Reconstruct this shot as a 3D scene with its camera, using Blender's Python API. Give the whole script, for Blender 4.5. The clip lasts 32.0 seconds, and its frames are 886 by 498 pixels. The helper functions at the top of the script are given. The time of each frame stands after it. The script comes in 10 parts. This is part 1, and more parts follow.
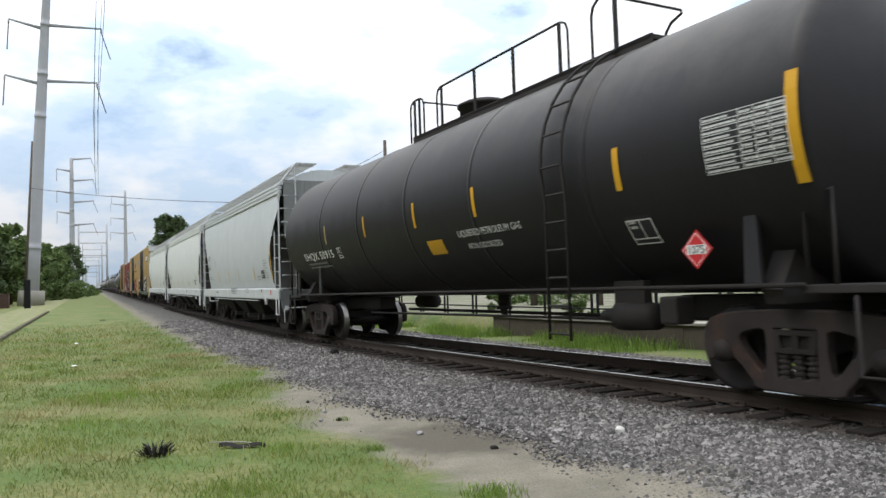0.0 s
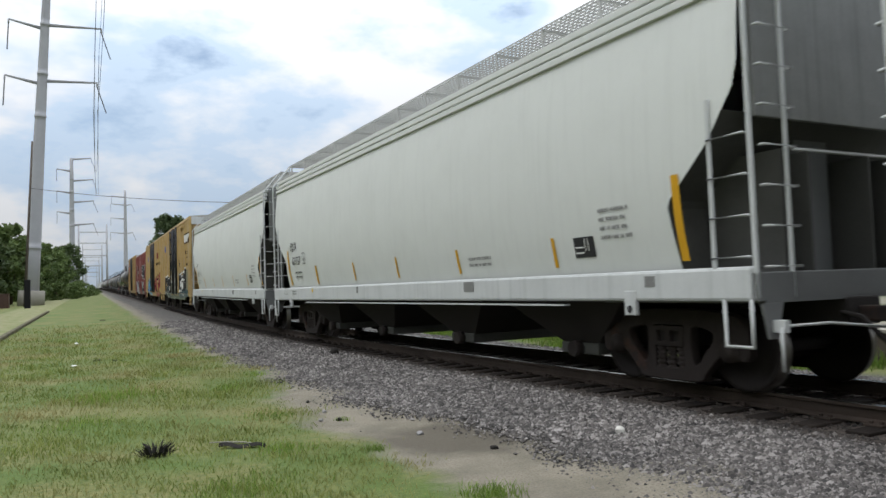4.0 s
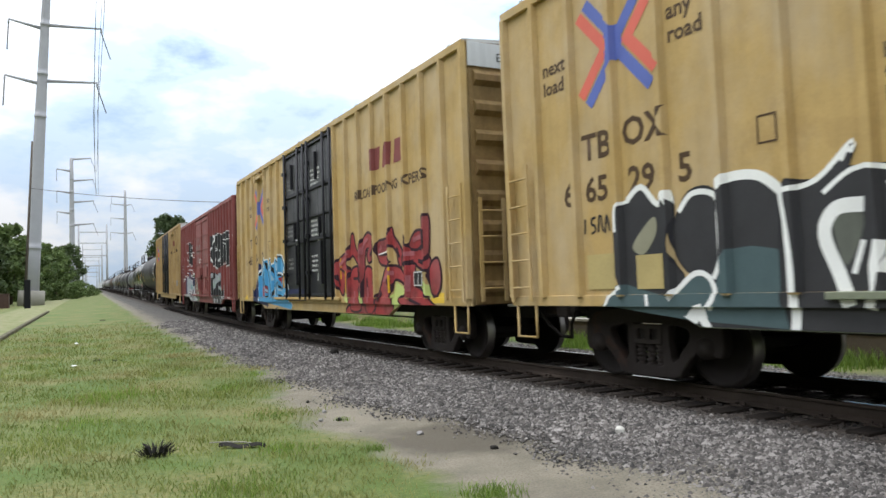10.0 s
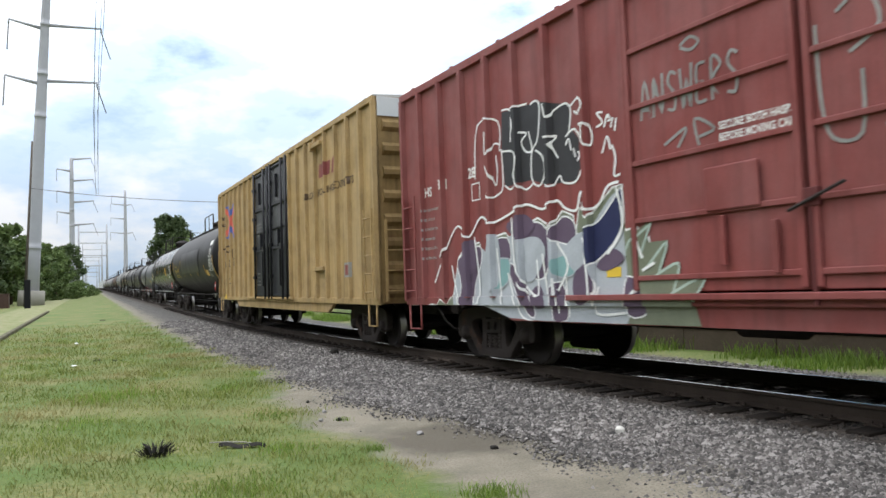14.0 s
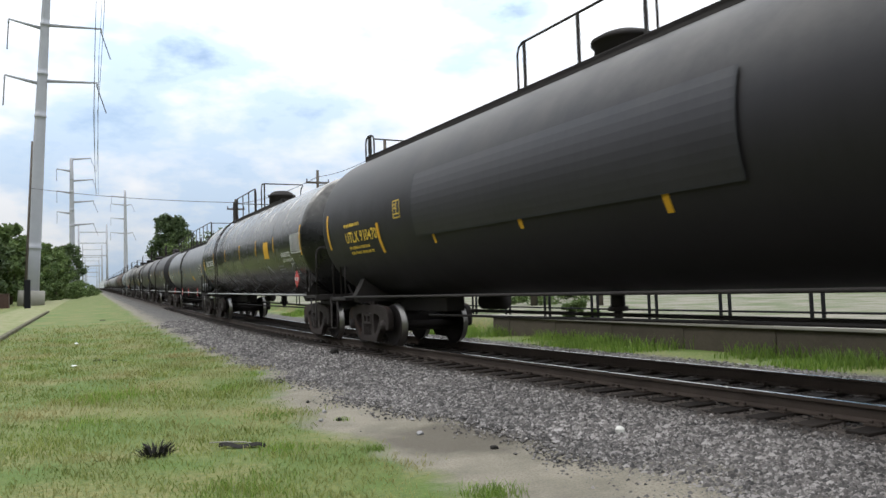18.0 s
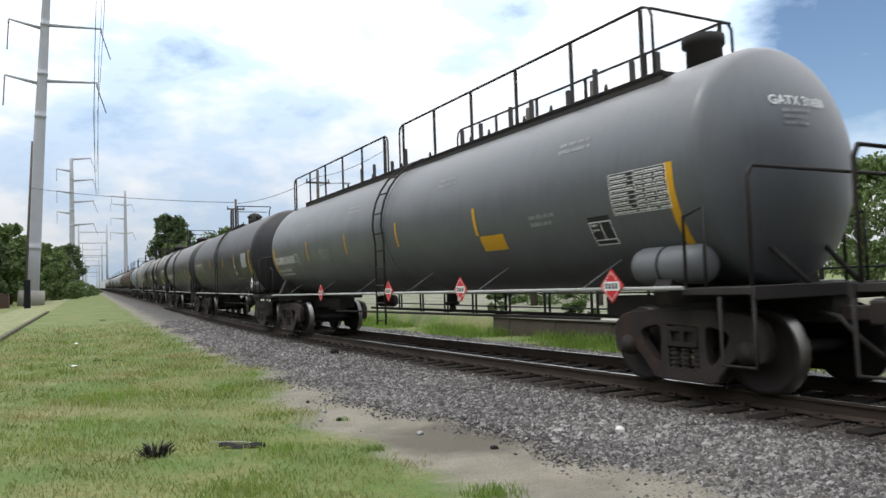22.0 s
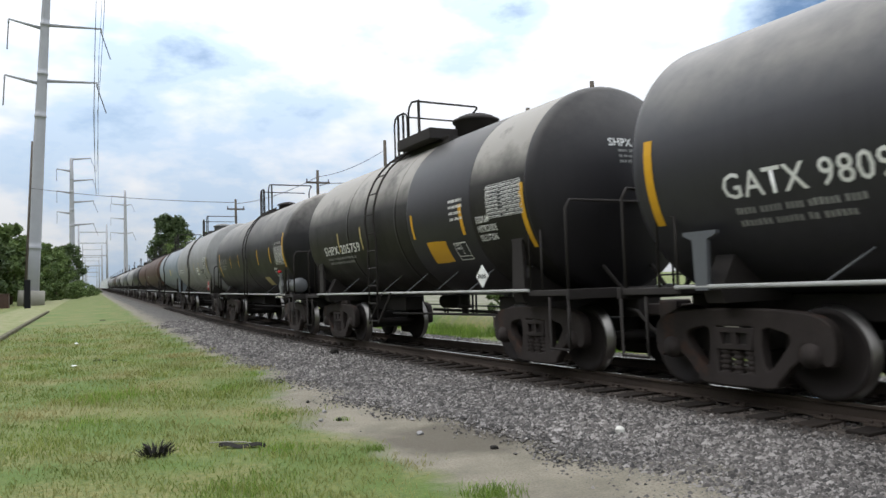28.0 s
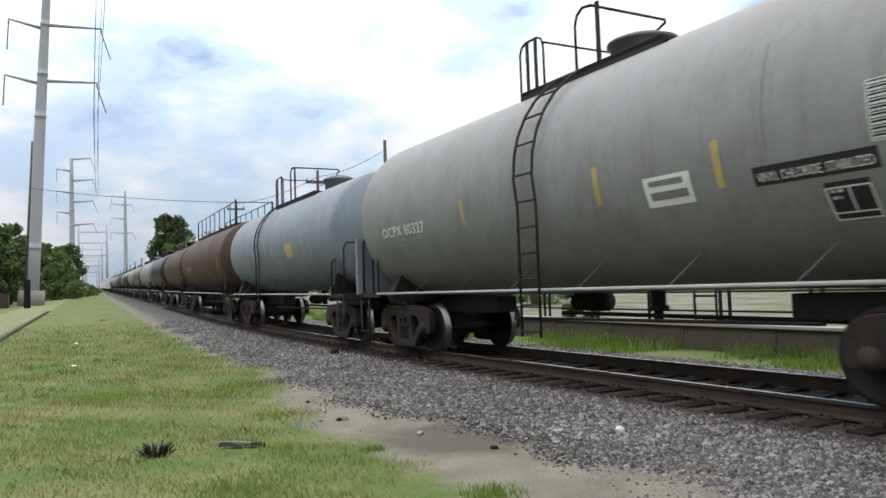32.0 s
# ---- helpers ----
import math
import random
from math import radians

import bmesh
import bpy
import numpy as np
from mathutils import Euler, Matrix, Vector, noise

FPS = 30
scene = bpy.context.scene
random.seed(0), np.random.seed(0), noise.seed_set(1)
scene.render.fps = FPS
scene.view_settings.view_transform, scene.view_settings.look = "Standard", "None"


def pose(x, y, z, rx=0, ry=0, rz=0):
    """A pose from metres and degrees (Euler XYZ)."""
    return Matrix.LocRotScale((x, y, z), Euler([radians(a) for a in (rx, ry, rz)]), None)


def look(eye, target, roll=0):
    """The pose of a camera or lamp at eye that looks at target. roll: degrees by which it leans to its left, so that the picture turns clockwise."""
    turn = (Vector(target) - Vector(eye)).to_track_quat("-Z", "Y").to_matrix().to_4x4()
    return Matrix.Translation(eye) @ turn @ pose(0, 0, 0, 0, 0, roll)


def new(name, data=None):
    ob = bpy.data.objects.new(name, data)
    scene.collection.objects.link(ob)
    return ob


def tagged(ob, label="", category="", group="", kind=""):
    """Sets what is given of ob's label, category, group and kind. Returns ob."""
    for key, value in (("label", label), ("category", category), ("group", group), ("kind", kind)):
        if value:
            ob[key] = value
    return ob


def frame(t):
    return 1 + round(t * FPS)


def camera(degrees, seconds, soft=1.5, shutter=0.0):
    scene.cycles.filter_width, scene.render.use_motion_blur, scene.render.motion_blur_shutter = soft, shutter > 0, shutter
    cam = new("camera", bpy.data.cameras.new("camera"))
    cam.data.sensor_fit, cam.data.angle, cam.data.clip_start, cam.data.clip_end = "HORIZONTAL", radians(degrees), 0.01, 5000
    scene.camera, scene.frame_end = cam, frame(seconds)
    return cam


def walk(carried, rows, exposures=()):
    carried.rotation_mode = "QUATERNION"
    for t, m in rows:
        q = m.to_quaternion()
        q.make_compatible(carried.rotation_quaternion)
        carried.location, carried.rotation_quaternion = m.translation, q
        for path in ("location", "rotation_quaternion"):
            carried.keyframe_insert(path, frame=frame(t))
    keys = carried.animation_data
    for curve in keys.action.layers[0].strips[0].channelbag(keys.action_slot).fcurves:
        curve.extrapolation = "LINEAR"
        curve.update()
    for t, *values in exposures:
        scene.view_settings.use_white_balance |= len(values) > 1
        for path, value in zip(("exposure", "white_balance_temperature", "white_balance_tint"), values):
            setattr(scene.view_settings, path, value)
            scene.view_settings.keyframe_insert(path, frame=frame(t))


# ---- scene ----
# The train's line: straight far away, with a gentle bend and sag beside the camera.
RAIL_X, GAUGE, SPEED = 5.576, 1.51, 8.034
CENTRE_X = RAIL_X + GAUGE / 2
BEND_X, BEND_Z, BEND_AT, BEND_SOFT = 0.0653, 0.0182, 20.0, 7.0


def bend(s):
    """How far the line has still to come into its far straight."""
    return BEND_SOFT * np.logaddexp(0.0, -(s - BEND_AT) / BEND_SOFT)


def on_line(x, s, z=0.0):
    """World place of a point x metres across, s metres along, z metres over the rails."""
    d = float(bend(s))
    return Vector((x + BEND_X * d, s, z + BEND_Z * d))


def line_pose(x, s, z=0.0):
    """Pose that follows the line at s."""
    k = 1.0 / (1.0 + math.exp((s - BEND_AT) / BEND_SOFT))
    turn = Euler((math.atan(-BEND_Z * k), 0, math.atan(BEND_X * k)))
    return Matrix.LocRotScale(on_line(x, s, z), turn, None)


EYE = Vector((0.0, 0.0, 1.6074))
YAW, TILT, LEAN = 25.539, 2.185, -1.638
AIM = EYE + Vector((math.sin(radians(YAW)) * math.cos(radians(TILT)), math.cos(radians(YAW)) * math.cos(radians(TILT)), math.sin(radians(TILT))))
cam = camera(61.98, 32.0, soft=1.5, shutter=0.15)
walk(cam, [(0.0, look(EYE, AIM, LEAN)), (32.0, look(EYE, AIM, LEAN))], exposures=[(0.0, -0.26), (2.0, -0.28), (3.0, -0.40), (6.0, -0.57), (7.5, -0.48), (9.0, -0.22), (13.0, -0.08), (16.5, -0.26), (17.0, -0.32), (18.0, -0.25), (20.0, -0.26), (25.0, -0.30), (30.0, -0.34), (32.0, -0.34)])
# ---- daylight: bright broken cloud, a veiled high sun ----
SUN_EL, SUN_AZ = radians(62), radians(-62)
world = bpy.data.worlds.new("sky")
scene.world = world
world.use_nodes = True
wn, wl = world.node_tree.nodes, world.node_tree.links
wn.clear()
sky = wn.new("ShaderNodeTexSky")
sky.sky_type, sky.sun_disc = "NISHITA", False
sky.sun_elevation, sky.sun_rotation = SUN_EL, SUN_AZ
sky.dust_density, sky.ozone_density = 0.2, 3.0
blue = wn.new("ShaderNodeBackground")
blue.inputs["Strength"].default_value = 0.15
wl.new(sky.outputs[0], blue.inputs["Color"])
white = wn.new("ShaderNodeBackground")
white.inputs["Strength"].default_value = 2.0
coord = wn.new("ShaderNodeTexCoord")


def sky_math(op, a, b):
    k = wn.new("ShaderNodeMath")
    k.operation = op
    for s, v in ((k.inputs[0], a), (k.inputs[1], b)):
        if isinstance(v, float):
            s.default_value = v
        else:
            wl.new(v, s)
    return k.outputs[0]


squash = wn.new("ShaderNodeMapping")
squash.inputs["Scale"].default_value = (1.0, 1.0, 2.2)
squash.inputs["Location"].default_value = (2.1, 0.7, 0.3)
wl.new(coord.outputs["Generated"], squash.inputs["Vector"])
puffs = wn.new("ShaderNodeTexNoise")
puffs.inputs["Scale"].default_value, puffs.inputs["Detail"].default_value = 8.0, 10.0
puffs.inputs["Roughness"].default_value = 0.58
wl.new(squash.outputs[0], puffs.inputs["Vector"])
density = sky_math("ADD", sky_math("MULTIPLY", puffs.outputs["Fac"], 0.85), 0.21)
# thinner places in the cloud: direction, width in degrees, depth
for way, wide, deep in (((0.10, 0.98, 0.15), 16.0, 0.16), ((0.117, 0.961, 0.235), 8.0, 0.075), ((0.035, 0.976, 0.216), 4.0, 0.07), ((0.299, 0.937, 0.181), 6.0, 0.09), ((-0.04, 0.985, 0.158), 6.0, 0.08), ((0.19, 0.962, 0.188), 5.0, 0.05), ((0.462, 0.819, 0.341), 6.5, 0.24), ((0.80, 0.53, 0.275), 11.0, 0.62), ((-0.5, 0.6, 0.6), 24.0, 0.2), ((0.3, -0.7, 0.65), 28.0, 0.25)):
    dot = wn.new("ShaderNodeVectorMath")
    dot.operation = "DOT_PRODUCT"
    dot.inputs[1].default_value = Vector(way).normalized()
    wl.new(coord.outputs["Generated"], dot.inputs[0])
    lobe = wn.new("ShaderNodeMapRange")
    lobe.interpolation_type = "SMOOTHSTEP"
    lobe.inputs[1].default_value, lobe.inputs[2].default_value, lobe.inputs[4].default_value = math.cos(radians(wide)), 1.0, deep
    wl.new(dot.outputs["Value"], lobe.inputs[0])
    density = sky_math("SUBTRACT", density, lobe.outputs[0])
cover = wn.new("ShaderNodeValToRGB")
cover.color_ramp.elements[0].position, cover.color_ramp.elements[1].position = 0.12, 0.36
wl.new(density, cover.inputs["Fac"])
shade = wn.new("ShaderNodeValToRGB")
shade.color_ramp.elements[0].position, shade.color_ramp.elements[0].color = 0.41, (0.64, 0.79, 0.98, 1)
shade.color_ramp.elements[1].position, shade.color_ramp.elements[1].color = 0.60, (0.97, 1.0, 1.045, 1)
wl.new(density, shade.inputs["Fac"])
wl.new(shade.outputs["Color"], white.inputs["Color"])
# an overcast sky brightens towards the zenith
split = wn.new("ShaderNodeSeparateXYZ")
wl.new(coord.outputs["Generated"], split.inputs[0])
rise = wn.new("ShaderNodeMapRange")
rise.inputs[3].default_value, rise.inputs[4].default_value = 0.78, 3.4
wl.new(split.outputs["Z"], rise.inputs[0])
wl.new(rise.outputs[0], white.inputs["Strength"])
mixs = wn.new("ShaderNodeMixShader")
wl.new(cover.outputs["Color"], mixs.inputs["Fac"])
wl.new(blue.outputs[0], mixs.inputs[1])
wl.new(white.outputs[0], mixs.inputs[2])
wout = wn.new("ShaderNodeOutputWorld")
wl.new(mixs.outputs[0], wout.inputs["Surface"])

sun_data = bpy.data.lights.new("sun", "SUN")
sun_data.energy, sun_data.angle, sun_data.color = 1.2, radians(12), (1.0, 0.97, 0.92)
sun = new("sun", sun_data)
sun_way = Vector((math.sin(SUN_AZ) * math.cos(SUN_EL), math.cos(SUN_AZ) * math.cos(SUN_EL), math.sin(SUN_EL)))
sun.matrix_basis = look(sun_way * 100, (0, 0, 0))
# ---- materials ----
def paint(name, colour, rough=0.5, metal=0.0, dark=0.6, grain=6.0, stain=0.35, bump=0.15, streak=0.0, rust=0.0, spread=0.0, spec=0.22, bleach=0.0, dust_gleam=0.0):
    """A surface with fine grain, broad stains, optional streaks running down and rust blooms."""
    m = bpy.data.materials.new(name)
    m.use_nodes = True
    n, l = m.node_tree.nodes, m.node_tree.links
    b = n["Principled BSDF"]
    tc = n.new("ShaderNodeTexCoord")
    fine = n.new("ShaderNodeTexNoise")
    fine.inputs["Scale"].default_value, fine.inputs["Detail"].default_value = grain * 6, 6
    l.new(tc.outputs["Object"], fine.inputs["Vector"])
    broad = n.new("ShaderNodeTexNoise")
    broad.inputs["Scale"].default_value, broad.inputs["Detail"].default_value = grain * 0.22, 7
    broad.inputs["Roughness"].default_value = 0.65
    l.new(tc.outputs["Object"], broad.inputs["Vector"])
    c = tuple(colour) + (1,)
    d = tuple(v * dark for v in colour) + (1,)

    def mixed(fac, a, bb):
        mx = n.new("ShaderNodeMix")
        mx.data_type = "RGBA"
        for sock, v in ((mx.inputs[0], fac), (mx.inputs[6], a), (mx.inputs[7], bb)):
            if isinstance(v, (tuple, float)):
                sock.default_value = v
            else:
                l.new(v, sock)
        return mx.outputs[2]

    def ramp(src, p0, p1, v=1.0):
        r = n.new("ShaderNodeMapRange")
        r.inputs[1].default_value, r.inputs[2].default_value, r.inputs[4].default_value = p0, p1, v
        l.new(src, r.inputs[0])
        return r.outputs[0]

    col = mixed(ramp(broad.outputs["Fac"], 0.42, 0.7, stain), c, d)
    col = mixed(ramp(fine.outputs["Fac"], 0.45, 0.75, stain * 0.5), col, d)
    if streak:
        mp = n.new("ShaderNodeMapping")
        mp.inputs["Scale"].default_value = (5.0, 5.0, 0.25)
        l.new(tc.outputs["Object"], mp.inputs["Vector"])
        st = n.new("ShaderNodeTexNoise")
        st.inputs["Scale"].default_value, st.inputs["Detail"].default_value = 2.0, 5
        l.new(mp.outputs[0], st.inputs["Vector"])
        col = mixed(ramp(st.outputs["Fac"], 0.5, 0.72, streak), col, tuple(v * 0.35 for v in colour) + (1,))
    if bleach:
        mb = n.new("ShaderNodeMapping")
        mb.inputs["Scale"].default_value = (0.9, 0.9, 0.5)
        l.new(tc.outputs["Object"], mb.inputs["Vector"])
        bn = n.new("ShaderNodeTexNoise")
        bn.inputs["Scale"].default_value, bn.inputs["Detail"].default_value, bn.inputs["Roughness"].default_value = 1.3, 8, 0.62
        l.new(mb.outputs[0], bn.inputs["Vector"])
        col = mixed(ramp(bn.outputs["Fac"], 0.42, 0.66, bleach), col, tuple(0.30 + 0.45 * v for v in colour) + (1,))
    if rust:
        rn = n.new("ShaderNodeTexNoise")
        rn.inputs["Scale"].default_value, rn.inputs["Detail"].default_value, rn.inputs["Roughness"].default_value = 1.7, 9, 0.7
        l.new(tc.outputs["Object"], rn.inputs["Vector"])
        col = mixed(ramp(rn.outputs["Fac"], 0.56, 0.64, rust), col, (0.11, 0.045, 0.022, 1))
    # pale tint on upward faces: lying dust, and sky light put into the colour
    if dust_gleam:
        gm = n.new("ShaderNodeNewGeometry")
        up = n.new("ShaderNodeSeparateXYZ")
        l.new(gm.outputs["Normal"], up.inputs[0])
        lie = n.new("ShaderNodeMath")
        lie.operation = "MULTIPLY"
        l.new(ramp(up.outputs["Z"], 0.12, 0.92, dust_gleam * 1.5), lie.inputs[0])
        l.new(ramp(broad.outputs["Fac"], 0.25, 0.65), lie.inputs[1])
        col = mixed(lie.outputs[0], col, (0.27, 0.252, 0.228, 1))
    if spread:
        oi = n.new("ShaderNodeObjectInfo")
        hs = n.new("ShaderNodeHueSaturation")
        l.new(col, hs.inputs["Color"])
        r = n.new("ShaderNodeMapRange")
        r.inputs[3].default_value, r.inputs[4].default_value = 1 - spread, 1 + spread
        l.new(oi.outputs["Random"], r.inputs[0])
        l.new(r.outputs[0], hs.inputs["Value"])
        col = hs.outputs["Color"]
    l.new(col, b.inputs["Base Color"])
    b.inputs["Specular IOR Level"].default_value = spec
    rr = n.new("ShaderNodeMapRange")
    rr.inputs[3].default_value, rr.inputs[4].default_value = max(0.05, rough - 0.12), min(1, rough + 0.15)
    l.new(broad.outputs["Fac"], rr.inputs[0])
    l.new(rr.outputs[0], b.inputs["Roughness"])
    b.inputs["Metallic"].default_value = metal
    if bump:
        bp = n.new("ShaderNodeBump")
        bp.inputs["Strength"].default_value, bp.inputs["Distance"].default_value = bump, 0.01
        l.new(fine.outputs["Fac"], bp.inputs["Height"])
        l.new(bp.outputs[0], b.inputs["Normal"])
    return m


BLACK = paint("black_tank_paint", (0.0135, 0.0123, 0.0140), 0.5, stain=0.5, dark=1.5, streak=0.15, bump=0.05, spec=0.24, dust_gleam=0.22)
# sky reflected along the gloss is painted as a pale top
GLOSS_BLACK = paint("glossy_black_tank_paint", (0.006, 0.006, 0.0063), 0.24, stain=0.3, dark=1.5, bump=0.03, spec=0.42, dust_gleam=1.05)
OLIVE_BLACK = paint("faded_black_tank_paint", (0.0108, 0.0100, 0.0108), 0.47, stain=0.6, dark=1.6, streak=0.25, bump=0.06, spec=0.25, dust_gleam=0.95)
GREY_TANK = paint("dark_grey_tank_paint", (0.098, 0.103, 0.112), 0.38, stain=0.4, dark=0.7, streak=0.15, bump=0.05, spec=0.4, dust_gleam=0.3)
DUSK_TANK = paint("dusty_dark_tank_paint", (0.0325, 0.0315, 0.0365), 0.42, stain=0.4, dark=0.7, streak=0.15, bump=0.05, spec=0.35, dust_gleam=0.6)
CHAR_TANK = paint("charcoal_tank_paint", (0.0205, 0.0192, 0.0222), 0.44, stain=0.5, dark=1.5, streak=0.2, bump=0.05, spec=0.30, dust_gleam=0.2)
PALE_TANK = paint("weathered_pale_grey_tank_paint", (0.240, 0.242, 0.243), 0.5, stain=0.6, dark=0.65, streak=0.25, bump=0.05, dust_gleam=0.5)
BLUE_TANK = paint("blue_grey_tank_paint", (0.20, 0.23, 0.26), 0.5, stain=0.4, dark=0.7, streak=0.25, bump=0.05, dust_gleam=0.3)
BROWN_TANK = paint("brown_tank_paint", (0.075, 0.045, 0.035), 0.55, stain=0.5, dark=0.6, streak=0.4, rust=0.4)
DIRTY_TANK = paint("sooty_tank_paint", (0.019, 0.017, 0.015), 0.5, stain=0.7, dark=0.4, streak=0.5, bump=0.06, dust_gleam=2.3)
HOPPER = paint("pale_grey_hopper_paint", (0.47, 0.49, 0.498), 0.5, stain=0.25, dark=0.82, streak=0.10, bump=0.05)
HOPPER_WARM = paint("light_grey_hopper_paint", (0.58, 0.595, 0.575), 0.5, stain=0.25, dark=0.85, streak=0.06, bump=0.05)
SILL_WHITE = paint("white_sill_paint", (0.50, 0.515, 0.515), 0.5, stain=0.35, dark=0.75, streak=0.2, bump=0.05)
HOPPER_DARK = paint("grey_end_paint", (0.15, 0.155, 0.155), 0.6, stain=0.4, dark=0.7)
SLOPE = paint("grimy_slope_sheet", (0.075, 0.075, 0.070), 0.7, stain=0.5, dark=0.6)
WALL_BROWN = paint("stained_wall_concrete", (0.105, 0.088, 0.068), 0.9, stain=0.7, dark=0.55, grain=3, bump=0.3)
YELLOW_BOX = paint("faded_yellow_boxcar_paint", (0.47, 0.325, 0.13), 0.55, stain=0.55, dark=0.64, streak=0.16, bump=0.06, bleach=0.35, rust=0.12)
TAN_BOX = paint("dusty_yellow_boxcar_paint", (0.41, 0.28, 0.125), 0.6, stain=0.8, dark=0.55, streak=0.5, bump=0.06, bleach=0.10, rust=0.12)
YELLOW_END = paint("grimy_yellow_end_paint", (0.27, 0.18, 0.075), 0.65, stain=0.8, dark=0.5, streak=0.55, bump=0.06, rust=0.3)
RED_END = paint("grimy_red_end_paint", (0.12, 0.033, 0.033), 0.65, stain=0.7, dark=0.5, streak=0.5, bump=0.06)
RED_BOX = paint("oxide_red_boxcar_paint", (0.225, 0.060, 0.056), 0.55, stain=0.5, dark=0.6, streak=0.35, bump=0.06, bleach=0.10)
DOOR_BLACK = paint("black_door_paint", (0.018, 0.018, 0.022), 0.45, stain=0.4, dark=1.8, bump=0.05)
DOOR_WORN = paint("scuffed_door_paint", (0.055, 0.056, 0.062), 0.36, stain=0.8, dark=0.35, streak=0.5, grain=9, bump=0.05, bleach=0.12)
ROOF_GALV = paint("galvanised_roof", (0.42, 0.42, 0.40), 0.45, metal=0.4, stain=0.4, dark=0.6)
UNDER = paint("grimy_underframe", (0.024, 0.021, 0.020), 0.8, stain=0.5, dark=1.7, grain=10, bump=0.3)
TRUCK = paint("rusty_cast_steel", (0.036, 0.029, 0.027), 0.8, stain=0.6, dark=0.5, grain=10, rust=0.25, bump=0.3, spread=0.25)
WHEEL = paint("wheel_steel", (0.020, 0.0165, 0.016), 0.8, stain=0.4, dark=1.6, grain=8, bump=0.15)
TREAD = paint("polished_wheel_rim", (0.22, 0.21, 0.20), 0.34, metal=1.0, stain=0.3, dark=0.6, bump=0.03)
RAIL_TOP = paint("polished_rail_head", (0.62, 0.60, 0.58), 0.22, metal=1.0, stain=0.3, dark=0.7, bump=0.02)
PIPE_GREY = paint("worn_grey_pipe", (0.40, 0.40, 0.39), 0.5, stain=0.5, dark=0.55, bump=0.05)
SHADE_END = paint("sooty_grey_end_paint", (0.20, 0.205, 0.20), 0.6, stain=0.55, dark=0.62, streak=0.35, bump=0.05)
RESERVOIR = paint("grey_reservoir_paint", (0.115, 0.118, 0.125), 0.45, stain=0.5, dark=0.6, bump=0.05, spec=0.35)
RAIL_SIDE = paint("rusty_rail", (0.048, 0.036, 0.029), 0.85, stain=0.6, dark=0.5, grain=8, bump=0.2)
TIE = paint("creosoted_timber", (0.020, 0.015, 0.012), 0.9, stain=0.6, dark=0.45, grain=5, bump=0.5, spread=0.3)
STRIPE = paint("yellow_reflective_tape", (0.58, 0.31, 0.02), 0.4, stain=0.3, dark=0.75, bump=0.0)
STRIPE_PALE = paint("faded_reflective_tape", (0.45, 0.36, 0.16), 0.5, stain=0.5, dark=0.6, bump=0.0)
LETTER = paint("white_lettering", (0.72, 0.72, 0.70), 0.5, stain=0.3, dark=0.6, bump=0.0)
LETTER_DIM = paint("worn_white_lettering", (0.30, 0.30, 0.29), 0.6, stain=0.6, dark=0.4, bump=0.0)
INK = paint("black_lettering", (0.025, 0.025, 0.028), 0.5, stain=0.3, dark=1.5, bump=0.0)
INK_DIM = paint("faded_dark_lettering", (0.19, 0.19, 0.185), 0.6, stain=0.4, dark=0.7, bump=0.0)
INK_BROWN = paint("brown_black_lettering", (0.07, 0.042, 0.022), 0.5, stain=0.3, dark=1.4, bump=0.0)
LETTER_GOLD = paint("yellow_lettering", (0.70, 0.48, 0.06), 0.5, stain=0.3, dark=0.7, bump=0.0)
SIGN_RED = paint("red_placard", (0.50, 0.03, 0.035), 0.45, stain=0.2, dark=0.7, bump=0.0)
SIGN_WHITE = paint("white_placard", (0.78, 0.78, 0.76), 0.45, stain=0.2, dark=0.8, bump=0.0)
SPRAY_BLACK = paint("black_spray_paint", (0.022, 0.022, 0.026), 0.45, stain=0.4, dark=1.8, bump=0.05)
SPRAY_WHITE = paint("white_spray_paint", (0.80, 0.81, 0.80), 0.5, stain=0.4, dark=0.7, bump=0.05)
SPRAY_TEAL = paint("dark_teal_spray_paint", (0.075, 0.115, 0.125), 0.5, stain=0.4, dark=0.6, bump=0.05)
SPRAY_MINT = paint("pale_mint_spray_paint", (0.42, 0.52, 0.46), 0.5, stain=0.5, dark=0.7, bump=0.05)
SPRAY_BLUE = paint("sky_blue_spray_paint", (0.085, 0.34, 0.60), 0.45, stain=0.4, dark=0.7, bump=0.05)
SPRAY_NAVY = paint("navy_spray_paint", (0.025, 0.030, 0.085), 0.5, stain=0.3, dark=0.6, bump=0.05)
SPRAY_RED = paint("red_spray_paint", (0.36, 0.045, 0.05), 0.45, stain=0.9, dark=0.38, grain=9, bump=0.05, bleach=0.18)
SPRAY_ROSE = paint("rose_spray_paint", (0.40, 0.13, 0.15), 0.45, stain=0.8, dark=0.55, grain=9, bump=0.05)
SPRAY_LIME = paint("lime_spray_paint", (0.50, 0.58, 0.20), 0.5, stain=0.4, dark=0.7, bump=0.05)
SPRAY_GREY = paint("grey_green_paint", (0.13, 0.14, 0.12), 0.6, stain=0.5, dark=0.6, streak=0.3, bump=0.05)
SPRAY_PLUM = paint("dark_plum_spray_paint", (0.034, 0.014, 0.022), 0.5, stain=0.6, dark=1.9, bump=0.05)
SPRAY_FROST = paint("frosty_spray_paint", (0.43, 0.46, 0.50), 0.5, stain=0.6, dark=0.6, bump=0.05)
SPRAY_VIOLET = paint("dull_violet_spray_paint", (0.125, 0.09, 0.135), 0.5, stain=0.5, dark=0.6, bump=0.05)
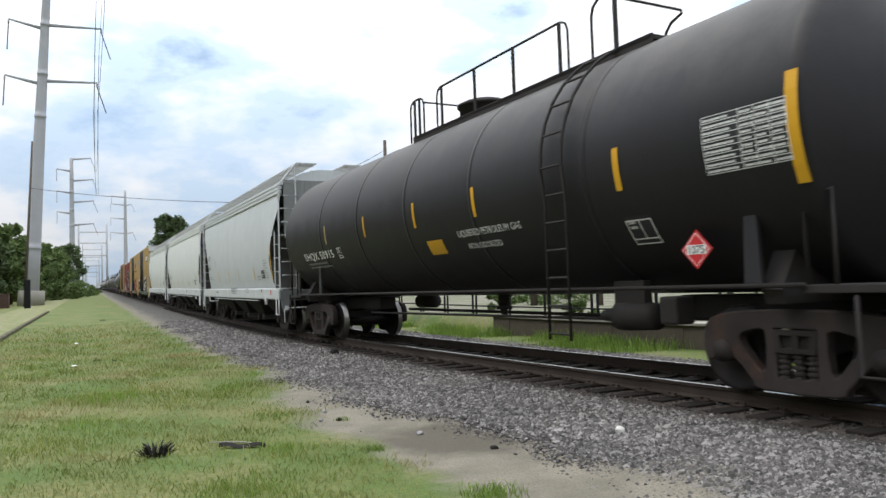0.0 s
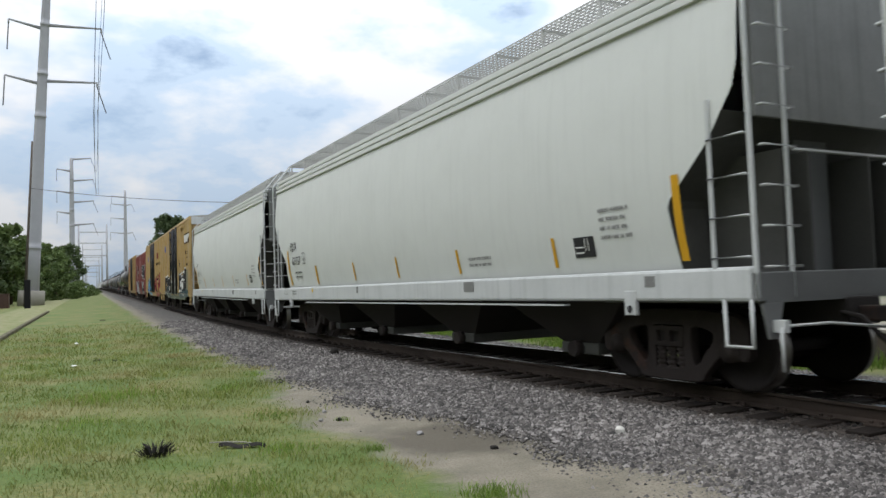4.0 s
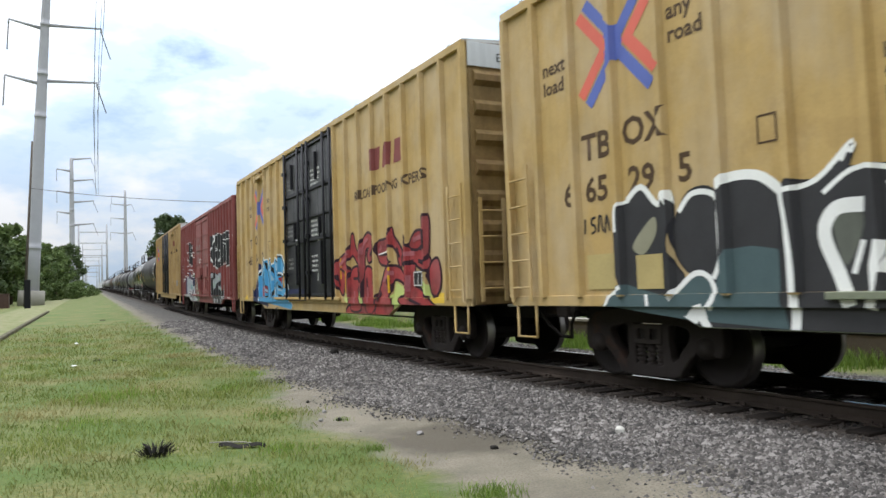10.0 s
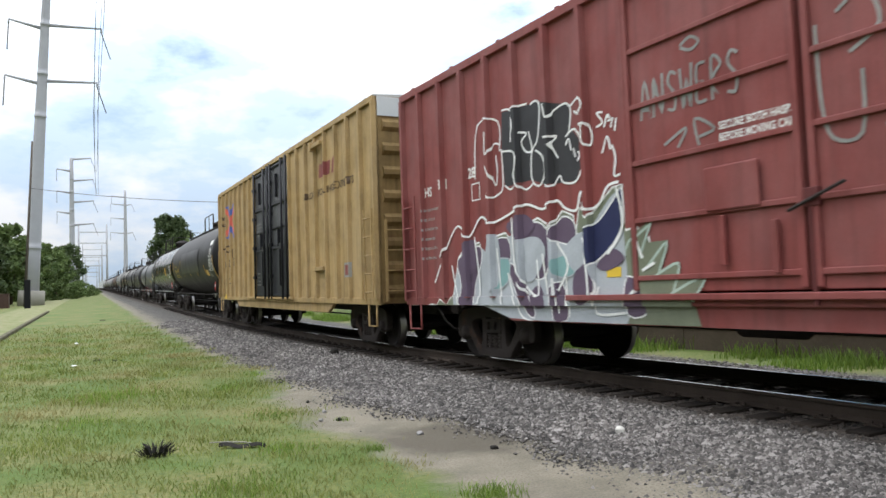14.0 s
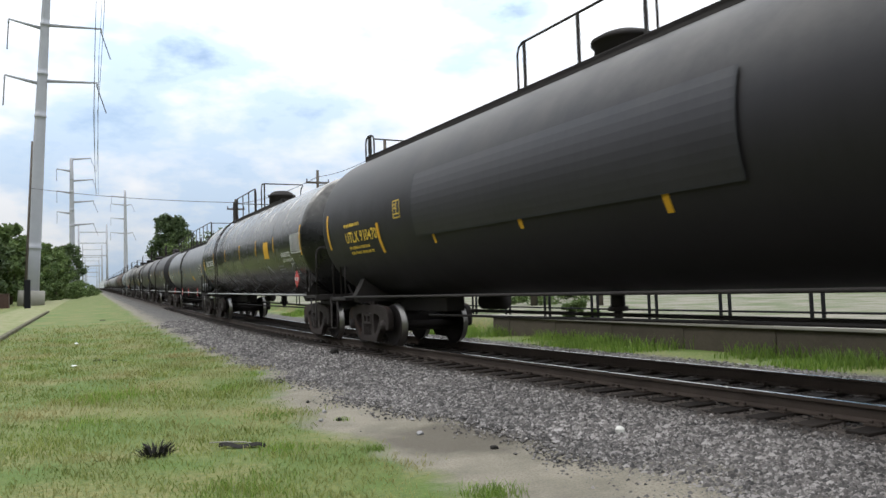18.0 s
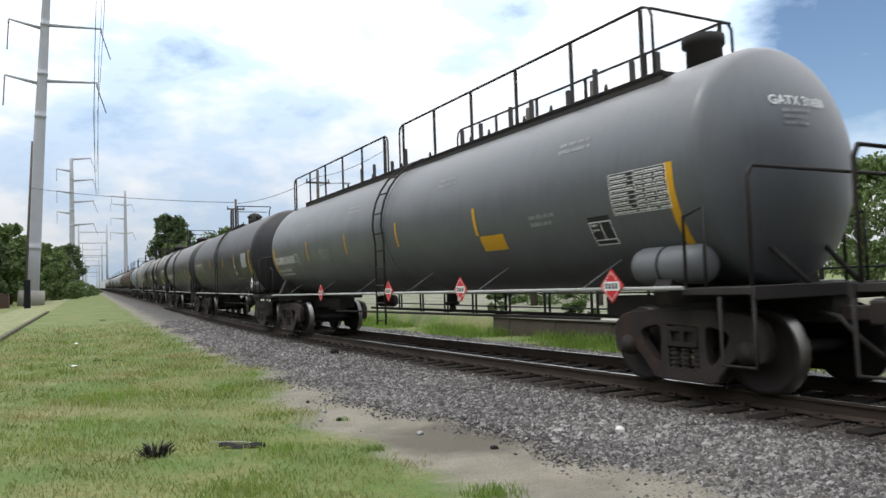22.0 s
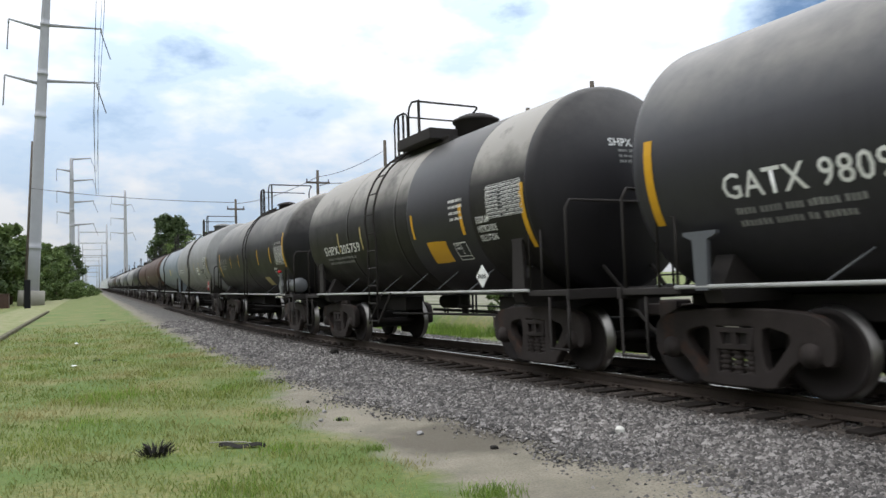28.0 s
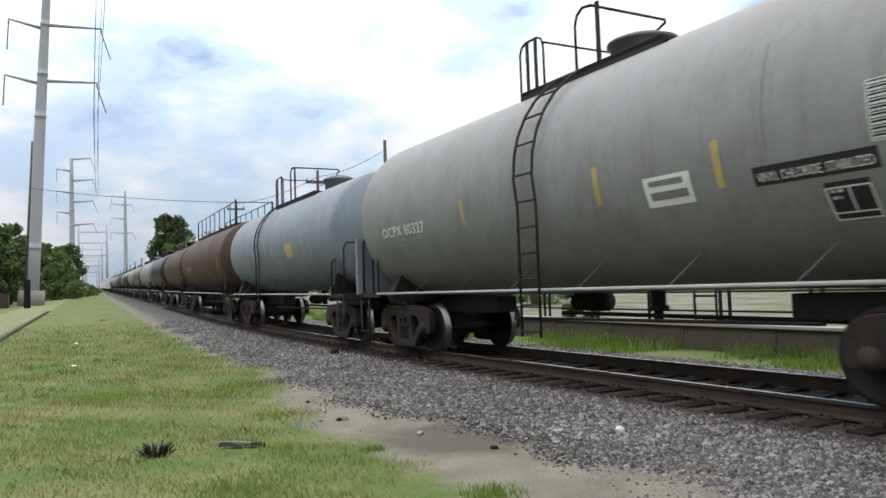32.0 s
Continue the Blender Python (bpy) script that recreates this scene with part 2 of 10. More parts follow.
SPRAY_AQUA = paint("aqua_spray_paint", (0.22, 0.38, 0.38), 0.5, stain=0.5, dark=0.7, bump=0.05)
SPRAY_SAGE = paint("sage_spray_paint", (0.19, 0.21, 0.15), 0.5, stain=0.6, dark=0.55, bump=0.05)
SPRAY_SOOT = paint("charcoal_spray_paint", (0.042, 0.042, 0.046), 0.5, stain=0.5, dark=0.6, bump=0.05)
SPRAY_ASH = paint("ash_grey_spray_paint", (0.30, 0.29, 0.21), 0.55, stain=0.6, dark=0.65, bump=0.05)
SPRAY_PALE_BLUE = paint("pale_blue_spray_paint", (0.36, 0.52, 0.62), 0.5, stain=0.3, dark=0.7, bump=0.05)
LOGO_BLUE = paint("blue_emblem", (0.11, 0.15, 0.44), 0.5, stain=0.3, dark=0.7, bump=0.0)
LOGO_RED = paint("red_emblem", (0.66, 0.15, 0.11), 0.5, stain=0.3, dark=0.7, bump=0.0)
STEEL_POLE = paint("galvanised_pole_steel", (0.34, 0.345, 0.365), 0.6, stain=0.5, dark=0.75, grain=2)
CONCRETE = paint("concrete", (0.30, 0.285, 0.25), 0.85, stain=0.5, dark=0.65, grain=4, bump=0.3)
# the shadow on the kerb's grass face is mixed into this dark colour
KERB = paint("mossy_old_kerb", (0.105, 0.095, 0.06), 0.95, stain=0.7, dark=0.5, grain=5, bump=0.5)
WALL_CAP = paint("dull_concrete_cap", (0.34, 0.32, 0.28), 0.9, stain=0.6, dark=0.55, grain=4, bump=0.3)
WIRE = paint("wire", (0.10, 0.10, 0.11), 0.5)
POLE_WOOD = paint("weathered_pole_wood", (0.10, 0.085, 0.07), 0.9, stain=0.5, dark=0.5, bump=0.4)
FENCE = paint("dark_fence_paint", (0.013, 0.013, 0.014), 0.75, stain=0.4, dark=1.6, spec=0.1)
STONE_GREY = paint("ballast_stone", (0.27, 0.26, 0.255), 0.85, stain=0.5, dark=0.6, grain=6, bump=0.4)
STONE_PALE = paint("pale_stone", (0.55, 0.54, 0.50), 0.85, stain=0.4, dark=0.7, grain=6, bump=0.4)
STONE_DARK = paint("dark_lump", (0.02, 0.018, 0.016), 0.9, grain=8, bump=0.4)
BARK = paint("bark", (0.09, 0.07, 0.05), 0.95, stain=0.5, dark=0.5, bump=0.6)


def island_paint(name, a, b, rough=0.8, through_light=0.0, metal=0.0, dry=None, mid=None):
    """Many joined pieces, each with a shade of its own between a and b."""
    m = bpy.data.materials.new(name)
    m.use_nodes = True
    n, l = m.node_tree.nodes, m.node_tree.links
    bs = n["Principled BSDF"]
    g = n.new("ShaderNodeNewGeometry")
    r = n.new("ShaderNodeValToRGB")
    r.color_ramp.elements[0].color, r.color_ramp.elements[1].color = (*a, 1), (*b, 1)
    if mid:
        r.color_ramp.elements.new(0.62).color = (*mid, 1)
    l.new(g.outputs["Random Per Island"], r.inputs["Fac"])
    tc = n.new("ShaderNodeTexCoord")
    nz = n.new("ShaderNodeTexNoise")
    nz.inputs["Scale"].default_value, nz.inputs["Detail"].default_value = 0.7, 5
    l.new(tc.outputs["Object"], nz.inputs["Vector"])
    hs = n.new("ShaderNodeHueSaturation")
    mr = n.new("ShaderNodeMapRange")
    mr.inputs[1].default_value, mr.inputs[2].default_value, mr.inputs[3].default_value, mr.inputs[4].default_value = 0.3, 0.7, 0.75, 1.25
    l.new(nz.outputs["Fac"], mr.inputs[0])
    l.new(mr.outputs[0], hs.inputs["Value"])
    l.new(r.outputs["Color"], hs.inputs["Color"])
    tint = hs.outputs["Color"]
    if dry:
        dn = n.new("ShaderNodeTexNoise")
        dn.inputs["Scale"].default_value, dn.inputs["Detail"].default_value = 0.55, 6
        l.new(tc.outputs["Object"], dn.inputs["Vector"])
        dr = n.new("ShaderNodeMapRange")
        dr.inputs[1].default_value, dr.inputs[2].default_value, dr.inputs[4].default_value = 0.47, 0.64, 0.75
        l.new(dn.outputs["Fac"], dr.inputs[0])
        mx = n.new("ShaderNodeMix")
        mx.data_type = "RGBA"
        l.new(dr.outputs[0], mx.inputs[0])
        l.new(tint, mx.inputs[6])
        mx.inputs[7].default_value = (*dry, 1)
        tint = mx.outputs[2]
    l.new(tint, bs.inputs["Base Color"])
    bs.inputs["Roughness"].default_value = rough
    bs.inputs["Metallic"].default_value = metal
    if through_light:
        tr = n.new("ShaderNodeBsdfTranslucent")
        l.new(tint, tr.inputs["Color"])
        mx = n.new("ShaderNodeMixShader")
        mx.inputs["Fac"].default_value = through_light
        l.new(bs.outputs[0], mx.inputs[1])
        l.new(tr.outputs[0], mx.inputs[2])
        l.new(mx.outputs[0], n["Material Output"].inputs["Surface"])
    return m


BLADES = island_paint("grass_blades", (0.105, 0.158, 0.024), (0.235, 0.25, 0.068), 0.7, 0.3, dry=(0.29, 0.235, 0.10))
LEAF_DARK = island_paint("dark_leaves", (0.035, 0.062, 0.020), (0.085, 0.12, 0.040), 0.7, 0.25)
LEAF_MID = island_paint("green_leaves", (0.055, 0.095, 0.024), (0.12, 0.165, 0.045), 0.7, 0.25)
GRAVEL = island_paint("ballast_gravel", (0.028, 0.026, 0.025), (0.275, 0.257, 0.245), 0.85, mid=(0.105, 0.095, 0.089))
LUSH = island_paint("lush_grass_blades", (0.085, 0.165, 0.016), (0.20, 0.29, 0.045), 0.7, 0.3)
GRAVEL_OILY = island_paint("oily_ballast", (0.010, 0.008, 0.007), (0.058, 0.046, 0.038), 0.8)


def ground_material():
    """Turf, worn earth and powdered stone, parted by wavering borders across the line."""
    m = bpy.data.materials.new("turf_earth_and_stone")
    m.use_nodes = True
    n, l = m.node_tree.nodes, m.node_tree.links
    bs = n["Principled BSDF"]
    bs.inputs["Roughness"].default_value = 0.95
    at = n.new("ShaderNodeUVMap")
    sp = n.new("ShaderNodeSeparateXYZ")
    l.new(at.outputs[0], sp.inputs[0])

    def noise_at(scale, detail=6, rough=0.6):
        z = n.new("ShaderNodeTexNoise")
        z.inputs["Scale"].default_value, z.inputs["Detail"].default_value, z.inputs["Roughness"].default_value = scale, detail, rough
        l.new(at.outputs[0], z.inputs["Vector"])
        return z.outputs["Fac"]

    def rng(src, a, b, lo=0.0, hi=1.0):
        r = n.new("ShaderNodeMapRange")
        for i, v in ((1, a), (2, b), (3, lo), (4, hi)):
            r.inputs[i].default_value = v
        l.new(src, r.inputs[0])
        return r.outputs[0]

    def math2(op, a, b):
        k = n.new("ShaderNodeMath")
        k.operation = op
        for s, v in ((k.inputs[0], a), (k.inputs[1], b)):
            if isinstance(v, float):
                s.default_value = v
            else:
                l.new(v, s)
        return k.outputs[0]

    def mixed(f, a, b):
        mx = n.new("ShaderNodeMix")
        mx.data_type = "RGBA"
        for s, v in ((mx.inputs[0], f), (mx.inputs[6], a), (mx.inputs[7], b)):
            if isinstance(v, tuple):
                s.default_value = v
            else:
                l.new(v, s)
        return mx.outputs[2]

    grass = mixed(rng(noise_at(0.55), 0.40, 0.62), (0.077, 0.124, 0.019, 1), (0.182, 0.163, 0.060, 1))
    grass = mixed(rng(noise_at(14.0), 0.4, 0.7), grass, (0.058, 0.092, 0.017, 1))
    earth = mixed(rng(noise_at(1.6), 0.38, 0.62), (0.235, 0.21, 0.16, 1), (0.15, 0.135, 0.10, 1))
    earth = mixed(rng(noise_at(45.0), 0.45, 0.7), earth, (0.10, 0.088, 0.072, 1))
    wet = n.new("ShaderNodeVectorMath")
    wet.operation = "DISTANCE"
    l.new(at.outputs[0], wet.inputs[0])
    wet.inputs[1].default_value = (2.62, 7.15, 0.0)
    damp = math2("ADD", wet.outputs["Value"], math2("MULTIPLY", noise_at(2.2), -1.1))
    earth = mixed(rng(damp, 0.05, 0.5, 0.92, 0.0), earth, (0.085, 0.073, 0.054, 1))
    stone = mixed(rng(noise_at(34.0), 0.40, 0.60), (0.014, 0.013, 0.012, 1), (0.125, 0.115, 0.105, 1))
    grime = mixed(rng(noise_at(12.0), 0.35, 0.65), (0.032, 0.025, 0.021, 1), (0.085, 0.068, 0.056, 1))
    sand = mixed(rng(noise_at(0.5), 0.42, 0.60), (0.175, 0.16, 0.125, 1), (0.075, 0.095, 0.035, 1))
    wav = math2("ADD", math2("MULTIPLY", noise_at(0.5, 5), 1.6), math2("MULTIPLY", noise_at(3.0, 5), 0.7))
    x = math2("ADD", sp.outputs["X"], math2("ADD", wav, -1.15))
    near = rng(sp.outputs["Y"], 9.0, 15.0, 1.0, 0.0)
    col = mixed(rng(math2("ADD", x, near), 2.35, 2.75), grass, earth)
    grit = math2("MULTIPLY", math2("SUBTRACT", noise_at(38.0, 3), 0.5), 2.6)
    col = mixed(rng(math2("ADD", math2("ADD", x, math2("MULTIPLY", near, -0.15)), grit), 2.9, 3.5), col, stone)
    xs = math2("ADD", sp.outputs["X"], math2("MULTIPLY", noise_at(2.5, 4), 0.3))
    col = mixed(rng(xs, 4.85, 5.15), col, grime)
    col = mixed(rng(xs, 7.9, 8.3), col, stone)
    col = mixed(rng(x, 10.1, 10.7), col, grass)
    col = mixed(rng(x, 11.7, 12.0), col, sand)
    col = mixed(rng(x, 34.0, 40.0), col, grass)
    verge = rng(sp.outputs["X"], -3.36, -3.30, 1.0, 0.0)
    col = mixed(math2("MULTIPLY", verge, rng(sp.outputs["X"], -7.0, -6.5, 0.0, 1.0)), col, mixed(rng(noise_at(1.2), 0.4, 0.6), (0.215, 0.20, 0.11, 1), (0.125, 0.15, 0.045, 1)))
    l.new(col, bs.inputs["Base Color"])
    bp = n.new("ShaderNodeBump")
    bp.inputs["Strength"].default_value, bp.inputs["Distance"].default_value = 0.7, 0.03
    l.new(noise_at(22.0, 8), bp.inputs["Height"])
    l.new(bp.outputs[0], bs.inputs["Normal"])
    return m


GROUND = ground_material()
# ---- mesh helpers ----
FINE_PRINT = ("small_print", "caution_print", "data_panel", "table_line", "stencil_line", "sill_stencil", "load_limits", "door_notice", "capacity_print", "limits_print", "placard_marking", "company_bars", "slogan_bar")


def part(name, bm, material, parent=None, label=""):
    """Link a bmesh (or a mesh) as one mesh object under a thing or a part."""
    if isinstance(bm, bmesh.types.BMesh):
        me = bpy.data.meshes.new(name)
        bm.to_mesh(me)
        bm.free()
    else:
        me = bm
    if material is not None and not me.materials:
        me.materials.append(material)
    ob = new(name, me)
    if parent is not None:
        ob.parent = parent
    return tagged(ob, label, kind="stuff" if name in FINE_PRINT else "")


def again(ob, m, parent=None, name=None):
    """Another part on the same mesh."""
    o = new(name or ob.name.split(".")[0], ob.data)
    o.matrix_basis = m
    o.parent = parent if parent is not None else ob.parent
    return o


def thing(name, label, category, group=""):
    return tagged(new(name), label, category, group)


def box(bm, x0, x1, y0, y1, z0, z1, bevel=0.0, turn=None):
    v = [bm.verts.new((x, y, z)) for x in (x0, x1) for y in (y0, y1) for z in (z0, z1)]
    f = [bm.faces.new([v[i] for i in q]) for q in ((0, 1, 3, 2), (4, 6, 7, 5), (0, 4, 5, 1), (2, 3, 7, 6), (0, 2, 6, 4), (1, 5, 7, 3))]
    if bevel:
        es = list({e for q in f for e in q.edges})
        bmesh.ops.bevel(bm, geom=es, offset=bevel, segments=2, affect="EDGES", profile=0.5)
    elif turn is not None:
        bmesh.ops.transform(bm, matrix=turn, verts=v)
    return bm


def boxed(x0, x1, y0, y1, z0, z1, bevel=0.0):
    return box(bmesh.new(), x0, x1, y0, y1, z0, z1, bevel)


def rod(bm, a, b, r, n=6, r2=None):
    """A round bar from a to b."""
    a, b = Vector(a), Vector(b)
    q = (b - a).to_track_quat("Z", "Y").to_matrix()
    r2 = r if r2 is None else r2
    rings = []
    for p, rad in ((a, r), (b, r2)):
        rings.append([bm.verts.new(p + q @ Vector((math.cos(k * math.tau / n) * rad, math.sin(k * math.tau / n) * rad, 0))) for k in range(n)])
    for k in range(n):
        f = bm.faces.new((rings[0][k], rings[0][(k + 1) % n], rings[1][(k + 1) % n], rings[1][k]))
        f.smooth = n > 6
    bm.faces.new(rings[0][::-1])
    bm.faces.new(rings[1])
    return bm


def pipe(bm, pts, r, n=6):
    """A bent bar through the points, mitred at the bends."""
    pts = [Vector(p) for p in pts]
    rings = []
    for i, p in enumerate(pts):
        w = (pts[min(i + 1, len(pts) - 1)] - p).normalized() + (p - pts[max(i - 1, 0)]).normalized()
        q = w.to_track_quat("Z", "Y").to_matrix()
        if i and (q @ Vector((1, 0, 0))).dot(last) < 0.3:
            ax = last - w.normalized() * last.dot(w.normalized())
            ax.normalize()
        else:
            ax = q @ Vector((1, 0, 0))
            if i:
                ax = last - w.normalized() * last.dot(w.normalized())
                ax.normalize()
        ay = w.normalized().cross(ax)
        last = ax
        rings.append([bm.verts.new(p + ax * math.cos(k * math.tau / n) * r + ay * math.sin(k * math.tau / n) * r) for k in range(n)])
    for a, b in zip(rings, rings[1:]):
        for k in range(n):
            f = bm.faces.new((a[k], a[(k + 1) % n], b[(k + 1) % n], b[k]))
            f.smooth = True
    bm.faces.new(rings[0][::-1])
    bm.faces.new(rings[-1])
    return bm


def turned(bm, profile, n=24, axis="Y", centre=(0, 0, 0), smooth=True):
    """A body of revolution; profile: (along, radius) from end to end."""
    c = Vector(centre)
    rings = []
    for y, r in profile:
        if r < 1e-4:
            rings.append([bm.verts.new(c + (Vector((0, y, 0)) if axis == "Y" else Vector((y, 0, 0)) if axis == "X" else Vector((0, 0, y))))])
            continue
        ring = []
        for k in range(n):
            u, w = r * math.cos(k * math.tau / n), r * math.sin(k * math.tau / n)
            ring.append(bm.verts.new(c + (Vector((u, y, w)) if axis == "Y" else Vector((y, u, w)) if axis == "X" else Vector((u, w, y)))))
        rings.append(ring)
    for a, b in zip(rings, rings[1:]):
        for k in range(n):
            p, q = a[k % len(a)], a[(k + 1) % len(a)]
            s, t = b[(k + 1) % len(b)], b[k % len(b)]
            vs = [p]
            for v in (q, s, t):
                if v not in vs:
                    vs.append(v)
            if len(vs) > 2:
                bm.faces.new(vs).smooth = smooth
    for end in (rings[0], rings[-1]):
        if len(end) > 2:
            bm.faces.new(end)
    bmesh.ops.recalc_face_normals(bm, faces=bm.faces)
    return bm


def prism(bm, outline, axis, lo, hi):
    """A flat outline pushed from lo to hi along axis: 'X' takes (y, z), 'Y' takes (x, z), 'Z' takes (x, y)."""
    def at(p, d):
        return (d, p[0], p[1]) if axis == "X" else (p[0], d, p[1]) if axis == "Y" else (p[0], p[1], d)
    a = [bm.verts.new(at(p, lo)) for p in outline]
    b = [bm.verts.new(at(p, hi)) for p in outline]
    fs = [bm.faces.new(a), bm.faces.new(b[::-1])]
    for k in range(len(a)):
        fs.append(bm.faces.new((a[k], b[k], b[(k + 1) % len(a)], a[(k + 1) % len(a)])))
    bmesh.ops.recalc_face_normals(bm, faces=fs)
    return bm


def filled(loops, depth=0.0, bevel=0.0):
    """A flat mesh from closed loops of (u, v); inner loops are holes."""
    cu = bpy.data.curves.new("outline", "CURVE")
    cu.dimensions, cu.fill_mode, cu.extrude, cu.bevel_depth = "2D", "BOTH", depth, bevel
    for lp in loops:
        sp = cu.splines.new("POLY")
        sp.points.add(len(lp) - 1)
        for p, q in zip(sp.points, lp):
            p.co = (q[0], q[1], 0, 1)
        sp.use_cyclic_u = True
    return meshed(cu)


def lettered(words, size, spacing=1.0, align="LEFT", bold=0.0):
    cu = bpy.data.curves.new("words", "FONT")
    cu.body, cu.size, cu.space_character, cu.align_x, cu.offset = words, size, spacing, align, bold
    cu.resolution_u = 2
    return meshed(cu)


def meshed(cu):
    ob = bpy.data.objects.new("shape", cu)
    me = bpy.data.meshes.new_from_object(ob)
    bpy.data.objects.remove(ob)
    bpy.data.curves.remove(cu)
    return me


def stroke(pts, w, closed=False):
    """Outline loops of a painted line of width w through (u, v) points."""
    pts = [Vector(p) for p in pts]
    n = len(pts)
    left, right = [], []
    for i, p in enumerate(pts):
        a = pts[i - 1] if (i or closed) else p
        b = pts[(i + 1) % n] if (i < n - 1 or closed) else p
        d = (b - a).normalized()
        k = Vector((-d.y, d.x)) * w / 2
        left.append(p + k)
        right.append(p - k)
    return [left, right[::-1]] if closed else [left + right[::-1]]


def smooth_loop(pts, closed=True, steps=4):
    """A rounded line through the points."""
    pts = [Vector(p) for p in pts]
    n, out = len(pts), []
    for i in range(n if closed else n - 1):
        if closed:
            p0, p1, p2, p3 = pts[i - 1], pts[i], pts[(i + 1) % n], pts[(i + 2) % n]
        else:
            p0, p1, p2, p3 = pts[max(i - 1, 0)], pts[i], pts[i + 1], pts[min(i + 2, n - 1)]
        for k in range(steps):
            t = k / steps
            out.append(0.5 * (2 * p1 + (p2 - p0) * t + (2 * p0 - 5 * p1 + 4 * p2 - p3) * t * t + (3 * p1 - p0 - 3 * p2 + p3) * t ** 3))
    if not closed:
        out.append(pts[-1])
    return out


def laid(me, where):
    """Lay a flat mesh on a surface: where(u, v) gives the place."""
    for v in me.vertices:
        v.co = where(v.co.x, v.co.y)
    me.update()
    return me


def side_wall(x, y, z):
    """On the near side wall at x: u runs towards the car's leading end, v up."""
    return lambda u, v: Vector((x, y - u, z + v))


def end_wall(y, x, z):
    return lambda u, v: Vector((x + u, y, z + v))


MARK_DATUM = {}


def on_tank(r, zc, y, up, proud=0.006):
    """On a tank's near flank: v is measured round the shell from up metres over its marking datum."""
    level, along = MARK_DATUM.get((r, zc), (zc, 0.0))
    up, y = up + level - zc, y + along
    def at(u, v):
        a = math.asin(max(-1, min(1, up / r))) + v / r
        return Vector((-(r + proud) * math.cos(a), y - u, zc + (r + proud) * math.sin(a)))
    return at


def bars(rows):
    """Loops of plain bars that stand for small writing: (u, v, width, height) each."""
    out = []
    for u, v, w, h in rows:
        n = max(1, math.ceil(h / 0.09))
        out += [[(u, v + h * k / n), (u + w, v + h * k / n), (u + w, v + h * (k + 0.996) / n), (u, v + h * (k + 0.996) / n)] for k in range(n)]
    return out


def small_print(seed, width, lines, h, gap, fill=0.85):
    """Bars of letter size for lines of unreadable writing."""
    rnd = random.Random(seed)
    out = []
    for i in range(lines):
        u, end = 0.0, width * rnd.uniform(0.7, 1.0)
        while u < end:
            for _ in range(rnd.randint(2, 7)):
                w = h * rnd.uniform(0.42, 0.62)
                out.append((u, -i * (h + gap) + h * rnd.choice((0.0, 0.0, 0.06)), w * fill, h * rnd.uniform(0.86, 1.0)))
                u += w + h * 0.16
                if u > end:
                    break
            u += h * 0.55
    return bars(out)


def quad_strip(u0, u1, v0, v1, n=6):
    """A rectangle cut across into n pieces, so that it follows a curved shell."""
    bm = bmesh.new()
    a = [bm.verts.new((u0, v0 + (v1 - v0) * k / n, 0)) for k in range(n + 1)]
    b = [bm.verts.new((u1, v0 + (v1 - v0) * k / n, 0)) for k in range(n + 1)]
    for k in range(n):
        bm.faces.new((a[k], b[k], b[k + 1], a[k + 1]))
    me = bpy.data.meshes.new("strip")
    bm.to_mesh(me)
    bm.free()
    return me
# ---- running gear ----
WHEEL_R, AXLE = 0.457, 0.89
WHEELSETS = []


def side_frame_mesh():
    """Cast side frame: arched top member, two windows, a spring seat between."""
    half = [(0.30, 0.89), (0.66, 0.87), (0.94, 0.83), (1.08, 0.75), (1.13, 0.62), (1.12, 0.42), (1.05, 0.37), (1.00, 0.42), (0.99, 0.57), (0.79, 0.57), (0.76, 0.42), (0.66, 0.34), (0.50, 0.17), (0.40, 0.10)]
    outer = smooth_loop([(-u, v) for u, v in half[::-1]] + half, True, 2)
    win = smooth_loop([(0.33, 0.70), (0.52, 0.71), (0.66, 0.66), (0.68, 0.56), (0.56, 0.40), (0.42, 0.25), (0.34, 0.32)], True, 2)
    mid = [(-0.25, 0.74), (0.25, 0.74), (0.25, 0.20), (-0.25, 0.20)]
    me = filled([outer[::-1], win, [(-u, v) for u, v in win][::-1], mid], 0.05, 0.02)
    for v in me.vertices:
        v.co = Vector((v.co.z, v.co.x, v.co.y))
    return me


SIDE_FRAME = side_frame_mesh()


def spring_mesh():
    bm = bmesh.new()
    for y in (-0.16, 0.0, 0.16):
        prof = [(0.17, 0.0)]
        for k in range(5):
            prof += [(0.175 + k * 0.056, 0.050), (0.20 + k * 0.056, 0.079), (0.222 + k * 0.056, 0.050)]
        turned(bm, prof + [(0.46, 0.0)], 10, "Z", (0, y, 0))
    me = bpy.data.meshes.new("spring")
    bm.to_mesh(me)
    bm.free()
    me.materials.append(TRUCK)
    return me


